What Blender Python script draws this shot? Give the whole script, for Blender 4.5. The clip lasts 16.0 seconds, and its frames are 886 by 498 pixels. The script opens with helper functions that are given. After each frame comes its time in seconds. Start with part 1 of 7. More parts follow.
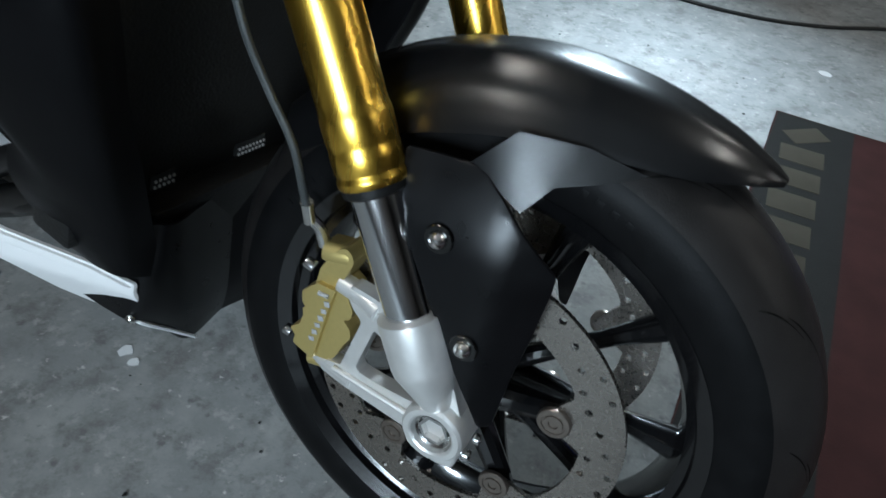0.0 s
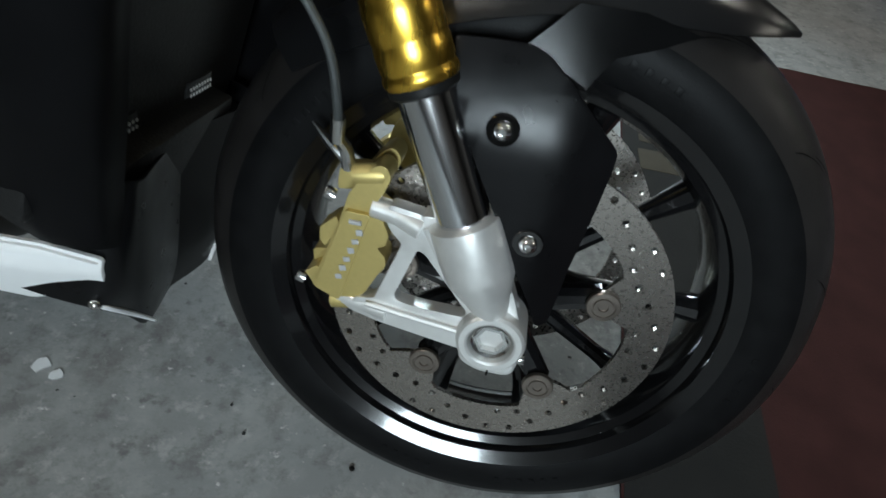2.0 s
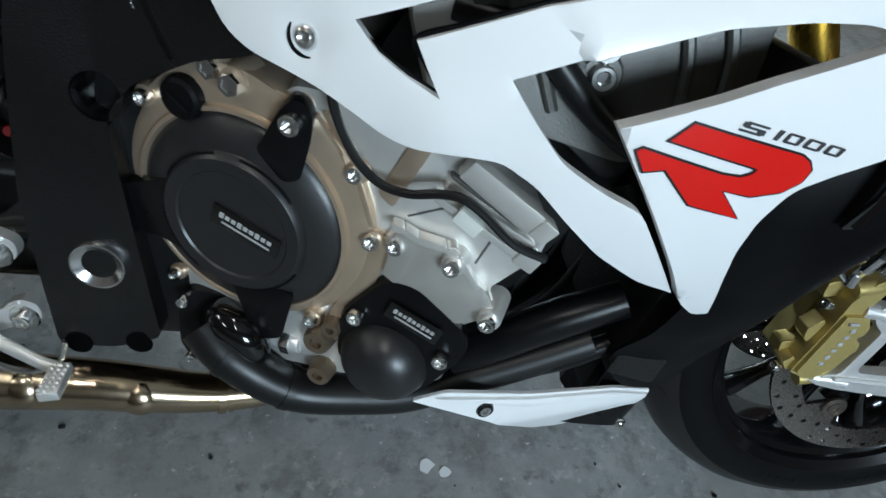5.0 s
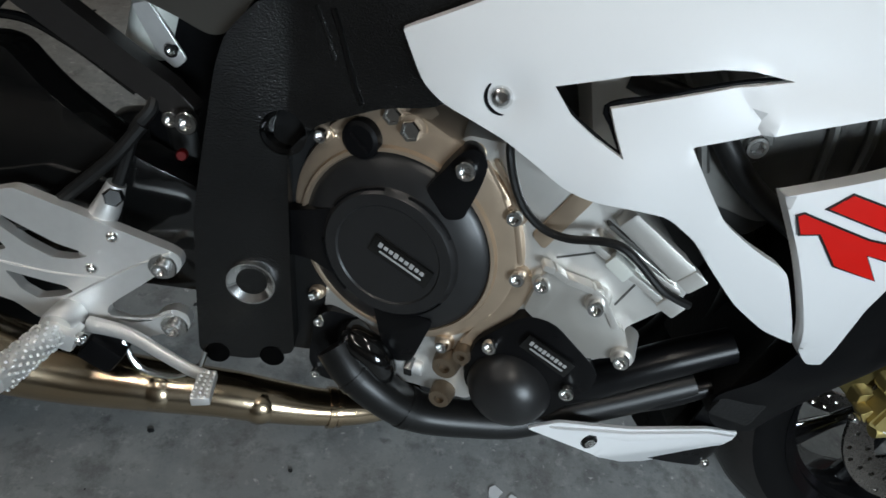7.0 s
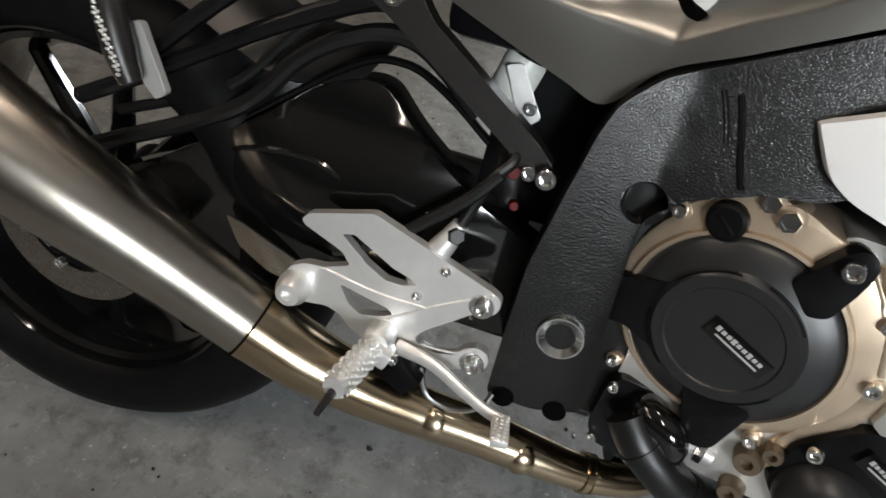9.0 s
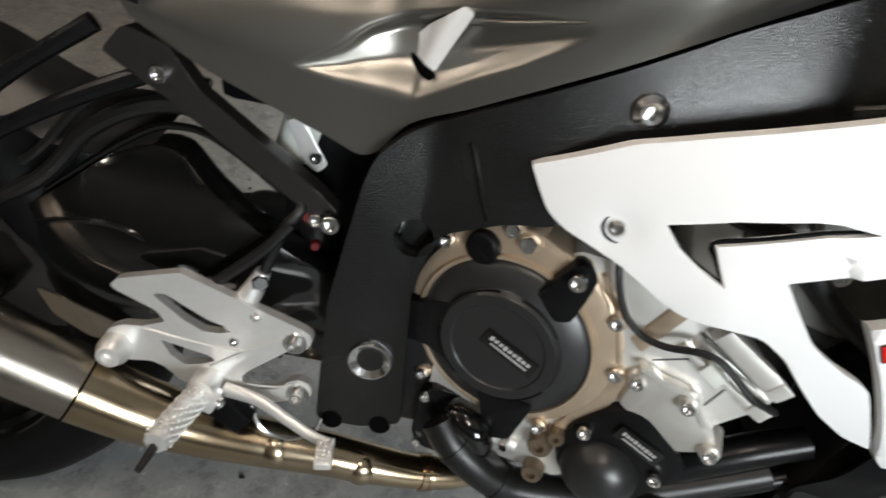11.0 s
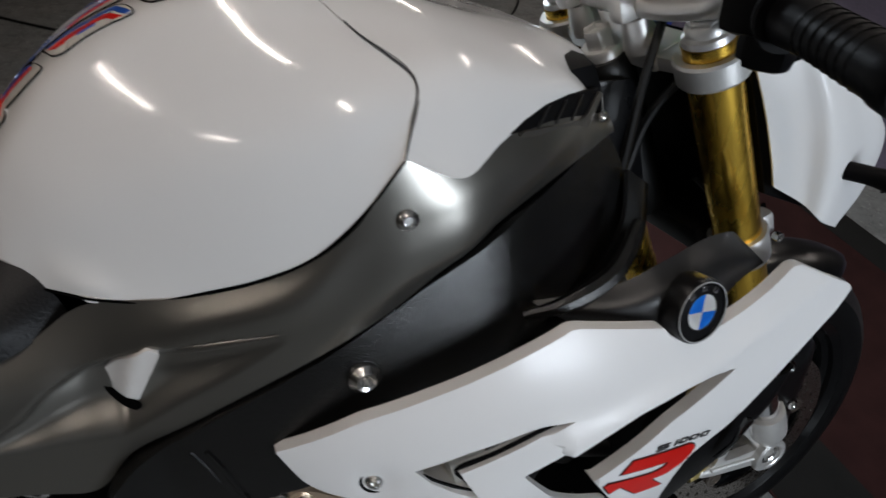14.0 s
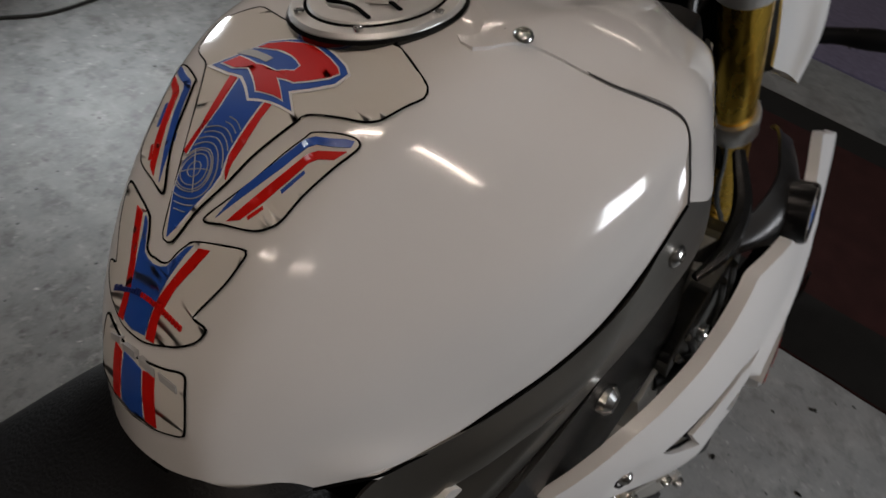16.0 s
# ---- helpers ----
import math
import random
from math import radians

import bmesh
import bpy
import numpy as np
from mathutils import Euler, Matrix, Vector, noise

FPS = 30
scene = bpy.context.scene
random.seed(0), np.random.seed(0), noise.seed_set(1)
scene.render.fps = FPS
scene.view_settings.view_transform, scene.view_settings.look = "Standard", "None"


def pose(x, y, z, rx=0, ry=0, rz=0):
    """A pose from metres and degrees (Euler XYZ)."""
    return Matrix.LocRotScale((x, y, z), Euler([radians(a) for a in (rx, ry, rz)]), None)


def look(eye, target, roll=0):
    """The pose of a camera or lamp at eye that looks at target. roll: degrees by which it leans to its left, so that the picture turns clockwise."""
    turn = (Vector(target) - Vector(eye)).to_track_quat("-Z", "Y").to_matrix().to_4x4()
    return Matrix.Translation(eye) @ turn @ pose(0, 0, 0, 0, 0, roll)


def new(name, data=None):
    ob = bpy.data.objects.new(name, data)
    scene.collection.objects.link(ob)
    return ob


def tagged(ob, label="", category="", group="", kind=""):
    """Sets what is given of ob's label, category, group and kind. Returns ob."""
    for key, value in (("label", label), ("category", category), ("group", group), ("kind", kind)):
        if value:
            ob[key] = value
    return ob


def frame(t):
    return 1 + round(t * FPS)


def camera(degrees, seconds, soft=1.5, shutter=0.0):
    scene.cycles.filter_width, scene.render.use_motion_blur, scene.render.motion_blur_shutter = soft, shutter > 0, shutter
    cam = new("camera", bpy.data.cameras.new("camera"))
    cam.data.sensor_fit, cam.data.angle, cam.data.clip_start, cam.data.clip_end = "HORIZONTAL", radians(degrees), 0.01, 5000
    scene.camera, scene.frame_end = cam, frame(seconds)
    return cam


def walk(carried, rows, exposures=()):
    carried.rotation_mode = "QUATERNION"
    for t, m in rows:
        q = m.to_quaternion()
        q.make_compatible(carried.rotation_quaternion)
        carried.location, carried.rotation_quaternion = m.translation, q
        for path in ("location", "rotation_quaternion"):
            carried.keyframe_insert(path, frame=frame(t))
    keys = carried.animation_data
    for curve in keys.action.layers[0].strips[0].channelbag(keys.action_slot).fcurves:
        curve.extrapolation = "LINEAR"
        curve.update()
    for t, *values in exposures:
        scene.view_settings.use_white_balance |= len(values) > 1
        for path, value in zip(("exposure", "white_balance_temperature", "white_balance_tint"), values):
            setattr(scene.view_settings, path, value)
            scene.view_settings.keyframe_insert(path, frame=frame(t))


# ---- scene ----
# x runs forward along the motorcycle, y to its left side, z up; the front wheel stands on the origin
cam = camera(70.5, 16.0, shutter=0.3)
ROWS = [
    (0, 0.1149, -0.4817, 0.7305, 57.06, -10.32, 27.77),
    (0.5, 0.1026, -0.4683, 0.6556, 57.59, -10.36, 22.18),
    (1, 0.0799, -0.4729, 0.6050, 58.30, -9.63, 17.18),
    (1.5, 0.0497, -0.4944, 0.6054, 58.19, -9.92, 14.44),
    (2, -0.0351, -0.5442, 0.6431, 57.82, -10.22, 9.32),
    (2.5, -0.1181, -0.5670, 0.6978, 57.63, -9.66, 7.53),
    (3, -0.2484, -0.5600, 0.7076, 55.80, -7.76, 6.58),
    (3.5, -0.3563, -0.5572, 0.7029, 55.19, -8.52, 5.98),
    (4, -0.4857, -0.5625, 0.7082, 55.31, -9.12, 2.59),
    (4.5, -0.5821, -0.5702, 0.7239, 55.51, -7.94, -1.54),
    (4.7, -0.6074, -0.5768, 0.7362, 55.92, -7.38, -2.29),
    (5.75, -0.7014, -0.5971, 0.7650, 57.76, -7.50, -4.25),
    (6.8, -0.7383, -0.6114, 0.7684, 58.91, -9.45, -0.80),
    (7, -0.7512, -0.6147, 0.7639, 58.79, -9.66, -0.38),
    (7.5, -0.7838, -0.6177, 0.7624, 58.62, -10.15, 1.52),
    (8, -0.8363, -0.6289, 0.7529, 59.32, -11.12, 6.12),
    (8.5, -0.8802, -0.6375, 0.7434, 60.26, -12.03, 11.32),
    (8.7, -0.9034, -0.6372, 0.7457, 60.24, -12.33, 12.32),
    (9.2, -0.9420, -0.6437, 0.7425, 60.73, -12.76, 14.94),
    (9.75, -0.9568, -0.6507, 0.7481, 60.97, -12.43, 14.27),
    (10.3, -0.9331, -0.6547, 0.7707, 61.10, -11.61, 10.92),
    (10.8, -0.8697, -0.6533, 0.8124, 61.28, -10.71, 6.46),
    (11, -0.8310, -0.6513, 0.8333, 61.44, -10.22, 3.76),
    (11.5, -0.7495, -0.6469, 0.8878, 61.63, -9.47, -0.35),
    (12, -0.6882, -0.6494, 0.9244, 61.58, -7.86, -4.00),
    (12.5, -0.6397, -0.6387, 0.9465, 60.96, -5.28, -7.33),
    (13, -0.6113, -0.6264, 0.9938, 61.26, -2.79, -13.35),
    (13.5, -0.6782, -0.6023, 1.0400, 60.96, -2.07, -20.42),
    (14, -0.7908, -0.5534, 1.0651, 60.77, -1.54, -23.73),
    (14.5, -0.8634, -0.4945, 1.0921, 59.88, -0.54, -23.48),
    (15, -0.9095, -0.4084, 1.1332, 56.99, -2.04, -29.39),
    (15.5, -0.9428, -0.3510, 1.1572, 53.67, 1.71, -36.84),
    (16, -0.9802, -0.2673, 1.1635, 47.49, 2.77, -51.85),
]
# brightness and white balance of the clip's camera along the way
EXPOSURES = [(0.0, 0.22, 5700, 3), (1.5, 0.05, 5950, 3), (2.5, 0.28, 6150, 2), (3.0, 0.15, 6100, 2), (3.7, 0.08, 6000, 2), (4.5, 0.22, 5650, 1), (7.0, 0.04, 6050, 6), (7.5, 0.14, 6150, 7), (8.0, 0.36, 6400, 7), (8.5, 0.5, 6700, 11), (8.7, 0.5, 6700, 11),
             (11.0, 0.58, 6750, 10), (11.5, 0.2, 6500, 10), (12.0, -0.1, 6300, 11), (12.5, -0.37, 6200, 11), (13.5, -0.45, 6150, 11), (14.5, -0.55, 6500, 14), (15.0, -0.6, 6700, 17), (16.0, -0.98, 6800, 15)]
# the motorcycle leans to its left on the side stand; the rows are given along its own upright
LEAN = Matrix.Translation((0, 0, -0.003)) @ pose(0, 0, 0, -12.4, 0, 0)
walk(cam, [(t, LEAN @ pose(*p)) for t, *p in ROWS], EXPOSURES)

# ---- light: a dim workshop under ceiling tubes, and a work lamp beside the motorcycle ----
world = bpy.data.worlds.new("world")
scene.world = world
world.use_nodes = True
world.node_tree.nodes["Background"].inputs[0].default_value = (0.5, 0.55, 0.62, 1)
world.node_tree.nodes["Background"].inputs[1].default_value = 0.004


# ---- materials ----
def material(name, color, rough=0.5, metal=0.0, var=0.15, scale=14.0, bump=0.0, bscale=260.0, coat=0.0, emit=0.0,
             color2=None, rvar=0.08, spec=0.5, stretch=None):
    m = bpy.data.materials.new(name)
    m.use_nodes = True
    nt = m.node_tree
    b = nt.nodes["Principled BSDF"]
    link = nt.links.new
    co = nt.nodes.new("ShaderNodeTexCoord")
    src = co.outputs["Object"]
    if stretch:
        mp = nt.nodes.new("ShaderNodeMapping")
        mp.inputs["Scale"].default_value = stretch
        link(src, mp.inputs["Vector"])
        src = mp.outputs["Vector"]
    n1 = nt.nodes.new("ShaderNodeTexNoise")
    n1.inputs["Scale"].default_value, n1.inputs["Detail"].default_value = scale, 6
    link(src, n1.inputs["Vector"])
    mix = nt.nodes.new("ShaderNodeMix")
    mix.data_type = "RGBA"
    lo = color2 if color2 else tuple(c * (1 - var) for c in color)
    hi = color if color2 else tuple(min(1, c * (1 + var)) for c in color)
    mix.inputs[6].default_value, mix.inputs[7].default_value = (*lo, 1), (*hi, 1)
    link(n1.outputs[0], mix.inputs[0])
    link(mix.outputs[2], b.inputs["Base Color"])
    n2 = nt.nodes.new("ShaderNodeTexNoise")
    n2.inputs["Scale"].default_value, n2.inputs["Detail"].default_value = bscale, 3
    link(src, n2.inputs["Vector"])
    rr = nt.nodes.new("ShaderNodeMapRange")
    rr.inputs["To Min"].default_value, rr.inputs["To Max"].default_value = max(0.02, rough - rvar), min(1, rough + rvar)
    link(n1.outputs[0], rr.inputs["Value"])
    link(rr.outputs[0], b.inputs["Roughness"])
    b.inputs["Metallic"].default_value = metal
    b.inputs["Coat Weight"].default_value = coat
    b.inputs["Coat Roughness"].default_value = 0.04
    b.inputs["Specular IOR Level"].default_value = spec
    if bump:
        bp = nt.nodes.new("ShaderNodeBump")
        bp.inputs["Strength"].default_value = bump
        bp.inputs["Distance"].default_value = 0.001
        link(n2.outputs[0], bp.inputs["Height"])
        link(bp.outputs[0], b.inputs["Normal"])
    if emit:
        b.inputs["Emission Color"].default_value = (*color, 1)
        b.inputs["Emission Strength"].default_value = emit
    return m


def floor_material():
    """Grey floor paint over concrete: broad wear, dark tyre and oil stains, pale scuffs, fine grit."""
    m = material("painted_concrete", (0.145, 0.15, 0.148), 0.62, var=0.2, scale=2.2, bump=0.35, bscale=160)
    nt = m.node_tree
    link = nt.links.new
    b = nt.nodes["Principled BSDF"]
    base = b.inputs["Base Color"].links[0].from_socket
    co = nt.nodes.new("ShaderNodeTexCoord")

    def layer(below, scale, detail, lo, hi, color, fac, rough=0.6):
        n = nt.nodes.new("ShaderNodeTexNoise")
        n.inputs["Scale"].default_value, n.inputs["Detail"].default_value, n.inputs["Roughness"].default_value = scale, detail, rough
        link(co.outputs["Object"], n.inputs["Vector"])
        r = nt.nodes.new("ShaderNodeMapRange")
        r.inputs["From Min"].default_value, r.inputs["From Max"].default_value = lo, hi
        r.inputs["To Max"].default_value = fac
        link(n.outputs[0], r.inputs["Value"])
        x = nt.nodes.new("ShaderNodeMix")
        x.data_type = "RGBA"
        link(r.outputs[0], x.inputs[0])
        link(below, x.inputs[6])
        x.inputs[7].default_value = (*color, 1)
        return x.outputs[2]

    c = layer(base, 9, 8, 0.45, 0.72, (0.24, 0.245, 0.235), 0.75, 0.7)
    c = layer(c, 5, 10, 0.52, 0.66, (0.07, 0.07, 0.068), 0.65, 0.78)
    c = layer(c, 16, 10, 0.50, 0.62, (0.05, 0.049, 0.048), 0.55, 0.75)
    c = layer(c, 34, 6, 0.56, 0.66, (0.27, 0.27, 0.26), 0.55, 0.7)
    c = layer(c, 30, 6, 0.60, 0.70, (0.05, 0.05, 0.05), 0.7, 0.6)
    c = layer(c, 55, 4, 0.66, 0.72, (0.45, 0.44, 0.42), 0.6, 0.6)
    c = layer(c, 1.3, 4, 0.5, 0.75, (0.16, 0.13, 0.11), 0.35, 0.6)
    link(c, b.inputs["Base Color"])
    return m


M = {
    "floor": floor_material(),
    "white": material("white_gloss_paint", (0.8, 0.8, 0.8), 0.3, var=0.012, coat=0.07, rvar=0.04, spec=0.42),
    "tank_white": material("pearl_white_paint", (0.72, 0.705, 0.69), 0.13, var=0.03, coat=0.4, rvar=0.03, scale=5),
    "grey": material("dark_grey_metallic_paint", (0.235, 0.225, 0.205), 0.31, 0.9, var=0.06, scale=1400, bscale=1500, bump=0.05),
    "frame": material("textured_black_frame_paint", (0.005, 0.005, 0.005), 0.22, var=0.3, bump=0.55, bscale=620, spec=0.62),
    "black": material("satin_black_plastic", (0.004, 0.004, 0.0045), 0.3, var=0.3, scale=40, bump=0.05, bscale=900, spec=0.22),
    "matt": material("matt_black_plastic", (0.0035, 0.0035, 0.004), 0.44, var=0.35, scale=30, bump=0.1, bscale=700, spec=0.08),
    "gloss": material("gloss_black_paint", (0.004, 0.004, 0.004), 0.12, var=0.2, coat=0.5),
    "rubber": material("tyre_rubber", (0.0045, 0.0045, 0.0048), 0.44, var=0.45, scale=60, bump=0.2, bscale=500, spec=0.08),
    # paler and browner than the sidewall: the tread's sheen is put into the colour
    "tread": material("worn_tread_rubber", (0.014, 0.0125, 0.0118), 0.38, var=0.5, scale=25, bump=0.25, bscale=700, spec=0.28),
    "groove": material("tyre_groove", (0.002, 0.002, 0.002), 0.9, var=0.1, spec=0.02),
    "hose": material("black_hose_rubber", (0.006, 0.006, 0.006), 0.38, var=0.2, spec=0.4),
    "braid": material("grey_braided_hose", (0.06, 0.065, 0.065), 0.4, 0.3, var=0.3, scale=900, bump=0.4, bscale=1600),
    "gold": material("gold_anodised_alloy", (0.92, 0.58, 0.085), 0.27, 1.0, var=0.06, scale=60, stretch=(1, 1, 0.05), bump=0.03, bscale=900),
    "caliper": material("gold_painted_caliper", (0.5, 0.4, 0.15), 0.42, 0.65, var=0.1, scale=200, bump=0.12, bscale=900),
    "chrome": material("hard_chrome", (0.78, 0.79, 0.81), 0.13, 1.0, var=0.03, rvar=0.02),
    "alloy": material("bead_blasted_alloy", (0.78, 0.775, 0.76), 0.37, 0.7, var=0.06, scale=120, bump=0.12, bscale=1300),
    "case": material("champagne_engine_paint", (0.58, 0.46, 0.34), 0.34, 0.75, var=0.08, scale=60, bump=0.1, bscale=900),
    "silver": material("silver_engine_casting", (0.74, 0.725, 0.69), 0.36, 0.65, var=0.1, scale=45, bump=0.1, bscale=800),
    "steel": material("zinc_steel_fastener", (0.72, 0.72, 0.71), 0.2, 1.0, var=0.06, scale=120, rvar=0.04),
    "disc": material("machined_brake_steel", (0.36, 0.33, 0.30), 0.28, 1.0, var=0.06, scale=300, bump=0.05, bscale=1500),
    "exhaust": material("heat_tinted_stainless", (0.56, 0.49, 0.38), 0.2, 1.0, color2=(0.40, 0.27, 0.14), scale=13, bump=0.02),
    "muffler": material("brushed_stainless", (0.44, 0.40, 0.35), 0.25, 1.0, var=0.05, scale=60, rvar=0.03, bump=0.03, bscale=900),
    "red": material("red_decal", (0.6, 0.01, 0.006), 0.35, var=0.05, coat=0.1, spec=0.2),
    "blue": material("blue_decal", (0.02, 0.09, 0.42), 0.3, var=0.06, coat=0.4),
    "decal_black": material("black_decal", (0.008, 0.008, 0.008), 0.35, var=0.1),
    "decal_grey": material("dark_grey_decal", (0.03, 0.03, 0.033), 0.4, var=0.1),
    "pale": material("pale_grey_lettering", (0.36, 0.36, 0.36), 0.45, var=0.08),
    "pad": material("cream_gel_pad", (0.70, 0.67, 0.62), 0.14, var=0.02, coat=0.4),
    "seat": material("black_seat_vinyl", (0.005, 0.005, 0.0056), 0.46, var=0.3, bump=0.5, bscale=420, spec=0.25),
    "dark": material("dark_metal", (0.010, 0.010, 0.010), 0.42, 0.4, var=0.4),
    "bracket": material("dark_titanium_paint", (0.022, 0.02, 0.019), 0.36, 0.4, var=0.15, scale=200),
    "radiator": material("radiator_core", (0.015, 0.015, 0.015), 0.5, 0.5, var=0.6, scale=300, bump=0.6, bscale=300),
    "clear": material("milky_reservoir_plastic", (0.6, 0.62, 0.58), 0.3, var=0.08),
    "amber": material("red_plastic", (0.09, 0.002, 0.002), 0.5, var=0.1, spec=0.15),
    "wall": material("dull_workshop_wall", (0.22, 0.21, 0.20), 0.8, var=0.3, scale=3, bump=0.2),
    "ceiling": material("dull_workshop_ceiling", (0.22, 0.21, 0.195), 0.9, var=0.3, scale=3),
    "tube": material("lit_fluorescent_tube", (1.0, 0.93, 0.85), 0.5, var=0.0, emit=22.0),
    "mat_dark": material("dark_rubber_mat", (0.012, 0.0116, 0.011), 0.85, var=0.3, scale=20, bump=0.4, spec=0.06),
    "mat_red": material("red_brown_mat", (0.025, 0.0105, 0.0098), 0.9, var=0.45, scale=14, bump=0.4, bscale=300, spec=0.05),
    "mat_letter": material("tan_mat_print", (0.034, 0.03, 0.023), 0.85, var=0.25, spec=0.05),
    "purple": material("violet_grey_carpet", (0.1, 0.09, 0.14), 0.95, var=0.5, scale=60, bump=0.6, bscale=300),
    "blue_tub": material("blue_plastic", (0.02, 0.05, 0.4), 0.4, var=0.1),
    "lamp_face": material("lit_lamp_face", (0.93, 0.97, 1.0), 0.5, var=0.0, emit=20.0),
    "button": material("bronze_grey_button", (0.22, 0.19, 0.165), 0.34, 0.9, var=0.1, scale=200),
    "satin_case": material("satin_grey_casting", (0.55, 0.535, 0.5), 0.42, 0.7, var=0.08, scale=60, bump=0.1, bscale=900),
    "dull_tan": material("dull_tan_casting", (0.17, 0.13, 0.09), 0.4, 0.6, var=0.2, scale=60, bump=0.2, bscale=600),
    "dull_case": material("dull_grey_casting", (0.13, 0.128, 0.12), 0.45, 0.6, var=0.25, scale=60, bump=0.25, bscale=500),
    "badge_blue": material("bright_blue_enamel", (0.015, 0.23, 0.85), 0.4, var=0.05, coat=0.08, spec=0.2),
    "rim_black": material("black_rim_lacquer", (0.005, 0.005, 0.0055), 0.14, var=0.2, spec=0.5, coat=0.3),
    "crash_guard": material("satin_black_crash_guard", (0.014, 0.014, 0.0145), 0.36, var=0.15, scale=80, spec=0.5, bump=0.05, bscale=700),
    "guard": material("satin_black_mudguard", (0.005, 0.005, 0.0055), 0.27, var=0.2, scale=3, spec=0.5, rvar=0.03),
    "type_blue": material("dark_blue_type", (0.015, 0.03, 0.16), 0.35, var=0.1),
    "display": material("grey_display", (0.16, 0.15, 0.19), 0.2, var=0.1, coat=0.5),
    "glass": material("headlamp_glass", (0.05, 0.05, 0.05), 0.08, var=0.05, coat=1.0),
}


# ---- shapes ----
def V(*p):
    return Vector(p)


def catmull(pts, n, closed=False):
    """n points along a smooth curve through pts, evenly spread over its length."""
    p = np.array(pts, float)
    if len(p) == 2:
        s = np.linspace(0, 1, n)[:, None]
        return p[0] * (1 - s) + p[1] * s
    if closed:
        q = np.vstack([p[-1:], p, p[:2]])
    else:
        q = np.vstack([2 * p[:1] - p[1:2], p, 2 * p[-1:] - p[-2:-1]])
    out = []
    for i in range(len(q) - 3):
        a, b, c, d = q[i:i + 4]
        for u in np.linspace(0, 1, 12, endpoint=False):
            out.append(0.5 * (2 * b + (c - a) * u + (2 * a - 5 * b + 4 * c - d) * u ** 2 + (3 * b - a - 3 * c + d) * u ** 3))
    if not closed:
        out.append(p[-1])
    else:
        out.append(out[0])
    out = np.array(out)
    s = np.r_[0, np.cumsum(np.linalg.norm(np.diff(out, axis=0), axis=1))]
    w = np.linspace(0, s[-1], n, endpoint=not closed)
    return np.stack([np.interp(w, s, out[:, k]) for k in range(out.shape[1])], 1)


def fillet(poly, r, seg=3, tips=None):
    """A closed outline with its corners rounded; with tips, sharp corners only that far."""
    p = [np.array(q, float) for q in poly]
    out = []
    for i in range(len(p)):
        a, b, c = p[i - 1], p[i], p[(i + 1) % len(p)]
        la, lc = np.linalg.norm(a - b), np.linalg.norm(c - b)
        k = min(r, la * 0.45, lc * 0.45)
        if tips is not None and np.dot(a - b, c - b) > -0.6 * la * lc:
            k = min(k, tips)
        s, e = b + (a - b) / la * k, b + (c - b) / lc * k
        for j in range(seg + 1):
            u = j / seg
            out.append((1 - u) ** 2 * s + 2 * u * (1 - u) * b + u * u * e)
    return [tuple(q) for q in out]


def grown(poly, d):
    """The same outline, d wider all round."""
    p = np.array(poly, float)
    a = np.roll(p, -1, 0) - p
    area = (p[:, 0] * np.roll(p[:, 1], -1) - np.roll(p[:, 0], -1) * p[:, 1]).sum()
    n = np.stack([a[:, 1], -a[:, 0]], 1) / np.linalg.norm(a, axis=1)[:, None] * np.sign(area)
    m = n + np.roll(n, 1, 0)
    m /= np.maximum(0.35, (m * n).sum(1))[:, None]
    return [tuple(q) for q in p + m * d]


def circle(cx, cz, r, n=16):
    return [(cx + r * math.cos(2 * math.pi * i / n), cz + r * math.sin(2 * math.pi * i / n)) for i in range(n)]


def bevel_edges(bm, offset, angle=35, segments=2):
    es = [e for e in bm.edges if len(e.link_faces) == 2 and e.calc_face_angle(0) > radians(angle)]
    if es and offset:
        bmesh.ops.bevel(bm, geom=es, offset=offset, segments=segments, profile=0.6, affect="EDGES", clamp_overlap=True)
    return bm


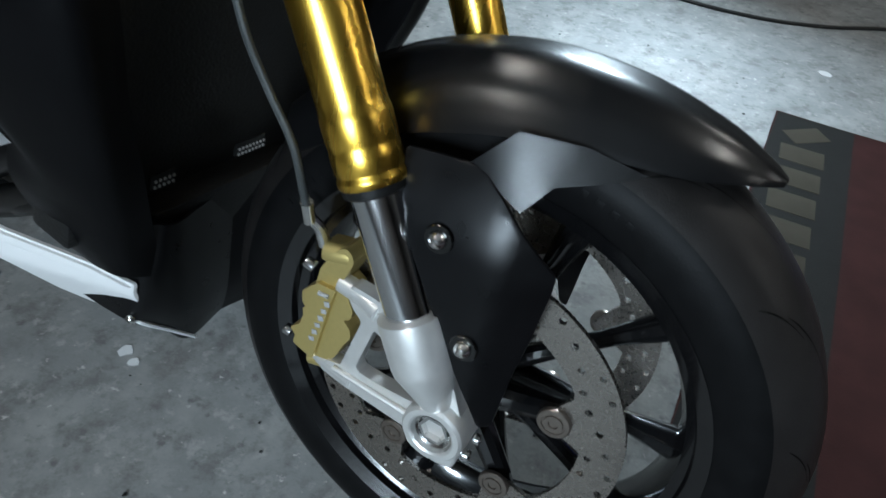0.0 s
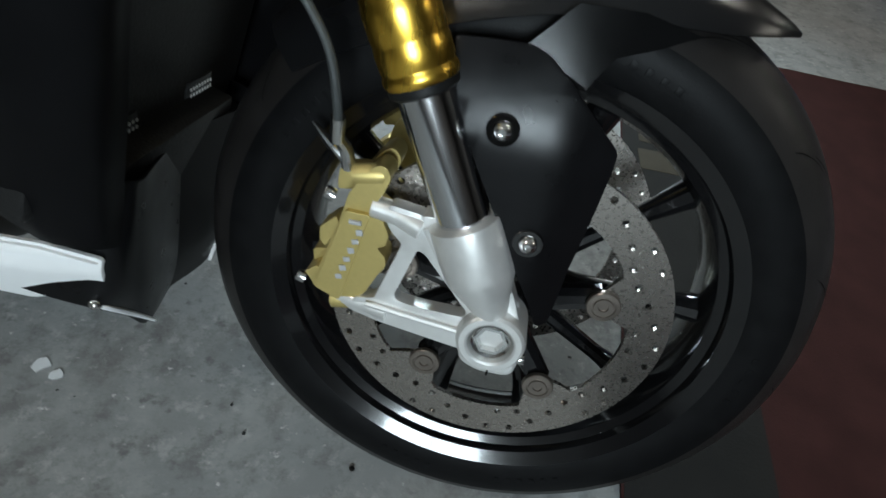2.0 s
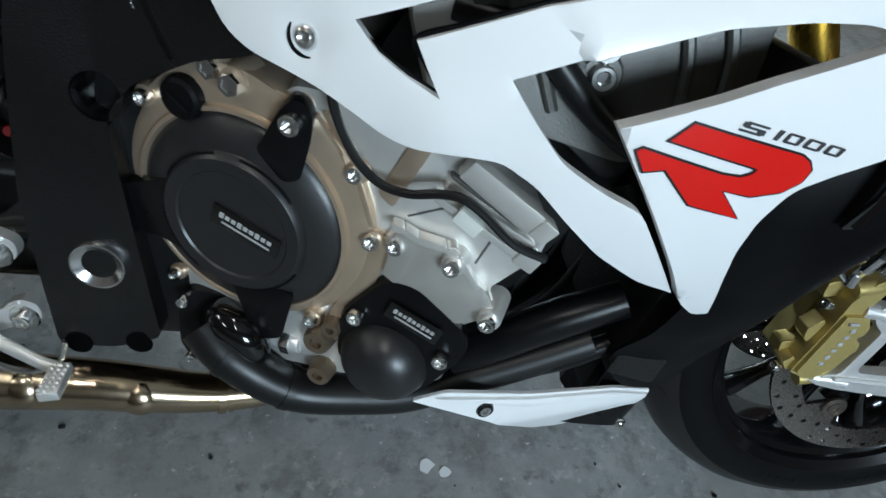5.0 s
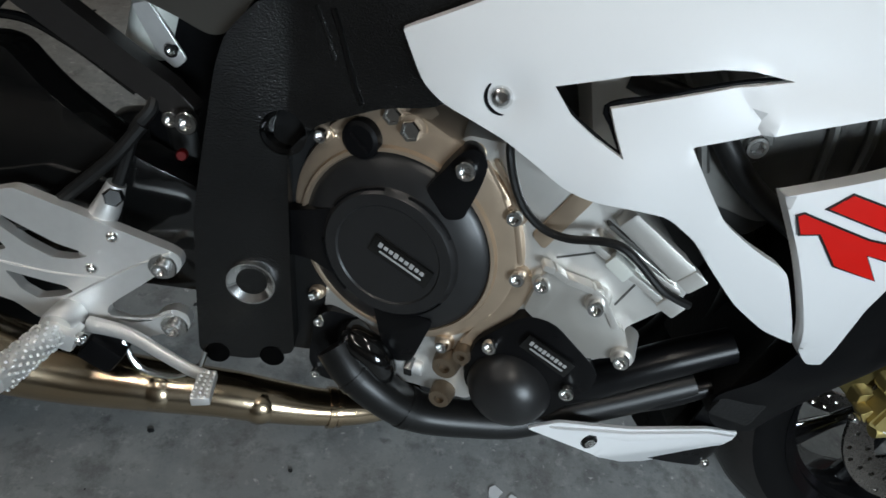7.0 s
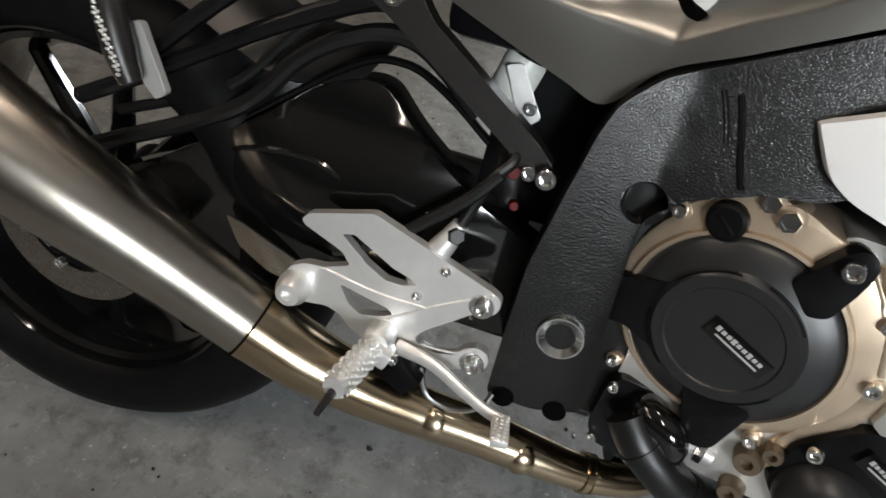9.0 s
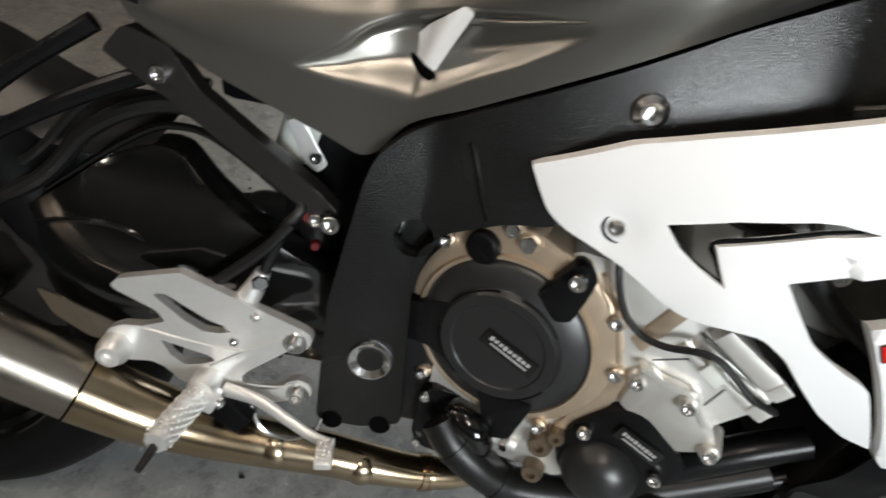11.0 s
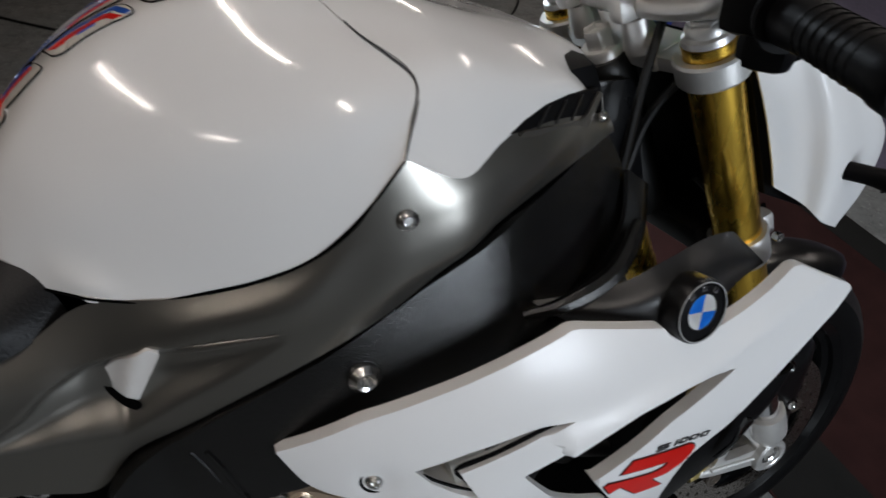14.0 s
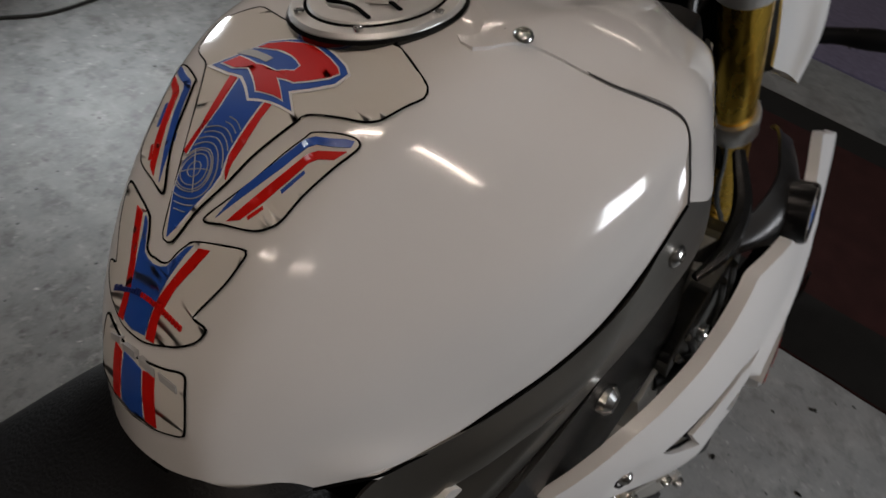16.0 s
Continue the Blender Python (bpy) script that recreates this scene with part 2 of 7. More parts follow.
def plate(outline, y, thick, holes=(), bevel=0.0015, step=None, r=0.0, back=None):
    """A panel cut to an outline of (x, z), with its outer face at y (a number or a function of x and z) and its back thick deeper."""
    yf = y if callable(y) else (lambda x, z: y)
    bm = bmesh.new()
    loops = [fillet(outline, r) if r else list(outline)] + [list(h) for h in holes]
    for lp in loops:
        vs = [bm.verts.new((x, 0, z)) for x, z in lp]
        for i in range(len(vs)):
            bm.edges.new((vs[i - 1], vs[i]))
    bmesh.ops.triangle_fill(bm, use_beauty=True, edges=bm.edges[:], normal=(0, -1, 0))
    if step:
        xs, zs = [v.co.x for v in bm.verts], [v.co.z for v in bm.verts]
        for k, (lo, hi) in ((0, (min(xs), max(xs))), (2, (min(zs), max(zs)))):
            c = math.ceil(lo / step) * step
            while c < hi - 1e-5:
                co, no = [0, 0, 0], [0, 0, 0]
                co[k], no[k] = c, 1
                bmesh.ops.bisect_plane(bm, geom=bm.verts[:] + bm.edges[:] + bm.faces[:], plane_co=co, plane_no=no)
                c += step
    bm.verts.index_update()
    vs = [(v.co.x, v.co.z) for v in bm.verts]
    fs = []
    for f in bm.faces:
        ids = [v.index for v in f.verts]
        fs.append(ids if f.normal.y < 0 else ids[::-1])
    bm.free()
    out = bmesh.new()
    front = [out.verts.new((x, yf(x, z), z)) for x, z in vs]
    bk = [out.verts.new((x, (back(x, z) if back else yf(x, z) + thick), z)) for x, z in vs]
    seen = {}
    for ids in fs:
        try:
            out.faces.new([front[i] for i in ids])
            out.faces.new([bk[i] for i in ids[::-1]])
        except ValueError:
            continue
        for a, b in zip(ids, ids[1:] + ids[:1]):
            seen[(a, b)] = 1
    rim = []
    for a, b in seen:
        if (b, a) not in seen:
            out.faces.new((front[b], front[a], bk[a], bk[b]))
            rim.append((a, b))
    if bevel:
        es = [e for e in (out.edges.get((front[a], front[b])) for a, b in rim) if e]
        bmesh.ops.bevel(out, geom=es, offset=bevel, segments=2, profile=0.5, affect="EDGES", clamp_overlap=True)
    out.normal_update()
    if not callable(y):
        for e in out.edges:
            if len(e.link_faces) == 2 and e.calc_face_angle(0) > radians(10):
                e.smooth = False
    return out


def spun(profile, at, axis=(0, 1, 0), seg=32, arc=None):
    """A turned body: profile of (radius, height along the axis)."""
    bm = bmesh.new()
    q = Vector((0, 0, 1)).rotation_difference(Vector(axis).normalized()).to_matrix()
    rings = []
    for r, h in profile:
        if r < 1e-6:
            rings.append([bm.verts.new(Vector(at) + q @ Vector((0, 0, h)))])
        else:
            rings.append([bm.verts.new(Vector(at) + q @ Vector((r * math.cos(2 * math.pi * i / seg), r * math.sin(2 * math.pi * i / seg), h)))
                          for i in range(seg)])
    for a, b in zip(rings, rings[1:]):
        for i in range(seg):
            j = (i + 1) % seg
            if len(a) == 1 and len(b) == 1:
                continue
            if len(a) == 1:
                bm.faces.new((a[0], b[i], b[j]))
            elif len(b) == 1:
                bm.faces.new((a[i], a[j], b[0]))
            else:
                bm.faces.new((a[i], a[j], b[j], b[i]))
    bmesh.ops.recalc_face_normals(bm, faces=bm.faces[:])
    return bm


def tube(path, radius, seg=12, n=None, closed=False, flat=1.0):
    """A round bar or hose along a smooth path; radius may be a list."""
    pts = catmull(path, n or max(8, 6 * len(path)), closed)
    m = len(pts)
    rad = np.interp(np.linspace(0, 1, m), np.linspace(0, 1, len(radius)), radius) if isinstance(radius, (list, tuple)) else [radius] * m
    bm = bmesh.new()
    up = Vector((0.13, 0.21, 1)).normalized()
    rings = []
    for i in range(m):
        t = Vector(pts[(i + 1) % m if closed else min(i + 1, m - 1)] - pts[i - 1 if closed else max(i - 1, 0)]).normalized()
        a = up - t * up.dot(t)
        if a.length < 1e-4:
            a = t.orthogonal()
        a.normalize()
        b = t.cross(a)
        up = a
        rings.append([bm.verts.new(Vector(pts[i]) + (a * math.cos(w) + b * math.sin(w) * flat) * rad[i])
                      for w in (2 * math.pi * k / seg for k in range(seg))])
    for i in range(m if closed else m - 1):
        a, b = rings[i], rings[(i + 1) % m]
        for k in range(seg):
            bm.faces.new((a[k], a[(k + 1) % seg], b[(k + 1) % seg], b[k]))
    if not closed:
        bm.faces.new(rings[0][::-1])
        bm.faces.new(rings[-1])
    bmesh.ops.recalc_face_normals(bm, faces=bm.faces[:])
    return bm


def skin(curves, nu=40, nv=None, thick=0.0, shift=None):
    """A shell through curves, each smooth; thick: depth behind the outer side (towards the middle plane). shift moves each point."""
    nv = nv or 6 * len(curves)
    c = np.array([catmull(k, nu) for k in curves])
    g = np.array([catmull(c[:, i], nv) for i in range(nu)])
    if shift:
        g = np.array([[shift(p) for p in row] for row in g])
    bm = bmesh.new()
    du, dv = np.gradient(g, axis=0), np.gradient(g, axis=1)
    no = np.cross(du, dv)
    no /= np.linalg.norm(no, axis=2, keepdims=True) + 1e-12
    inner = np.array([g[..., 0].mean(), 0, g[..., 2].mean() - 0.1])
    if (no * (g - inner)).sum() < 0:
        no = -no
    top = [[bm.verts.new(g[i, j]) for j in range(nv)] for i in range(nu)]
    for i in range(nu - 1):
        for j in range(nv - 1):
            bm.faces.new((top[i][j], top[i + 1][j], top[i + 1][j + 1], top[i][j + 1]))
    if thick:
        low = [[bm.verts.new(g[i, j] - no[i, j] * thick) for j in range(nv)] for i in range(nu)]
        for i in range(nu - 1):
            for j in range(nv - 1):
                bm.faces.new((low[i][j + 1], low[i + 1][j + 1], low[i + 1][j], low[i][j]))
        for i in range(nu - 1):
            for j in (0, nv - 1):
                bm.faces.new((top[i][j], low[i][j], low[i + 1][j], top[i + 1][j]))
        for j in range(nv - 1):
            for i in (0, nu - 1):
                bm.faces.new((top[i][j], low[i][j], low[i][j + 1], top[i][j + 1]))
    bmesh.ops.recalc_face_normals(bm, faces=bm.faces[:])
    return bm


def block(center, size, bevel=0.003, turn=(0, 0, 0), taper=None, segments=2):
    bm = bmesh.new()
    bmesh.ops.create_cube(bm, size=1)
    for v in bm.verts:
        k = taper if taper and v.co.z > 0 else 1
        v.co = Vector((v.co.x * size[0] * k, v.co.y * size[1] * k, v.co.z * size[2]))
    if bevel:
        bmesh.ops.bevel(bm, geom=bm.edges[:], offset=bevel, segments=segments, profile=0.6, affect="EDGES", clamp_overlap=True)
    bmesh.ops.transform(bm, matrix=pose(*center, *turn), verts=bm.verts[:])
    return bm


def joined(*bms):
    out = bmesh.new()
    for b in bms:
        me = bpy.data.meshes.new("tmp")
        b.to_mesh(me)
        b.free()
        out.from_mesh(me)
        bpy.data.meshes.remove(me)
    return out


# the motorcycle's middle plane
MID = 0.014


def lr(s, a):
    """Sideways place of a pair: a to the right of y = 0 and its mirror image on the left."""
    return -a if s < 0 else 2 * MID + a


def flipped(bm):
    """The same shape on the other side of the motorcycle's middle plane."""
    for v in bm.verts:
        v.co.y = 2 * MID - v.co.y
    bmesh.ops.reverse_faces(bm, faces=bm.faces[:])
    return bm


def part(name, bm, mat, parent=None, label="", angle=32):
    me = bpy.data.meshes.new(name)
    lim = radians(angle)
    bm.normal_update()
    for e in bm.edges:
        if e.smooth and len(e.link_faces) == 2 and e.calc_face_angle(0) > lim:
            e.smooth = False
    bm.to_mesh(me)
    bm.free()
    me.polygons.foreach_set("use_smooth", [True] * len(me.polygons))
    me.materials.append(M[mat] if isinstance(mat, str) else mat)
    ob = new(name, me)
    if parent:
        ob.parent = parent
    if label:
        tagged(ob, label)
    return ob


def mirrored(ob, parent):
    """A part like ob on the left side of the motorcycle, with its own sub-parts."""
    bm = bmesh.new()
    bm.from_mesh(ob.data)
    bm.transform(ob.matrix_basis)
    o = part(ob.name.split(".")[0], flipped(bm), ob.data.materials[0], parent, ob.get("label", ""))
    for ch in ob.children:
        mirrored(ch, o)
    return o


SCREWS = {}


def screw(parent, at, r=0.005, axis=(0, -1, 0), h=0.006, kind="socket", mat="steel", name="bolt"):
    """A fastener with a hexagon or star socket in its head, standing along axis from its seat."""
    key = (round(r, 4), round(h, 4), kind, mat)
    if key not in SCREWS:
        if kind == "socket":
            bm = spun([(0, h * 0.35), (r * 0.5, h * 0.35), (r * 0.52, h * 0.9), (r * 0.62, h), (r * 0.9, h), (r, h * 0.85), (r, 0), (0, 0)], (0, 0, 0), (0, 0, 1), 18)
        elif kind == "hex":
            bm = spun([(0, h * 0.8), (r * 0.6, h * 0.8), (r * 0.66, h), (r * 0.95, h), (r, h * 0.9), (r, 0), (0, 0)], (0, 0, 0), (0, 0, 1), 6)
        else:
            bm = spun([(0, h * 0.5), (r * 0.42, h * 0.5), (r * 0.45, h), (r * 0.75, h * 0.8), (r, h * 0.3), (r * 1.02, 0), (0, 0)], (0, 0, 0), (0, 0, 1), 20)
        o = part(name, bm, mat, parent)
        SCREWS[key] = o.data
    else:
        o = new(name, SCREWS[key])
        o.parent = parent
    q = Vector((0, 0, 1)).rotation_difference(Vector(axis).normalized())
    o.matrix_basis = Matrix.Translation(at) @ q.to_matrix().to_4x4()
    return o


# ---- the room ----
DAY_WATTS, TUBE_WATTS, LAMP_WATTS = 105, 12, 20


def slab(name, lo, hi, mat, label, bevel=0):
    c = [(a + b) / 2 for a, b in zip(lo, hi)]
    return tagged(part(name, block(c, [b - a for a, b in zip(lo, hi)], bevel), mat, None), label, name.split("_")[0], kind="structure")


slab("floor", (-7, -3.2, -0.2), (8, 9, 0), "floor", "worn grey painted concrete floor with oil stains and scuffs")
slab("wall_north", (-7, 9, 0), (8, 9.2, 3.4), "wall", "dull grey workshop wall in the far background")
slab("wall_east", (8, -3.2, 0), (8.2, 9.2, 3.4), "wall", "dull grey plain workshop wall")
slab("wall_west", (-7.2, -3.2, 0), (-7, 9.2, 3.4), "wall", "dull grey plain workshop wall")
slab("ceiling", (-7.2, -3.2, 3.4), (8.2, 9.2, 3.6), "ceiling", "dull grey workshop ceiling above the tubes")
# the wall along the right-hand side of the motorcycle has an open window to the daylight
WIN = (-0.15, 0.95, 0.95, 1.95)
slab("wall_south", (-7, -3.2, 0), (WIN[0], -3.0, 3.4), "wall", "dull grey plain workshop wall beside the window")
slab("wall_south_end", (WIN[1], -3.2, 0), (8, -3.0, 3.4), "wall", "dull grey plain workshop wall beside the window")
slab("wall_south_top", (WIN[0], -3.2, WIN[3]), (WIN[1], -3.0, 3.4), "wall", "dull grey plain workshop wall over the window")
slab("wall_south_base", (WIN[0], -3.2, 0), (WIN[1], -3.0, WIN[2]), "wall", "dull grey plain workshop wall under the window")
win = tagged(new("window_1"), "plain window opening with a dark frame", "window", kind="structure")
for lo, hi in (((WIN[0], WIN[2]), (WIN[0] + 0.05, WIN[3])), ((WIN[1] - 0.05, WIN[2]), (WIN[1], WIN[3])), ((WIN[0] + 0.05, WIN[2]), (WIN[1] - 0.05, WIN[2] + 0.05)), ((WIN[0] + 0.05, WIN[3] - 0.05), (WIN[1] - 0.05, WIN[3])), ((0.385, WIN[2] + 0.05), (0.415, WIN[3] - 0.05))):
    part("window_frame", block(((lo[0] + hi[0]) / 2, -3.02, (lo[1] + hi[1]) / 2), (hi[0] - lo[0], 0.06, hi[1] - lo[1]), 0.004), "wall", win)
sky = new("daylight", bpy.data.lights.new("daylight", "AREA"))
sky.data.shape, sky.data.size, sky.data.size_y = "RECTANGLE", WIN[1] - WIN[0] - 0.04, WIN[3] - WIN[2] - 0.04
sky.data.energy, sky.data.color = DAY_WATTS, (0.86, 0.94, 1.0)
sky.matrix_basis = pose((WIN[0] + WIN[1]) / 2, -3.12, (WIN[2] + WIN[3]) / 2, 90, 0, 0)


def tube_light(x, y, z, turn, length=0.95):
    ob = tagged(new("ceiling_light"), "white batten lamp with a lit fluorescent tube under the ceiling", "lamp", "ceiling lamps")
    ob.matrix_basis = pose(x, y, z, 0, 0, turn)
    part("batten", block((0, 0, 0.05), (length + 0.06, 0.07, 0.06), 0.006), "white", ob)
    part("tube", spun([(0, -length / 2), (0.016, -length / 2), (0.016, length / 2), (0, length / 2)], (0, 0, 0), (1, 0, 0), 12), "tube", ob)
    part("cap", block((-length / 2 - 0.01, 0, 0.01), (0.02, 0.04, 0.05), 0.004), "white", ob)
    for sx in (-0.4, 0.4):
        part("hanger", spun([(0, 0.07), (0.006, 0.07), (0.006, 3.4 - z), (0, 3.4 - z)], (sx * length, 0, 0), (0, 0, 1), 8), "steel", ob)
    part("cap", block((length / 2 + 0.01, 0, 0.01), (0.02, 0.04, 0.05), 0.004), "white", ob)
    lamp = new("tube_glow", bpy.data.lights.new("tube_glow", "AREA"))
    lamp.data.shape, lamp.data.size, lamp.data.size_y = "RECTANGLE", length, 0.05
    lamp.data.energy, lamp.data.color = TUBE_WATTS, (1.0, 0.87, 0.74)
    lamp.matrix_basis = pose(x, y, z - 0.03, 0, 0, turn)
    return ob


for x, y in ((-1.2, 0.7), (-1.25, -1.3), (-3.7, 0.4), (-3.8, -1.6), (1.6, 1.2), (1.7, 3.9), (4.4, 0.6), (4.4, 4.0)):
    tube_light(x, y, 2.9, 90)


# ---- the motorcycle ----
bike = tagged(new("motorcycle"), "white, black and grey naked sports motorcycle standing on the painted floor", "motorcycle")
bike.matrix_basis = LEAN
HUB = V(0, 0, 0.3)


def front_tyre():
    t = part("front_tyre", spun([(0.216, -0.052), (0.224, -0.056), (0.236, -0.0595), (0.25, -0.060), (0.264, -0.0575), (0.277, -0.05), (0.288, -0.039),
                                 (0.2955, -0.025), (0.2995, -0.010), (0.3, 0), (0.2995, 0.010), (0.2955, 0.025), (0.288, 0.039), (0.277, 0.05),
                                 (0.264, 0.0575), (0.25, 0.060), (0.236, 0.0595), (0.224, 0.056), (0.216, 0.052)], HUB, seg=128), "rubber", bike,
             "black road tyre with curved tread grooves")

    part("tread", spun([(0.2645, -0.0572), (0.2776, -0.0503), (0.2886, -0.0393), (0.2961, -0.0252), (0.3001, -0.010), (0.3005, 0), (0.3001, 0.010), (0.2961, 0.0252), (0.2886, 0.0393), (0.2776, 0.0503), (0.2645, 0.0572)], HUB, seg=128), "tread", t, "tread band with its sheen tinted into the rubber")

    def surf(a, s):
        """On the tread: a round the wheel, s metres across from the crown."""
        prof = [(0.3, 0.0), (0.2995, 0.010), (0.2955, 0.025), (0.288, 0.039), (0.277, 0.05), (0.264, 0.0575)]
        k = np.interp(abs(s), [0, 0.01, 0.0256, 0.0416, 0.0572, 0.0722], range(6))
        i = min(4, int(k))
        f = k - i
        r = prof[i][0] * (1 - f) + prof[i + 1][0] * f
        y = prof[i][1] * (1 - f) + prof[i + 1][1] * f
        return Vector((math.cos(a) * (r + 0.0011), math.copysign(y, s) * 1.02, math.sin(a) * (r + 0.0011))) + HUB

    def groove(a0, da, s0, s1, w, bend):
        bm = bmesh.new()
        n = 9
        rows = []
        for i in range(n):
            u = i / (n - 1)
            ww = w * math.sin(math.pi * min(0.97, max(0.06, u))) ** 0.5
            a = a0 + da * u + bend * math.sin(math.pi * u)
            s = s0 + (s1 - s0) * u
            rows.append((bm.verts.new(surf(a - ww / 0.6, s)), bm.verts.new(surf(a + ww / 0.6, s))))
        for p, q in zip(rows, rows[1:]):
            bm.faces.new((p[0], p[1], q[1], q[0]))
        bmesh.ops.recalc_face_normals(bm, faces=bm.faces[:])
        return bm

    for k in range(14):
        a = 2 * math.pi * k / 14
        for sgn in (-1, 1):
            part("tread_groove", groove(a + (0.1 if sgn > 0 else 0), 0.3, sgn * 0.012, sgn * 0.042, 0.0022, 0.05), "groove", t)
            part("tread_groove", groove(a + 0.22 + (0.1 if sgn > 0 else 0), 0.14, sgn * 0.034, sgn * 0.06, 0.0016, 0.02), "groove", t)
    # raised sidewall lettering, as bars
    for a0, n in ((-1.9, 5), (-1.35, 6), (-0.2, 5), (1.2, 6), (2.4, 5)):
        for i in range(n):
            a = a0 + i * 0.055
            p = HUB + V(math.cos(a) * 0.2435, -0.0603, math.sin(a) * 0.2435)
            b = block((0, 0, 0), (0.006, 0.0006, 0.0065), 0.0003)
            bmesh.ops.transform(b, matrix=Matrix.Translation(p) @ Matrix.Rotation(-(a + math.pi / 2), 4, "Y"), verts=b.verts[:])
            part("sidewall_mark", b, "rubber", t)
    b = block((0, 0, 0), (0.03, 0.0008, 0.006), 0.0003)
    p = V(-0.187, -0.0585, 0.14)
    bmesh.ops.transform(b, matrix=Matrix.Translation(p) @ pose(0, 0, 0, -12, 45, 0), verts=b.verts[:])
    part("paint_mark", b, "red", t, "small red paint mark")
    return t


front_tyre()
rim = part("front_rim", joined(
    spun([(0.217, -0.053), (0.223, -0.0565), (0.2225, -0.049), (0.213, -0.044), (0.2, -0.036), (0.194, -0.02), (0.193, 0.02), (0.2, 0.036),
          (0.213, 0.044), (0.2225, 0.049), (0.223, 0.0565), (0.217, 0.053), (0.21, 0.049), (0.207, 0.03), (0.205, -0.03), (0.21, -0.049), (0.217, -0.053)], HUB, seg=112)),
    "rim_black", bike, "gloss black cast front rim")
part("hub", spun([(0.018, -0.075), (0.03, -0.075), (0.034, -0.06), (0.03, -0.035), (0.028, 0.035), (0.034, 0.06), (0.03, 0.075), (0.018, 0.075)], HUB, seg=28), "rim_black", rim)
for k in range(10):
    a = radians(4 + 36 * k)
    lean = radians(7 if k % 2 else -7)
    p0 = HUB + V(math.cos(a - lean) * 0.03, 0, math.sin(a - lean) * 0.03)
    p1 = HUB + V(math.cos(a) * 0.11, 0, math.sin(a) * 0.11)
    p2 = HUB + V(math.cos(a + lean * 0.15) * 0.197, 0, math.sin(a + lean * 0.15) * 0.197)
    part("spoke", tube([p0, p1, p2], [0.0125, 0.0095, 0.0085, 0.015], 10, 14, flat=1.35), "rim_black", rim)
for k in range(5):
    a = radians(20 - 72 * k)
    part("disc_mount", tube([HUB + V(math.cos(a) * 0.03, -0.05, math.sin(a) * 0.03), HUB + V(math.cos(a) * 0.098, -0.056, math.sin(a) * 0.098)], [0.014, 0.012], 10), "rim_black", rim)
part("valve_stem", tube([(0.14, -0.02, 0.17), (0.128, -0.034, 0.181), (0.12, -0.045, 0.19)], 0.004, 8), "steel", rim)


def brake_disc(side):
    outer = circle(0, 0.3, 0.158, 120)
    inner = []
    for i in range(120):
        a = 2 * math.pi * i / 120
        d = min(abs((a - radians(20 - 72 * k) + math.pi) % (2 * math.pi) - math.pi) for k in range(5))
        w = max(0.0, 1 - d / 0.23)
        inner.append((math.cos(a) * (0.121 - 0.037 * w ** 0.6), 0.3 + math.sin(a) * (0.121 - 0.037 * w ** 0.6)))
    holes = []
    for k in range(40):
        a = 2 * math.pi * k / 40
        r = (0.1505, 0.1432, 0.1360, 0.1285)[k % 4] if k % 8 < 4 else (0.1285, 0.1360, 0.1432, 0.1505)[k % 4]
        holes.append(circle(math.cos(a) * r, 0.3 + math.sin(a) * r, 0.0036, 9))
        if k % 4 in (0, 3):
            r2 = 0.279 - r
            a2 = a + 0.078
            holes.append(circle(math.cos(a2) * r2, 0.3 + math.sin(a2) * r2, 0.0033, 9))
    d = part("brake_disc", plate(outer, -0.0695, 0.005, [inner] + holes, bevel=0), "disc", bike, "drilled steel brake disc with swept pad marks")
    for k in range(5):
        a = radians(20 - 72 * k)
        p = V(math.cos(a) * 0.097, -0.0695, 0.3 + math.sin(a) * 0.097)
        part("disc_button", spun([(0, 0.0042), (0.004, 0.0042), (0.0045, 0.0055), (0.0085, 0.0055), (0.009, 0.0042), (0.0105, 0.0042), (0.011, 0.0052), (0.0145, 0.0050), (0.0155, 0.004), (0.0155, 0), (0, 0)], p, (0, -1, 0), 28), "button", d, "bronze-grey floating disc button")
    return d


disc = brake_disc(-1)
mirrored(disc, bike)

# ---- fork ----
RAKE = V(-0.449, 0, 0.8935)


def on_fork(s, y=-0.106):
    return V(0.009, y, 0.296) + RAKE * s


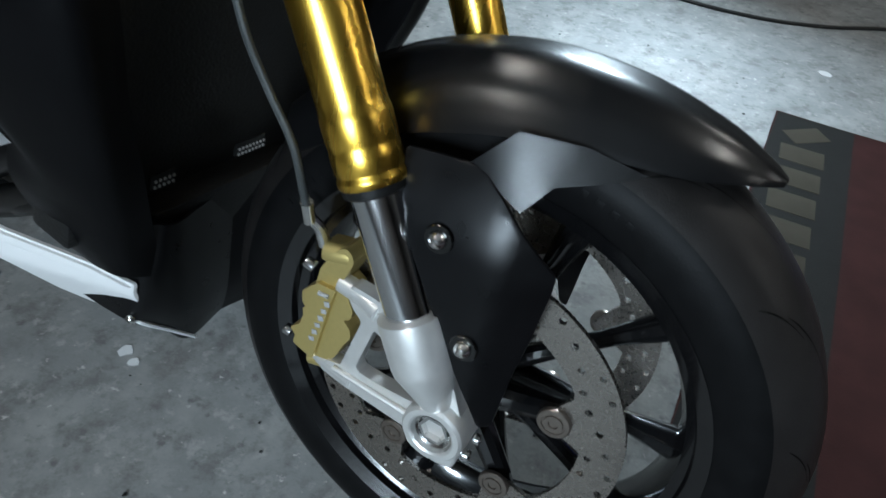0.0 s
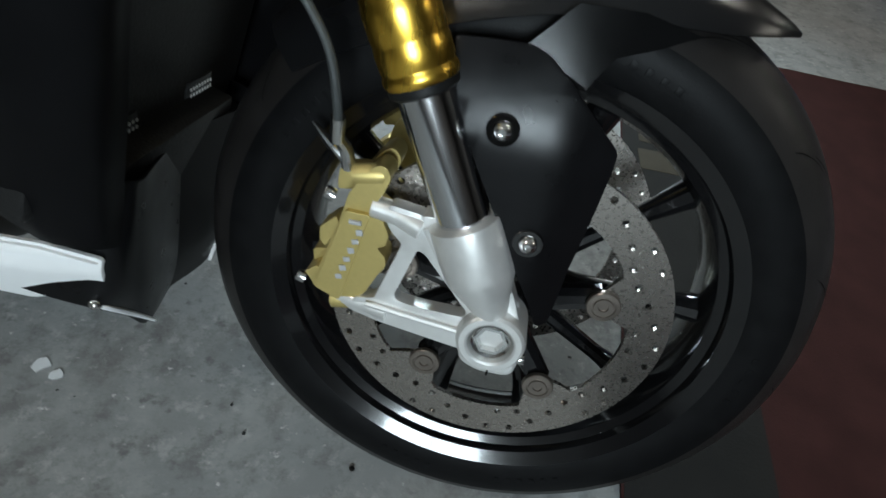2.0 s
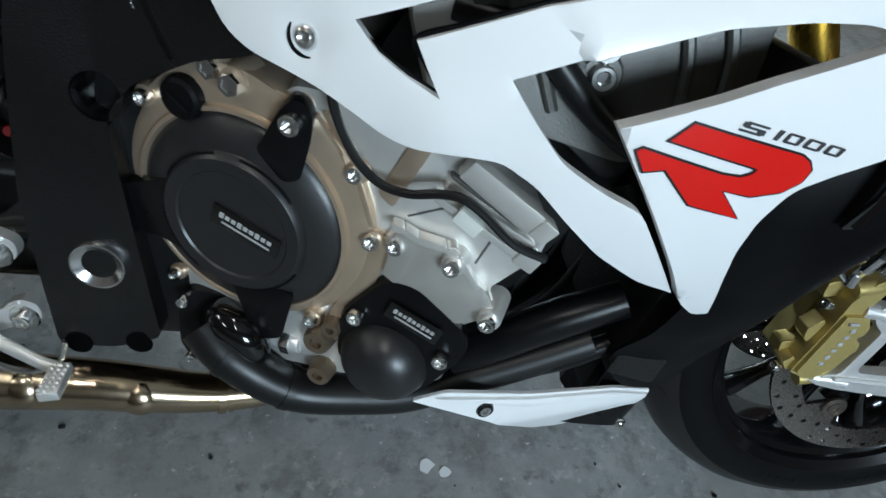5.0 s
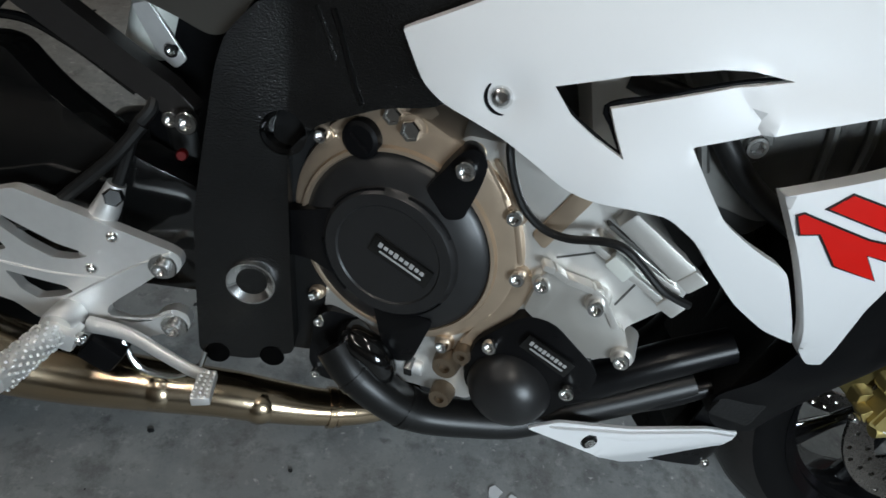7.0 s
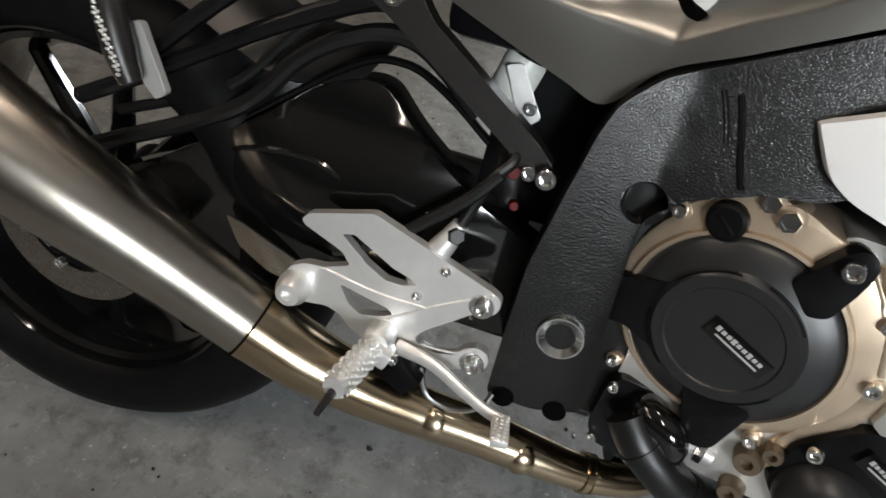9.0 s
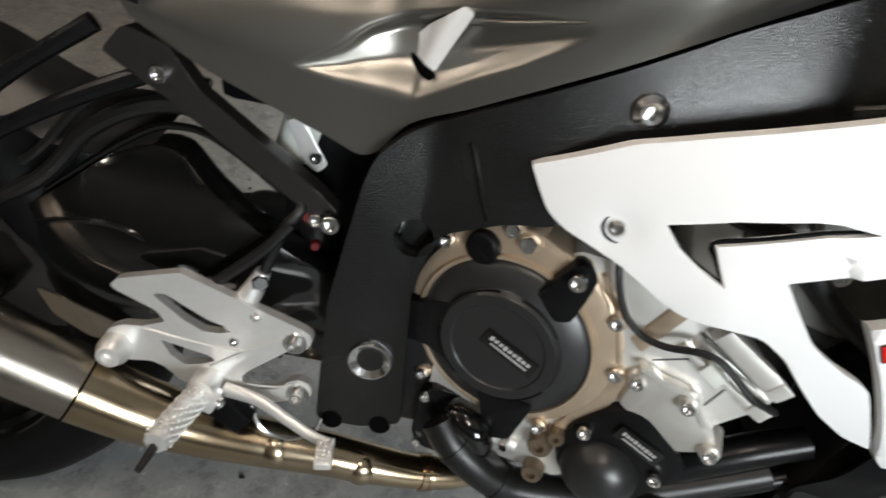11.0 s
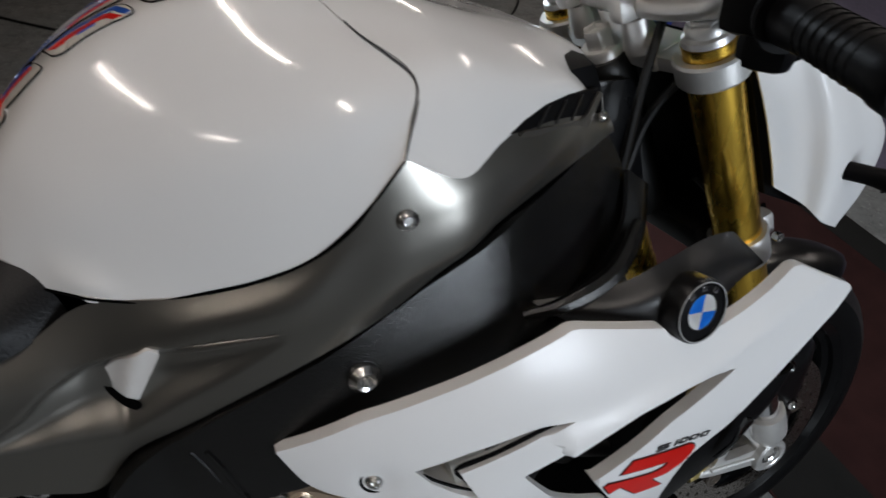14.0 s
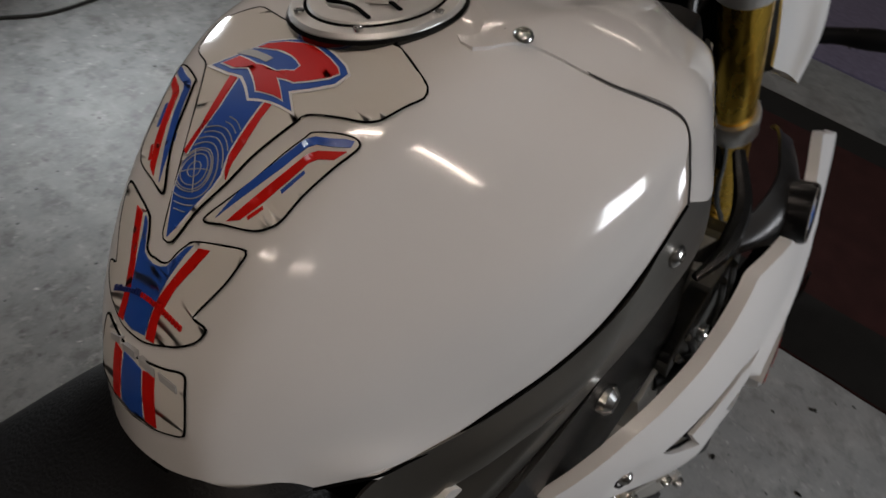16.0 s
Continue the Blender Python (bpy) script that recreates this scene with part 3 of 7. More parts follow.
def fork_leg():
    base = on_fork(0)
    leg = part("fork_outer_tube", spun([(0.0, 0.235), (0.026, 0.235), (0.0278, 0.237), (0.0285, 0.240), (0.0285, 0.243), (0.0272, 0.2455), (0.0272, 0.247), (0.0281, 0.249), (0.0281, 0.262), (0.0274, 0.265), (0.0274, 0.268),
                                        (0.0280, 0.271), (0.0280, 0.287), (0.0276, 0.291), (0.0268, 0.294), (0.0266, 0.30), (0.0262, 0.70),
                                        (0.025, 0.735), (0.025, 0.742), (0, 0.742)], base, RAKE, 44), "gold", bike, "gold anodised upside-down fork tube")
    part("dust_seal", spun([(0.0, 0.228), (0.024, 0.228), (0.0265, 0.230), (0.0272, 0.236), (0, 0.236)], base, RAKE, 36), "hose", leg)
    part("inner_tube", spun([(0.0, 0.09), (0.0224, 0.09), (0.0224, 0.230), (0, 0.230)], base, RAKE, 40), "chrome", leg, "polished chrome fork tube")
    part("top_cap", spun([(0.0, 0.770), (0.01, 0.770), (0.011, 0.763), (0.017, 0.761), (0.0195, 0.757), (0.0195, 0.751), (0.0235, 0.749), (0.0245, 0.743), (0, 0.741)], base, RAKE, 24), "alloy", leg)
    part("cap_nut", spun([(0.0, 0.766), (0.016, 0.766), (0.0175, 0.764), (0.0175, 0.753), (0, 0.753)], base, RAKE, 6), "alloy", leg)
    part("adjuster", spun([(0.0, 0.785), (0.008, 0.785), (0.009, 0.782), (0.009, 0.768), (0, 0.768)], base, RAKE, 14), "black", leg)
    foot = part("fork_foot", spun([(0.0, 0.022), (0.008, 0.022), (0.012, 0.026), (0.0298, 0.070), (0.0305, 0.076), (0.0305, 0.114), (0.0298, 0.122), (0.0235, 0.124), (0.0, 0.124)], base, RAKE, 36),
                "alloy", bike, "bead-blasted alloy axle clamp and caliper bracket")
    part("axle_boss", plate(fillet([(-0.027, 0.285), (-0.021, 0.318), (0.0, 0.328), (0.022, 0.318), (0.028, 0.292), (0.027, 0.264), (-0.006, 0.262), (-0.024, 0.27)], 0.011),
                            -0.116, 0.052, [circle(0, 0.297, 0.0205, 26)], 0.003), "alloy", foot)
    part("axle_web", plate(fillet([(-0.082, 0.400), (-0.03, 0.40), (0.006, 0.35), (0.022, 0.315), (0.0, 0.31), (-0.02, 0.315)], 0.008), -0.107, 0.02, (), 0.004), "alloy", foot)
    part("bracket_web", plate(fillet([(-0.1075, 0.4004), (-0.0779, 0.3983), (-0.0528, 0.3582), (-0.0217, 0.3262), (0.0074, 0.3188), (0.0218, 0.3137), (0.0258, 0.2814), (0.0217, 0.2702), (-0.0098, 0.259), (-0.0234, 0.2752), (-0.0538, 0.2773), (-0.1039, 0.2807), (-0.1321, 0.2859), (-0.1259, 0.3007), (-0.109, 0.3042), (-0.092, 0.3669), (-0.1031, 0.3761), (-0.109, 0.385)], 0.004),
                              lambda x, z: -0.107 + 0.05 * max(0, -x - 0.03), 0.015, [fillet([(-0.0783, 0.3652), (-0.0713, 0.3627), (-0.0259, 0.3165), (-0.0279, 0.3103), (-0.0663, 0.3076), (-0.0877, 0.3083), (-0.0919, 0.3133)], 0.003)], 0.003, step=0.02), "alloy", foot, angle=25)
    part("upper_arm", tube([(-0.122, -0.094, 0.391), (-0.10, -0.096, 0.389), (-0.078, -0.100, 0.384)], [0.0098, 0.0098, 0.0105], 16, 14), "alloy", foot)
    part("lower_arm", tube([(-0.142, -0.092, 0.291), (-0.118, -0.095, 0.2915), (-0.095, -0.098, 0.2905)], [0.0088, 0.0092, 0.0098], 16, 14), "alloy", foot)
    part("web_rib", tube([(-0.074, -0.1075, 0.389), (-0.048, -0.109, 0.351), (-0.018, -0.112, 0.322)], [0.003, 0.0034, 0.003], 8, 16), "alloy", foot)
    part("web_rib", tube([(-0.115, -0.105, 0.2985), (-0.07, -0.107, 0.2965), (-0.026, -0.110, 0.296)], [0.003, 0.0034, 0.003], 8, 16), "alloy", foot)
    part("axle_ring", spun([(0.0205, -0.045), (0.0205, 0.003), (0.0225, 0.0045), (0.0275, 0.0045), (0.0300, 0.002), (0.0310, -0.003), (0.0310, -0.045)], (0, -0.115, 0.297), (0, -1, 0), 44), "alloy", foot)
    part("clamp_slot", block((0.004, -0.1163, 0.268), (0.0018, 0.0016, 0.014), 0.0004), "groove", foot)
    screw(foot, (0.029, -0.1, 0.275), 0.0055, (1, 0, 0.1), 0.006)
    screw(foot, (0.030, -0.078, 0.275), 0.0055, (1, 0, 0.1), 0.006)
    axle = part("axle_end", spun([(0.0, -0.02), (0.0155, -0.02), (0.0155, 0.0), (0.0175, 0.0015), (0.0195, 0.0), (0.0203, -0.004), (0.0203, -0.04), (0, -0.04)], (0, -0.113, 0.297), (0, -1, 0), 28), "steel", foot)
    part("axle_socket", spun([(0.0, -0.016), (0.0112, -0.016), (0.0125, 0.0005), (0.0155, 0.0005), (0.0155, -0.018), (0.0, -0.018)], (0, -0.113, 0.297), (0, -1, 0), 6), "steel", foot)
    return leg, foot


leg, foot = fork_leg()
mirrored(leg, bike)
mirrored(foot, bike)


def caliper():
    body = fillet([(-0.1426, 0.3998), (-0.136, 0.4119), (-0.1266, 0.4262), (-0.1197, 0.4311), (-0.1135, 0.4286), (-0.1096, 0.4212), (-0.1134, 0.4083), (-0.1196, 0.3953), (-0.1079, 0.3897), (-0.1112, 0.3817), (-0.1046, 0.368), (-0.1067, 0.358), (-0.1137, 0.3549),
                   (-0.105, 0.3467), (-0.1035, 0.3377), (-0.1095, 0.3274), (-0.1184, 0.3053), (-0.1332, 0.2914), (-0.1425, 0.2908), (-0.167, 0.3016), (-0.1616, 0.3226), (-0.1493, 0.3673), (-0.1448, 0.3877)], 0.003)
    c = part("caliper", plate(body, -0.1, 0.026, (), 0.005), "caliper", bike, "gold radial brake caliper with a row of pale lettering")
    part("caliper_back", plate([(x, z) for x, z in body], -0.062, 0.028, (), 0.005), "caliper", c)
    part("bridge", plate(fillet([(-0.158, 0.41), (-0.135, 0.415), (-0.135, 0.395), (-0.158, 0.39)], 0.004), -0.078, 0.02, (), 0.003), "caliper", c)
    part("bridge", plate(fillet([(-0.175, 0.325), (-0.152, 0.33), (-0.148, 0.31), (-0.172, 0.303)], 0.004), -0.078, 0.02, (), 0.003), "caliper", c)
    part("name_plate", plate(fillet([(-0.1426, 0.3867), (-0.1215, 0.3868), (-0.1251, 0.3724), (-0.1395, 0.295), (-0.1637, 0.304)], 0.003), -0.1055, 0.009, (), 0.0018), "caliper", c)
    part("body_lug", plate(fillet([(-0.1664, 0.3575), (-0.1531, 0.3715), (-0.1485, 0.362), (-0.1604, 0.339), (-0.1654, 0.3451)], 0.002), -0.092, 0.02, (), 0.002), "caliper", c)
    part("body_lug", plate(fillet([(-0.176, 0.309), (-0.166, 0.318), (-0.158, 0.310), (-0.167, 0.298)], 0.002), -0.094, 0.02, (), 0.002), "caliper", c)
    part("pad_pin", tube([(-0.138, -0.1065, 0.378), (-0.1275, -0.1065, 0.3785)], 0.0022, 8, 4), "pale", c)
    for i in range(6):
        u = i / 5
        x, z = -0.1285 - 0.0135 * u, 0.369 - 0.048 * u
        b = block((0, 0, 0), (0.0058, 0.0008, 0.0048 if i % 2 else 0.0056), 0.0003)
        bmesh.ops.transform(b, matrix=pose(x, -0.1060, z, 0, -15, 0), verts=b.verts[:])
        part("lettering", b, "pale", c)
    for x, z in ((-0.127, 0.418), (-0.134, 0.29)):
        part("mount_lug", spun([(0, 0.012), (0.0085, 0.012), (0.0095, 0.009), (0.0095, -0.015), (0, -0.015)], (x, -0.092, z), V(0.85, 0, 0.2), 18), "caliper", c)
    screw(c, (-0.156, -0.091, 0.39), 0.0058, (-0.9, -0.1, 0.3), 0.009)
    screw(c, (-0.176, -0.091, 0.3), 0.0058, (-0.9, -0.1, 0.3), 0.008)
    part("bleed_nipple", tube([(-0.148, -0.085, 0.418), (-0.160, -0.084, 0.428), (-0.166, -0.083, 0.432)], [0.0045, 0.004, 0.0035], 10), "steel", c)
    part("nipple_cap", tube([(-0.164, -0.083, 0.43), (-0.173, -0.083, 0.438), (-0.182, -0.083, 0.447)], [0.0048, 0.0036, 0.0012], 10), "hose", c)
    part("banjo", tube([(-0.147, -0.09, 0.418), (-0.15, -0.095, 0.435), (-0.155, -0.104, 0.448)], [0.006, 0.0055, 0.0055], 10), "steel", c)
    return c


cal = caliper()
mirrored(cal, bike)
part("brake_hose", tube([(-0.155, -0.106, 0.448), (-0.154, -0.117, 0.478), (-0.162, -0.124, 0.52), (-0.185, -0.126, 0.556), (-0.212, -0.122, 0.592), (-0.226, -0.118, 0.63), (-0.222, -0.112, 0.69), (-0.24, -0.09, 0.78)],
                        0.0036, 10, 60), "braid", bike, "grey braided brake hose")
part("hose_ferrule", tube([(-0.155, -0.105, 0.446), (-0.1535, -0.113, 0.468)], 0.0058, 12), "steel", bike)


# ---- front mudguard ----
def mudguard():
    def ring(a, w, r, dip):
        c, s = math.cos(a), math.sin(a)
        out = []
        for u in (-1, -0.93, -0.75, -0.4, 0, 0.4, 0.75, 0.93, 1):
            rr = r - dip * abs(u) ** 3.2
            out.append((c * rr, u * w, 0.3 + s * rr))
        return out

    rows = [ring(radians(a), w, r, d) for a, w, r, d in ((58, 0.012, 0.328, 0.004), (61, 0.032, 0.327, 0.012), (68, 0.055, 0.324, 0.03), (80, 0.068, 0.32, 0.045), (95, 0.073, 0.318, 0.055),
                                                      (112, 0.074, 0.317, 0.06), (128, 0.07, 0.317, 0.055), (140, 0.062, 0.318, 0.045))]
    g = part("front_mudguard", skin(rows, 40, 36, 0.003), "guard", bike, "satin black plastic front mudguard")
    for sgn in (-1, 1):
        stay = plate(fillet([(-0.0811, 0.5397), (-0.0522, 0.5425), (-0.0256, 0.5440), (-0.0125, 0.5395), (0.0087, 0.5240), (0.0323, 0.5019), (0.0550, 0.4800), (0.0555, 0.4643), (0.052, 0.4194), (0.047, 0.3778), (0.044, 0.318), (0.034, 0.316), (0.0221, 0.3416), (-0.0083, 0.3923), (-0.0703, 0.4956)], 0.004),
                     lambda x, z: -0.113 + 0.035 * max(0, (z - 0.47) / 0.1) ** 1.6 + 0.34 * ((x - 0.020) + math.sqrt((x - 0.020) ** 2 + 0.0002)) - 0.001, 0.003, (), 0.0012, step=0.012)
        wing = bmesh.new()
        q = [wing.verts.new(p) for p in ((-0.030, -0.091, 0.544), (-0.002, -0.085, 0.576), (0.045, -0.072, 0.577), (0.089, -0.062, 0.568), (0.062, -0.074, 0.556), (0.033, -0.085, 0.546), (0.017, -0.096, 0.523))]
        for k in ((0, 1, 6), (1, 2, 5, 6), (2, 3, 4, 5)):
            wing.faces.new([q[i] for i in k])
        bmesh.ops.solidify(wing, geom=wing.faces[:], thickness=0.003)
        bmesh.ops.recalc_face_normals(wing, faces=wing.faces[:])
        part("mudguard_wing", wing if sgn < 0 else flipped(wing), "guard", g, angle=20)
        s = part("mudguard_stay", stay if sgn < 0 else flipped(stay), "black", g)
        for x, z in ((-0.033, 0.486), (0.007, 0.4)):
            part("bolt_washer", spun([(0, 0.001), (0.0115, 0.001), (0.0125, 0), (0, 0)], (x, sgn * 0.113, z), (0, sgn, 0), 24), "gloss", g)
            screw(g, (x, sgn * 0.1135, z), 0.0075, (0, sgn, 0), 0.007, "star")
    return g


mudguard()


# ---- white side fairing and its dark lower shroud ----
def side_y(x, z):
    """Outer surface of the fairing: upright along its top plank, bulged behind the decal, drawn in to its rear corner and its lower tip."""
    u, v = x + 0.45, z - 0.66
    return -0.261 + 0.013 * u + 0.072 * v + 0.633 * u * u + 0.195 * u * v + 1.68 * v * v - 1.219 * u ** 3 - 0.148 * u * u * v


SLOT_A = [(-0.6593, 0.6605), (-0.6183, 0.678), (-0.5696, 0.6925), (-0.553, 0.695), (-0.529, 0.694), (-0.5595, 0.6845), (-0.5954, 0.669), (-0.6245, 0.656), (-0.6179, 0.643), (-0.6088, 0.627), (-0.628, 0.6351), (-0.645, 0.645)]
# the outline from the rear corner over the top and the front tip, round the decal blade, along the long slot and back over the lower strip
FAIR = [(-0.7595, 0.667), (-0.6941, 0.7095), (-0.6437, 0.7301), (-0.5832, 0.7516), (-0.5431, 0.765), (-0.5293, 0.770), (-0.5208, 0.770), (-0.4866, 0.7632), (-0.4386, 0.7533), (-0.4343, 0.7465), (-0.4202, 0.7367), (-0.4024, 0.734), (-0.3808, 0.7364),
        (-0.336, 0.7435), (-0.3048, 0.7501), (-0.2618, 0.7627), (-0.2494, 0.762), (-0.1685, 0.7243), (-0.1641, 0.7184), (-0.1881, 0.702), (-0.2218, 0.6862), (-0.262, 0.6653), (-0.3003, 0.6434), (-0.332, 0.6223), (-0.3651, 0.6073), (-0.3875, 0.594),
        (-0.3988, 0.5717), (-0.4004, 0.5444), (-0.3936, 0.5152), (-0.3774, 0.4668), (-0.3906, 0.466), (-0.411, 0.484)]
FAIR += [(-0.4355, 0.5225), (-0.471, 0.5735), (-0.5105, 0.629), (-0.4567, 0.6481), (-0.3921, 0.673), (-0.3475, 0.690), (-0.3863, 0.6955), (-0.4176, 0.6942), (-0.4671, 0.6862), (-0.5292, 0.6642), (-0.5716, 0.6444), (-0.5539, 0.6224), (-0.5322, 0.598),
         (-0.504, 0.5818), (-0.4735, 0.5685), (-0.4395, 0.521), (-0.4165, 0.4885), (-0.4497, 0.5008), (-0.4889, 0.5269), (-0.5199, 0.5556), (-0.5428, 0.5785), (-0.5679, 0.5934), (-0.5957, 0.594), (-0.6231, 0.5915), (-0.6397, 0.5955), (-0.6555, 0.604),
         (-0.6801, 0.6155), (-0.7047, 0.622), (-0.7254, 0.6265), (-0.7409, 0.636)]


def side_fairing():
    def y(x, z):
        b = side_y(x, z)
        # the decal blade stands proud of the lower strip that runs in behind it
        d = ((x + 0.5105) * 0.824 + (z - 0.629) * 0.566)
        b -= 0.009 * max(0.0, min(1.0, (d + 0.0012) / 0.002)) * max(0.0, min(1.0, 1 - d / 0.09)) * max(0.0, min(1.0, (0.70 - z) / 0.05))
        # a crease from the roundel to the long slot, the boss behind the short slot, the screw's dimple
        b -= 0.004 * math.exp(-((z - 0.700 - 0.2 * (x + 0.4)) / 0.011) ** 2) * max(0, min(1, (x + 0.56) / 0.1))
        b -= 0.006 * math.exp(-((x + 0.606) ** 2 + (z - 0.606) ** 2) / 0.0009)
        b += 0.006 * math.exp(-((x + 0.687) ** 2 + (z - 0.643) ** 2) / 0.0002)
        return b

    f = part("side_fairing", plate(fillet(FAIR, 0.008, 3, 0.002), y, 0.012, [SLOT_A], 0.0035, step=0.009), "white", bike, "glossy white slotted side fairing with a red decal", angle=28)
    part("slot_edge", tube([(x, side_y(x, z) + 0.006, z) for x, z in SLOT_A], 0.0022, 6, 90, closed=True), "matt", f)
    screw(f, (-0.687, side_y(-0.687, 0.643) + 0.008, 0.643), 0.0085, (-0.25, -1, 0.1), 0.008, "star")
    part("screw_grommet", spun([(0.0105, 0.001), (0.0115, 0.0025), (0.0125, 0.0025), (0.0135, 0.0005)], (-0.687, side_y(-0.687, 0.643) + 0.007, 0.643), (-0.25, -1, 0.1), 26), "matt", f)

    # the red letter-shaped decal with its black border, and a dark line of type above it
    def decal(name, pts, mat, lift):
        return part(name, plate(pts, lambda x, z: y(x, z) - lift, 0.0006, (), 0, step=0.012), mat, f)

    letter = [(-0.4802, 0.6254), (-0.469, 0.6362), (-0.393, 0.6204), (-0.3867, 0.6167), (-0.3829, 0.6111), (-0.3851, 0.6032), (-0.3958, 0.5957), (-0.4154, 0.5922), (-0.4366, 0.5957), (-0.4165, 0.5753), (-0.4536, 0.5845), (-0.4772, 0.6076),
              (-0.49, 0.6053), (-0.4978, 0.6175), (-0.4944, 0.6195), (-0.4403, 0.6063), (-0.4281, 0.6051), (-0.4217, 0.6074), (-0.4191, 0.6106), (-0.423, 0.6121)]
    decal("decal_border", grown(letter, 0.0014), "decal_black", 0.0009)
    decal("decal_stroke", letter, "red", 0.0015)
    for x0, w in ((-0.4420, 0.0165), (-0.4178, 0.0028), (-0.4112, 0.0112), (-0.3968, 0.0118), (-0.3815, 0.0112)):
        z0 = 0.6342 - 0.185 * (x0 + 0.4420)
        for a, b, c, d in (((0, 1, 0, 1),) if w < 0.004 else ((0, 0.9, 0, 0.2), (0.72, 1, 0.12, 0.5), (0.08, 0.95, 0.4, 0.6), (0, 0.26, 0.5, 0.9), (0.1, 1, 0.8, 1)) if w > 0.014 else ((0, 0.2, 0.08, 0.92), (0.8, 1, 0.08, 0.92), (0.08, 0.92, 0, 0.2), (0.08, 0.92, 0.8, 1))):
            bar = [(x0 + w * k + 0.0034 * h, z0 + 0.0058 * h - 0.2 * w * k) for k, h in ((a, c), (a, d), (b, d), (b, c))]
            decal("type_bar", bar, "decal_grey", 0.0012)
    return f


fair = side_fairing()
mirrored(fair, bike)


def roundel():
    c = V(-0.404, -0.237, 0.762)
    ax = V(0.06, -0.98, 0.16).normalized()
    r = part("roundel", spun([(0, 0.005), (0.0262, 0.005), (0.0268, 0.0065), (0.029, 0.0065), (0.0305, 0.003), (0.0305, -0.02), (0, -0.02)], c, ax, 48), "black", bike, "round badge in black, white and blue")
    q = Vector((0, 0, 1)).rotation_difference(ax).to_matrix()
    u = (V(0, 0, 1) - ax * ax.z).normalized()
    v = u.cross(ax)
    part("ring", spun([(0.0272, 0.0072), (0.0282, 0.0074), (0.0282, 0.0064), (0.0272, 0.0064)], c, ax, 48), "pale", r)
    part("ring", spun([(0.0165, 0.0060), (0.0172, 0.0061), (0.0172, 0.0052), (0.0165, 0.0052)], c, ax, 40), "chrome", r)
    for k in range(4):
        bm = bmesh.new()
        vs = [bm.verts.new(c + ax * 0.0058)]
        for i in range(10):
            a = radians(90 * k + 90 * i / 9 - 8)
            vs.append(bm.verts.new(c + ax * 0.0058 + (v * math.cos(a) + u * math.sin(a)) * 0.0163))
        bm.faces.new(vs)
        bmesh.ops.solidify(bm, geom=bm.faces[:], thickness=0.0006)
        bmesh.ops.recalc_face_normals(bm, faces=bm.faces[:])
        part("quadrant", bm, "badge_blue" if k % 2 else "white", r)
    for k in range(3):
        a = radians(90 + 38 * (1 - k))
        b = block((0, 0, 0), (0.0062, 0.0055, 0.001), 0.0003)
        p = c + ax * 0.0058 + (v * math.cos(a) + u * math.sin(a)) * 0.0222
        m = Matrix((v, u, ax)).transposed().to_4x4()
        bmesh.ops.transform(b, matrix=Matrix.Translation(p) @ m @ Matrix.Rotation(a - math.pi / 2, 4, "Z"), verts=b.verts[:])
        part("badge_bar", b, "chrome", r)
    return r


mirrored(roundel(), bike)


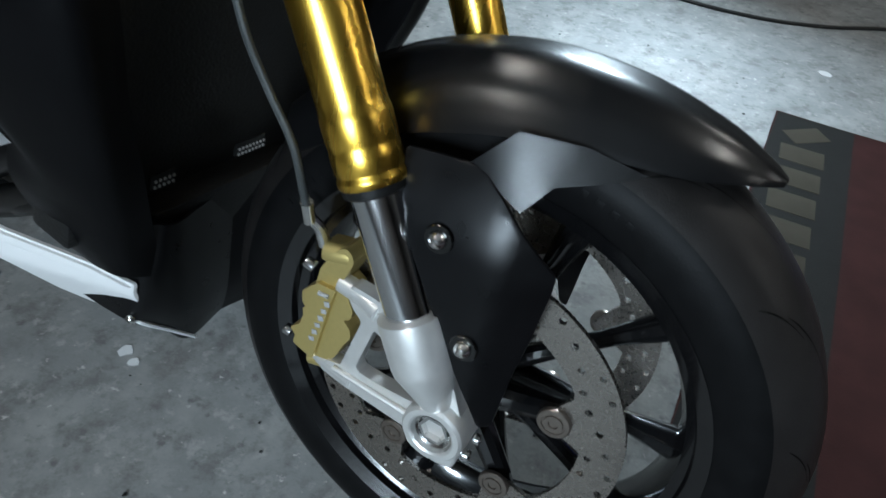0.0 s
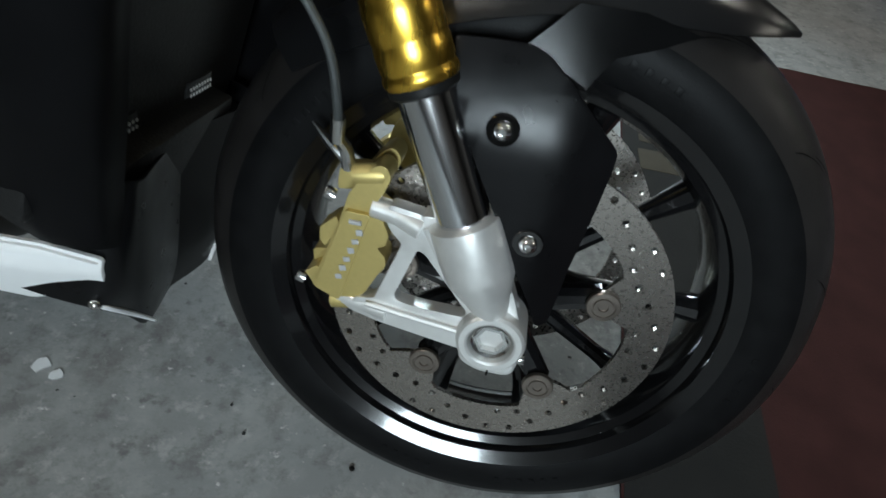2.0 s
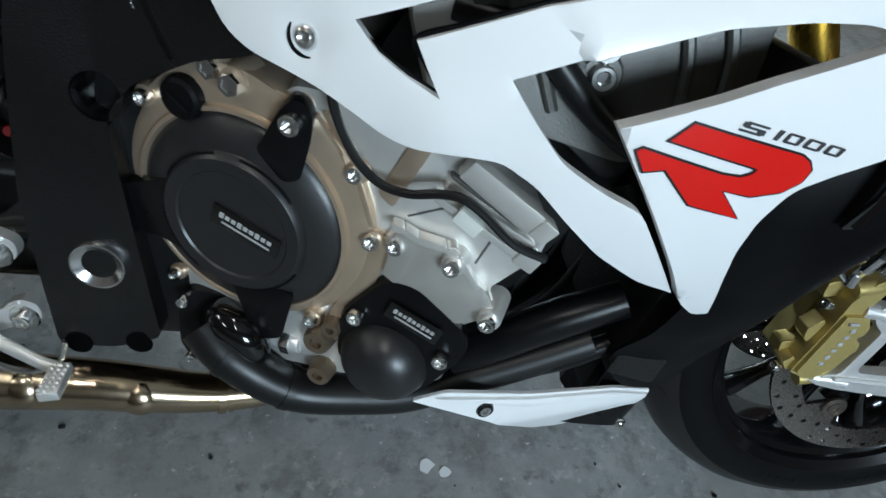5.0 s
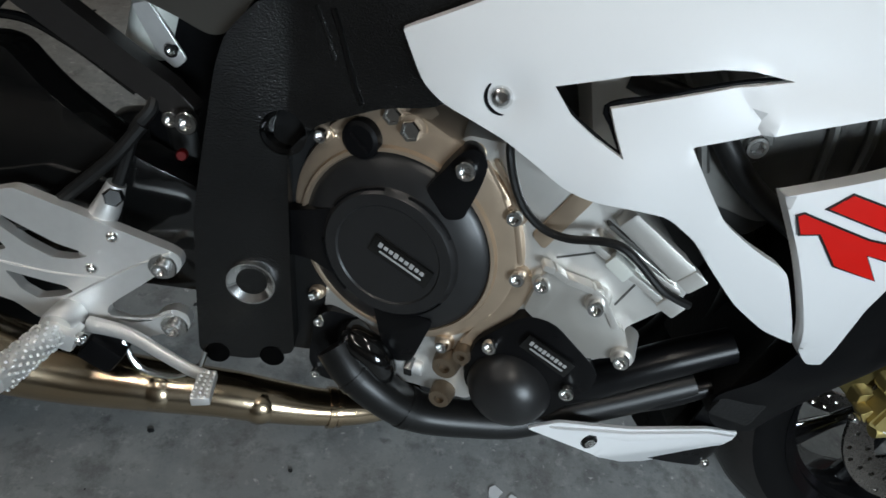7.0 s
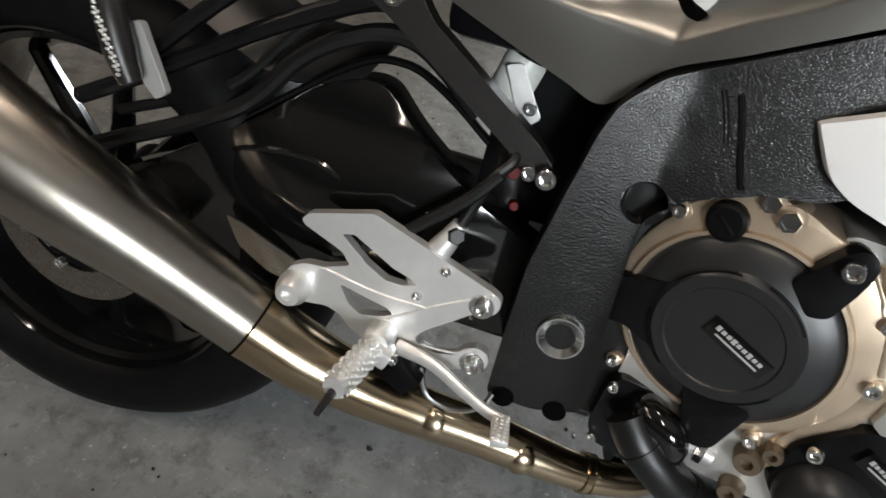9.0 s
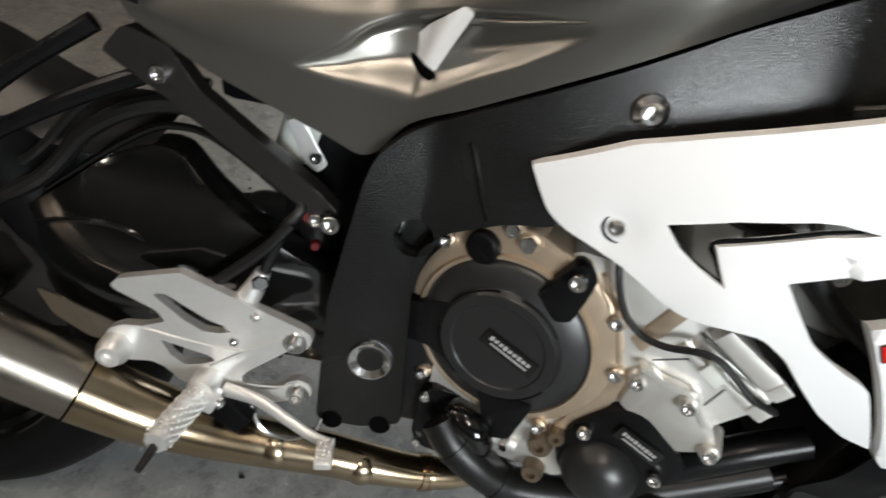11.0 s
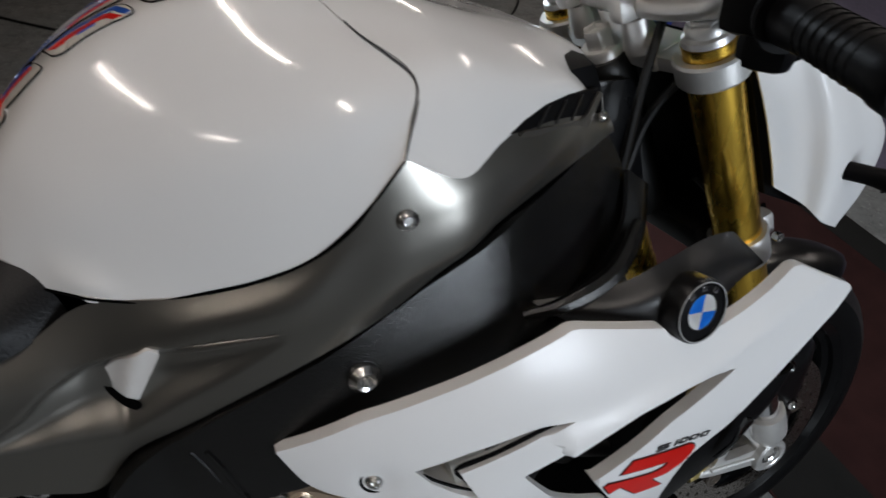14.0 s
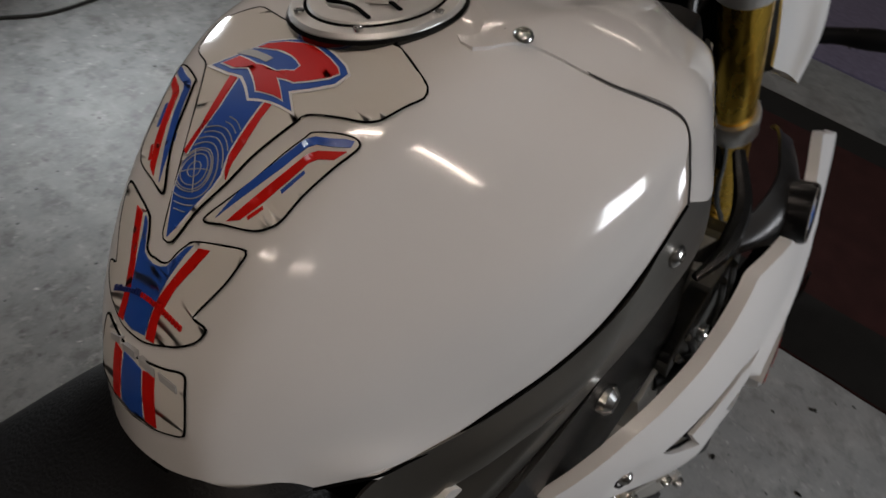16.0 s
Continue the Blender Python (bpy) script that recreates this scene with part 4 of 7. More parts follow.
def lower_shroud():
    # the dark panel ahead of the radiator, from the fairing's lower edge to the belly pan
    c0 = [(-0.322, -0.240, 0.645), (-0.360, -0.243, 0.624), (-0.396, -0.243, 0.608), (-0.412, -0.241, 0.58), (-0.413, -0.235, 0.552), (-0.400, -0.221, 0.512), (-0.386, -0.206, 0.478), (-0.402, -0.2, 0.43), (-0.42, -0.18, 0.385), (-0.405, -0.165, 0.345), (-0.385, -0.155, 0.322)]
    c1 = [(-0.292, -0.243, 0.648), (-0.318, -0.248, 0.61), (-0.335, -0.248, 0.585), (-0.345, -0.245, 0.56), (-0.348, -0.237, 0.53), (-0.345, -0.222, 0.49), (-0.342, -0.206, 0.45), (-0.356, -0.190, 0.41), (-0.366, -0.176, 0.372), (-0.37, -0.163, 0.34), (-0.366, -0.153, 0.318)]
    c2 = [(-0.244, -0.24, 0.652), (-0.25, -0.236, 0.61), (-0.257, -0.230, 0.58), (-0.265, -0.224, 0.55), (-0.275, -0.215, 0.52), (-0.287, -0.202, 0.485), (-0.298, -0.19, 0.45), (-0.31, -0.178, 0.415), (-0.322, -0.166, 0.38), (-0.332, -0.155, 0.345), (-0.338, -0.148, 0.318)]
    c3 = [(-0.242, -0.2, 0.65), (-0.248, -0.196, 0.61), (-0.255, -0.19, 0.58), (-0.263, -0.184, 0.55), (-0.273, -0.175, 0.52), (-0.285, -0.162, 0.485), (-0.296, -0.15, 0.45), (-0.308, -0.138, 0.415), (-0.32, -0.126, 0.38), (-0.33, -0.115, 0.345), (-0.336, -0.108, 0.3)]
    s = part("radiator_shroud", skin([c0, c1, c2, c3], 60, 30, 0.003), "matt", bike, "matt black shroud panel beside the radiator")
    part("shroud_slot", plate(fillet([(-0.326, 0.63), (-0.315, 0.626), (-0.328, 0.572), (-0.34, 0.570), (-0.334, 0.6)], 0.003), lambda x, z: -0.2645 + 0.35 * max(0, 0.6 - z), 0.004, (), 0.0015), "gloss", s)
    part("roundel_cover", skin([[(-0.53, -0.17, 0.76), (-0.47, -0.196, 0.775), (-0.42, -0.205, 0.797), (-0.36, -0.19, 0.80), (-0.31, -0.175, 0.79), (-0.285, -0.165, 0.775)],
                                [(-0.515, -0.185, 0.752), (-0.46, -0.217, 0.762), (-0.41, -0.228, 0.775), (-0.36, -0.215, 0.775), (-0.31, -0.198, 0.77), (-0.28, -0.185, 0.765)],
                                [(-0.5, -0.188, 0.742), (-0.45, -0.215, 0.74), (-0.405, -0.225, 0.72), (-0.36, -0.215, 0.735), (-0.31, -0.2, 0.75), (-0.27, -0.19, 0.755)]], 30, 16, 0.003), "crash_guard", s)
    return s


mirrored(lower_shroud(), bike)


def belly_pan():
    y = lambda x, z: -0.045 + 0.265 * x + 0.55 * max(0, 0.285 - z)
    b = part("belly_pan", plate(fillet([(-0.597, 0.338), (-0.566, 0.342), (-0.482, 0.322), (-0.388, 0.311), (-0.342, 0.2995), (-0.350, 0.2625), (-0.388, 0.239), (-0.4256, 0.2274), (-0.4587, 0.2405), (-0.4893, 0.2685), (-0.513, 0.289)], 0.004), y, 0.004, (), 0.002, step=0.012),
             "white", bike, "glossy white belly pan blade")
    part("belly_crease", plate([(-0.575, 0.339), (-0.482, 0.319), (-0.388, 0.308), (-0.345, 0.296), (-0.395, 0.301), (-0.482, 0.308)], lambda x, z: y(x, z) - 0.004, 0.004, (), 0.0015), "white", b)
    part("screw_recess", spun([(0, 0.001), (0.006, 0.001), (0.008, 0.0025), (0.009, 0.0), (0, 0)], (-0.525, y(-0.525, 0.311), 0.311), (0.25, -1, 0), 20), "gloss", b)
    screw(b, (-0.525, y(-0.525, 0.311) - 0.001, 0.311), 0.0055, (0.25, -1, 0), 0.003)
    lip = [(-0.43, -0.136, 0.245), (-0.395, -0.135, 0.241), (-0.36, -0.130, 0.236), (-0.358, -0.09, 0.198), (-0.358, -0.055, 0.163)]
    part("belly_lower", skin([lip + [(-0.372, MID, 0.158)],
                              [(-0.42, -0.136, 0.262), (-0.385, -0.135, 0.262), (-0.347, -0.127, 0.262), (-0.345, -0.09, 0.225), (-0.352, -0.05, 0.192), (-0.364, MID, 0.185)],
                              [(-0.40, -0.136, 0.30), (-0.37, -0.135, 0.30), (-0.338, -0.124, 0.30), (-0.338, -0.09, 0.27), (-0.345, -0.05, 0.235), (-0.358, MID, 0.225)],
                              [(-0.39, -0.136, 0.37), (-0.36, -0.135, 0.37), (-0.328, -0.115, 0.37), (-0.328, -0.09, 0.36), (-0.336, -0.05, 0.36), (-0.348, MID, 0.36)]], 40, 24, 0.003), "black", b)
    part("belly_lip", tube([(x + 0.004, y + 0.006, z - 0.0005) for x, y, z in lip[1:]], [0.0025, 0.003, 0.003, 0.0022], 8, 40), "white", b)
    screw(b, (-0.358, -0.1315, 0.243), 0.006, (0.1, -1, 0), 0.005, "star")
    return b


mirrored(belly_pan(), bike)
part("radiator", block((-0.36, 0, 0.50), (0.05, 0.36, 0.3), 0.006, (0, 14, 0)), "radiator", bike)
part("oil_cooler", block((-0.37, 0, 0.32), (0.04, 0.22, 0.12), 0.006, (0, 14, 0)), "radiator", bike)
# open mesh of the grille that catches the light behind the radiator's edge
for y0, y1, z0 in ((-0.001, 0.039, 0.4117), (-0.113, -0.090, 0.4128)):
    gm = part("grille_mesh", block((-0.332, (y0 + y1) / 2, z0 + 0.002), (0.002, y1 - y0 + 0.006, 0.016), 0.0005, (0, 14, 0)), "radiator", bike)
    for r in range(3):
        for k in range(int((y1 - y0) / 0.0055) + 1):
            part("grille_cell", spun([(0, 0.0006), (0.0019, 0.0006), (0.0019, 0), (0, 0)], (-0.3302 + 0.0012 * (1 - r), y0 + 0.0055 * k + 0.0027 * (r % 2), z0 - 0.003 + 0.0048 * r), (1, 0, 0), 6), "alloy", gm)


# ---- main frame, tank and bodywork ----
def frame_y(x, z):
    """Outer face of the frame: flat over the spar's middle, bending in towards the head, its top and the swingarm pivot."""
    def bend(u, k=0.0012):
        return 0.5 * (u + math.sqrt(u * u + k))
    return -0.179 + 0.25 * bend(-(max(x, -0.84) + 0.69)) - 0.09 * bend(max(x, -0.8) + 0.70) + 0.46 * bend(x + 0.565, 0.0003) + 0.2 * bend(z - 0.745)


def main_frame():
    out = [(-0.864, 0.664), (-0.888, 0.637), (-0.896, 0.611), (-0.906, 0.548), (-0.916, 0.478), (-0.916, 0.388), (-0.915, 0.325), (-0.864, 0.325), (-0.823, 0.342), (-0.831, 0.427), (-0.836, 0.497), (-0.839, 0.552),
           (-0.817, 0.579), (-0.766, 0.606), (-0.731, 0.614), (-0.68, 0.65), (-0.6, 0.69), (-0.532, 0.703), (-0.465, 0.714), (-0.407, 0.735), (-0.383, 0.80), (-0.40, 0.845), (-0.428, 0.885), (-0.48, 0.864), (-0.545, 0.840),
           (-0.631, 0.798), (-0.715, 0.748), (-0.826, 0.685)]
    f = part("main_frame", plate(fillet(out, 0.01), frame_y, 0.05, [circle(-0.843, 0.566, 0.019, 22), circle(-0.684, 0.728, 0.0145, 20)], 0.004, step=0.02), "frame", bike,
             "textured black aluminium perimeter frame", angle=20)
    part("cavity", spun([(0, -0.03), (0.019, -0.03), (0.019, -0.012), (0.0185, -0.002)], (-0.843, frame_y(-0.843, 0.566), 0.566), (0, -1, 0), 22), "gloss", f)
    part("frame_bolt", spun([(0, -0.002), (0.005, -0.002), (0.0055, 0.006), (0.0085, 0.007), (0.0135, 0.002), (0.0145, -0.004), (0.0145, -0.02), (0, -0.02)], (-0.684, frame_y(-0.684, 0.728) - 0.001, 0.728), (0, -1, 0), 26), "steel", f)
    part("pivot_nut", spun([(0, -0.012), (0.0075, -0.012), (0.0085, -0.005), (0.0205, 0.0035), (0.022, 0.0035), (0.0228, 0.001), (0.0228, -0.013), (0, -0.013)], (-0.866, frame_y(-0.866, 0.418) - 0.001, 0.418), (0, -1, 0), 36), "steel", f)
    part("weld_seam", tube([(x, frame_y(x, z) + 0.0008, z) for x, z in ((-0.81, 0.668), (-0.802, 0.65), (-0.79, 0.618), (-0.783, 0.604))], 0.0028, 8, 26), "gloss", f)
    part("weld_seam", tube([(x, frame_y(x, z) + 0.0008, z) for x, z in ((-0.822, 0.668), (-0.813, 0.65), (-0.806, 0.632))], 0.0022, 8, 18), "frame", f)
    for x, z in ((-0.898, 0.322), (-0.845, 0.326)):
        part("lug_hole", spun([(0, 0.001), (0.011, 0.001), (0.012, 0), (0, 0)], (x, frame_y(x, z) - 0.0005, z + 0.006), (0, -1, 0), 20), "groove", f)
    # the swept spar that runs up to the steering head, over the spar proper
    part("head_cheek", skin([[(-0.60, -0.168, 0.735), (-0.52, -0.16, 0.74), (-0.45, -0.15, 0.76), (-0.41, -0.135, 0.80), (-0.40, -0.118, 0.845)],
                             [(-0.59, -0.178, 0.722), (-0.51, -0.172, 0.722), (-0.44, -0.16, 0.738), (-0.392, -0.14, 0.78), (-0.378, -0.118, 0.83)],
                             [(-0.575, -0.172, 0.708), (-0.5, -0.165, 0.702), (-0.43, -0.15, 0.716), (-0.375, -0.128, 0.765), (-0.36, -0.105, 0.82)]], 24, 14, 0.006), "frame", f)
    part("strut_spar", tube([(-0.42, -0.165, 0.815), (-0.46, -0.19, 0.785), (-0.51, -0.195, 0.768), (-0.545, -0.185, 0.758)], [0.006, 0.009, 0.009, 0.004], 8, 20), "frame", f)
    return f


mf = main_frame()
mirrored(mf, bike)

# white tank cover: lengthwise curves over the middle, the shoulder and the side
T0 = [(-0.948, 0, 0.828), (-0.936, 0, 0.868), (-0.918, 0, 0.903), (-0.882, 0, 0.945), (-0.83, 0, 0.984), (-0.765, 0, 1.009), (-0.70, 0, 1.0165), (-0.64, 0, 1.0135)]
T1 = [(-0.942, -0.028, 0.822), (-0.928, -0.031, 0.866), (-0.907, -0.035, 0.903), (-0.868, -0.040, 0.950), (-0.818, -0.050, 0.986), (-0.765, -0.060, 1.008), (-0.715, -0.068, 1.0145), (-0.685, -0.07, 1.0125)]
T2 = [(-0.929, -0.051, 0.814), (-0.912, -0.057, 0.856), (-0.888, -0.066, 0.896), (-0.848, -0.078, 0.935), (-0.80, -0.092, 0.965), (-0.755, -0.106, 0.982), (-0.71, -0.117, 0.987), (-0.668, -0.126, 0.986)]
T3 = [(-0.905, -0.072, 0.806), (-0.892, -0.078, 0.838), (-0.866, -0.094, 0.868), (-0.828, -0.114, 0.895), (-0.785, -0.136, 0.916), (-0.74, -0.154, 0.932), (-0.69, -0.166, 0.948), (-0.639, -0.170, 0.96)]
T4 = [(-0.884, -0.090, 0.805), (-0.869, -0.102, 0.814), (-0.848, -0.109, 0.826), (-0.812, -0.128, 0.848), (-0.776, -0.147, 0.867), (-0.736, -0.164, 0.886), (-0.692, -0.176, 0.906), (-0.646, -0.181, 0.935)]
T5 = [(-0.8665, -0.1055, 0.8055), (-0.848, -0.113, 0.8035), (-0.824, -0.1235, 0.8035), (-0.79, -0.138, 0.812), (-0.752, -0.155, 0.824), (-0.715, -0.169, 0.842), (-0.682, -0.18, 0.874), (-0.653, -0.188, 0.914)]


def across(curves):
    """The same curves mirrored to the left side, joined over the middle."""
    mid = [(x, MID if abs(y) < 1e-6 else y, z) for x, y, z in curves[0]]
    return [[(x, 2 * MID - y, z) for x, y, z in c] for c in reversed(curves[1:])] + [mid] + curves[1:]


tank = part("tank_cover", skin(across([T0, T1, T2, T3, T4, T5]), 56, 80, 0.004), "tank_white", bike, "glossy pearl white fuel tank cover with reflections", angle=40)
part("tank_seam", tube([(x, y * 1.003, z) for x, y, z in ((-0.690, -0.074, 1.0135), (-0.668, -0.126, 0.9875), (-0.652, -0.150, 0.9745), (-0.639, -0.1705, 0.960), (-0.646, -0.182, 0.935), (-0.653, -0.1885, 0.914))], 0.0007, 8, 50), "decal_grey", tank)
part("tank_edge", tube([(x, y - 0.001, z - 0.001) for x, y, z in [T0[0], T1[0], T2[0], T3[0], T4[0]] + T5], 0.0010, 8, 90), "groove", tank)
D0 = [(-0.638, 0, 1.016), (-0.60, 0, 1.004), (-0.55, 0, 0.99), (-0.49, 0, 0.975), (-0.435, 0, 0.955), (-0.41, 0, 0.938)]
D1 = [(-0.72, -0.066, 1.0155), (-0.66, -0.062, 1.012), (-0.585, -0.055, 0.994), (-0.50, -0.05, 0.974), (-0.432, -0.046, 0.95), (-0.402, -0.043, 0.925)]
D2 = [(-0.690, -0.09, 1.0085), (-0.63, -0.092, 1.004), (-0.56, -0.088, 0.986), (-0.49, -0.078, 0.966), (-0.432, -0.068, 0.94), (-0.405, -0.06, 0.912)]
D3 = [(-0.668, -0.1265, 0.9875), (-0.615, -0.132, 0.985), (-0.555, -0.126, 0.970), (-0.495, -0.112, 0.953), (-0.44, -0.093, 0.926), (-0.412, -0.078, 0.905)]
D4 = [(-0.638, -0.1705, 0.961), (-0.60, -0.168, 0.958), (-0.55, -0.155, 0.948), (-0.49, -0.134, 0.938), (-0.445, -0.11, 0.915), (-0.42, -0.092, 0.896)]
D5 = [(-0.652, -0.1885, 0.9142), (-0.611, -0.192, 0.896), (-0.573, -0.175, 0.912), (-0.53, -0.156, 0.925), (-0.472, -0.128, 0.924), (-0.428, -0.106, 0.889)]
front = part("tank_front_cover", skin(across([D0, D1, D2, D3, D4, D5]), 44, 70, 0.004), "tank_white", bike, "glossy pearl white front tank shroud", angle=40)
screw(front, (-0.691, -0.088, 1.0125), 0.0062, (-0.05, -0.3, 1), 0.004, "star")
screw(front, (-0.691, 0.088, 1.0125), 0.0062, (-0.05, 0.3, 1), 0.004, "star")

# dark grey side panel, with its scooped vent
G0 = [(-1.13, -0.098, 0.735), (-1.0, -0.108, 0.752), (-0.92, -0.102, 0.772), (-0.872, -0.104, 0.799), (-0.80, -0.137, 0.8085), (-0.736, -0.164, 0.829), (-0.69, -0.181, 0.862), (-0.652, -0.186, 0.911), (-0.611, -0.181, 0.915),
      (-0.572, -0.171, 0.916), (-0.53, -0.156, 0.916), (-0.472, -0.130, 0.911), (-0.426, -0.108, 0.898)]
G1 = [(-1.13, -0.106, 0.727), (-1.01, -0.115, 0.733), (-0.92, -0.117, 0.742), (-0.868, -0.119, 0.757), (-0.80, -0.149, 0.785), (-0.736, -0.174, 0.806), (-0.69, -0.183, 0.836), (-0.652, -0.190, 0.866), (-0.609, -0.192, 0.876),
      (-0.568, -0.180, 0.887), (-0.525, -0.163, 0.892), (-0.47, -0.133, 0.9), (-0.427, -0.113, 0.895)]
G2 = [(-1.12, -0.110, 0.717), (-1.03, -0.117, 0.705), (-0.92, -0.12, 0.698), (-0.868, -0.127, 0.718), (-0.812, -0.141, 0.741), (-0.73, -0.168, 0.779), (-0.68, -0.184, 0.805), (-0.645, -0.191, 0.828), (-0.602, -0.191, 0.840),
      (-0.56, -0.175, 0.859), (-0.52, -0.158, 0.873), (-0.468, -0.133, 0.884), (-0.427, -0.117, 0.891)]
G3 = [(-1.115, -0.108, 0.707), (-1.048, -0.110, 0.675), (-0.94, -0.113, 0.638), (-0.898, -0.115, 0.628), (-0.864, -0.124, 0.667), (-0.81, -0.14, 0.697), (-0.715, -0.166, 0.752), (-0.66, -0.174, 0.785), (-0.6, -0.165, 0.816), (-0.55, -0.155, 0.841),
      (-0.50, -0.143, 0.862), (-0.46, -0.131, 0.876), (-0.428, -0.121, 0.888)]


def scoop(p):
    """Presses the vent's hollow into the panel: steep under its upper edge, shallow to its lower one, fading forward."""
    x, y, z = p
    top = np.interp(x, [-0.968, -0.932, -0.910, -0.883, -0.833, -0.787, -0.738], [0.697, 0.720, 0.7416, 0.7556, 0.7697, 0.7781, 0.7805])
    low = np.interp(x, [-0.968, -0.921, -0.865, -0.824, -0.7865, -0.738], [0.694, 0.688, 0.684, 0.7115, 0.733, 0.7685])
    if not low < z < top:
        return np.array([x, y, z])
    u = (z - low) / (top - low)
    steep = min(1.0, (1 - u) / 0.22)
    rise = min(1.0, u / 0.5)
    d = steep * steep * (3 - 2 * steep) * rise * rise * (3 - 2 * rise)
    reach = np.interp(x, [-0.968, -0.925, -0.888, -0.86, -0.738], [0, 0.010, 0.019, 0.024, 0])
    return np.array([x, y + reach * d, z])


side = part("side_panel", skin([G0, G1, G2, G3], 170, 72, 0.003, scoop), "grey", bike, "dark grey metallic side panel with a scooped vent", angle=45)
part("vent_insert", plate(fillet([(-0.889, 0.7175), (-0.862, 0.749), (-0.836, 0.771), (-0.8275, 0.767), (-0.8515, 0.713)], 0.003), lambda x, z: -0.7175 - 0.010 - 0.735 * x - 0.15 * (x + 0.84) - 0.025 * z - 0.006 * math.exp(-((x + 0.853 - 0.35 * (z - 0.74)) / 0.008) ** 2), 0.012, (), 0.002, step=0.005), "tank_white", side, "pale vent insert")
part("vent_gap", plate(fillet([(-0.898, 0.708), (-0.884, 0.727), (-0.849, 0.712), (-0.862, 0.697)], 0.003), lambda x, z: -0.709 - 0.025 - 0.735 * x - 0.15 * (x + 0.84) - 0.025 * z, 0.004, (), 0.0008), "groove", side)
part("vent_lip", tube([(-0.829, -0.122, 0.760), (-0.80, -0.139, 0.7655), (-0.77, -0.154, 0.7735), (-0.745, -0.1675, 0.7805)], [0.0045, 0.004, 0.003, 0.0006], 10, 24, flat=0.7), "grey", side)
screw(side, (-0.652, -0.1905, 0.870), 0.008, (-0.15, -1, 0.15), 0.004, "star")
screw(side, (-0.4446, -0.1225, 0.9025), 0.0055, (0.3, -1, 0.2), 0.004, "star")
intake_y = lambda x, z: -0.177 + 0.44 * (x + 0.572)
part("intake_lip", plate(fillet([(-0.556, 0.912), (-0.552, 0.9155), (-0.5269, 0.9125), (-0.4785, 0.9068), (-0.4683, 0.9095), (-0.4545, 0.9266), (-0.4481, 0.9235), (-0.4613, 0.9008), (-0.4716, 0.8955), (-0.4839, 0.896), (-0.516, 0.9045)], 0.002), lambda x, z: intake_y(x, z) - 0.001, 0.006, (), 0.0015), "grey", side)
part("intake_mouth", plate([(-0.5647, 0.9162), (-0.5474, 0.9232), (-0.5246, 0.929), (-0.4946, 0.931), (-0.452, 0.928), (-0.4592, 0.9191), (-0.4683, 0.909), (-0.4785, 0.9061), (-0.5269, 0.9119)], lambda x, z: intake_y(x, z) + 0.002, 0.004, (), 0), "matt", side, "dark intake mouth")
for k in range(3):
    part("intake_slat", plate([(-0.535 + 0.022 * k, 0.9135 - 0.0025 * k), (-0.523 + 0.022 * k, 0.928), (-0.520 + 0.022 * k, 0.928), (-0.531 + 0.022 * k, 0.913 - 0.0025 * k)], lambda x, z: intake_y(x, z) + 0.0008, 0.002, (), 0), "bracket", side)
mirrored(side, bike)


# tank cap, and the gel pad set with its coloured stripes
def tank_top(x):
    return float(np.interp(x, [p[0] for p in T0], [p[2] for p in T0]))


CAP = V(-0.708, 0.006, 1.0185)
cap = part("fuel_cap", spun([(0, 0.004), (0.030, 0.004), (0.0315, 0.0055), (0.041, 0.0055), (0.0425, 0.004), (0.044, 0.004), (0.052, 0.0035), (0.054, 0.0015), (0.055, -0.004), (0, -0.004)], CAP, (-0.02, 0, 1), 56), "alloy", bike, "brushed alloy fuel cap with a key slot")
part("cap_ring", spun([(0.0425, 0.0045), (0.0432, 0.005), (0.0445, 0.0045), (0.0445, 0.003), (0.0425, 0.003)], CAP, (-0.02, 0, 1), 56), "groove", cap)
part("cap_ring", spun([(0.053, 0.0), (0.0545, 0.001), (0.0562, -0.001), (0.0562, -0.004), (0.053, -0.004)], CAP, (-0.02, 0, 1), 56), "gloss", cap)
part("key_cover", block(CAP + V(0.006, -0.004, 0.0062), (0.036, 0.02, 0.004), 0.002, (0, 0, 25)), "alloy", cap)
part("key_slot", block(CAP + V(0.02, 0.004, 0.0066), (0.02, 0.012, 0.004), 0.002, (0, 0, 25)), "groove", cap)
part("finger_groove", tube([CAP + V(-0.03, -0.022, 0.0056), CAP + V(-0.022, 0.0, 0.0058), CAP + V(-0.024, 0.018, 0.0056)], 0.0013, 6), "groove", cap)
part("finger_groove", tube([CAP + V(-0.012, -0.03, 0.0056), CAP + V(-0.006, -0.012, 0.0058), CAP + V(-0.008, 0.024, 0.0056)], 0.0013, 6), "groove", cap)
for k in range(6):
    a = radians(30 + 60 * k)
    screw(cap, CAP + V(math.cos(a) * 0.048, math.sin(a) * 0.048, 0.003), 0.003, (0, 0, 1), 0.002, "socket")



def tank_point(s, y):
    """On the tank cover: s along the middle line from its tail (0) to the cap (1), y across it."""
    g = [catmull(c, 60) for c in ([(x, MID, z) for x, _, z in T0], T1, T2, T3)]
    i = s * 46
    k = int(min(58, i))
    f = i - k
    row = [c[k] * (1 - f) + c[k + 1] * f for c in g]
    left = [np.array([r[0], 2 * MID - r[1], r[2]]) for r in reversed(row[1:])]
    full = catmull(left + row, 121)[60:]
    ys = MID - full[:, 1]
    a = abs(y - MID)
    p = np.array([np.interp(a, ys, full[:, q]) for q in range(3)])
    if y > MID:
        p[1] = 2 * MID - p[1]
    return p


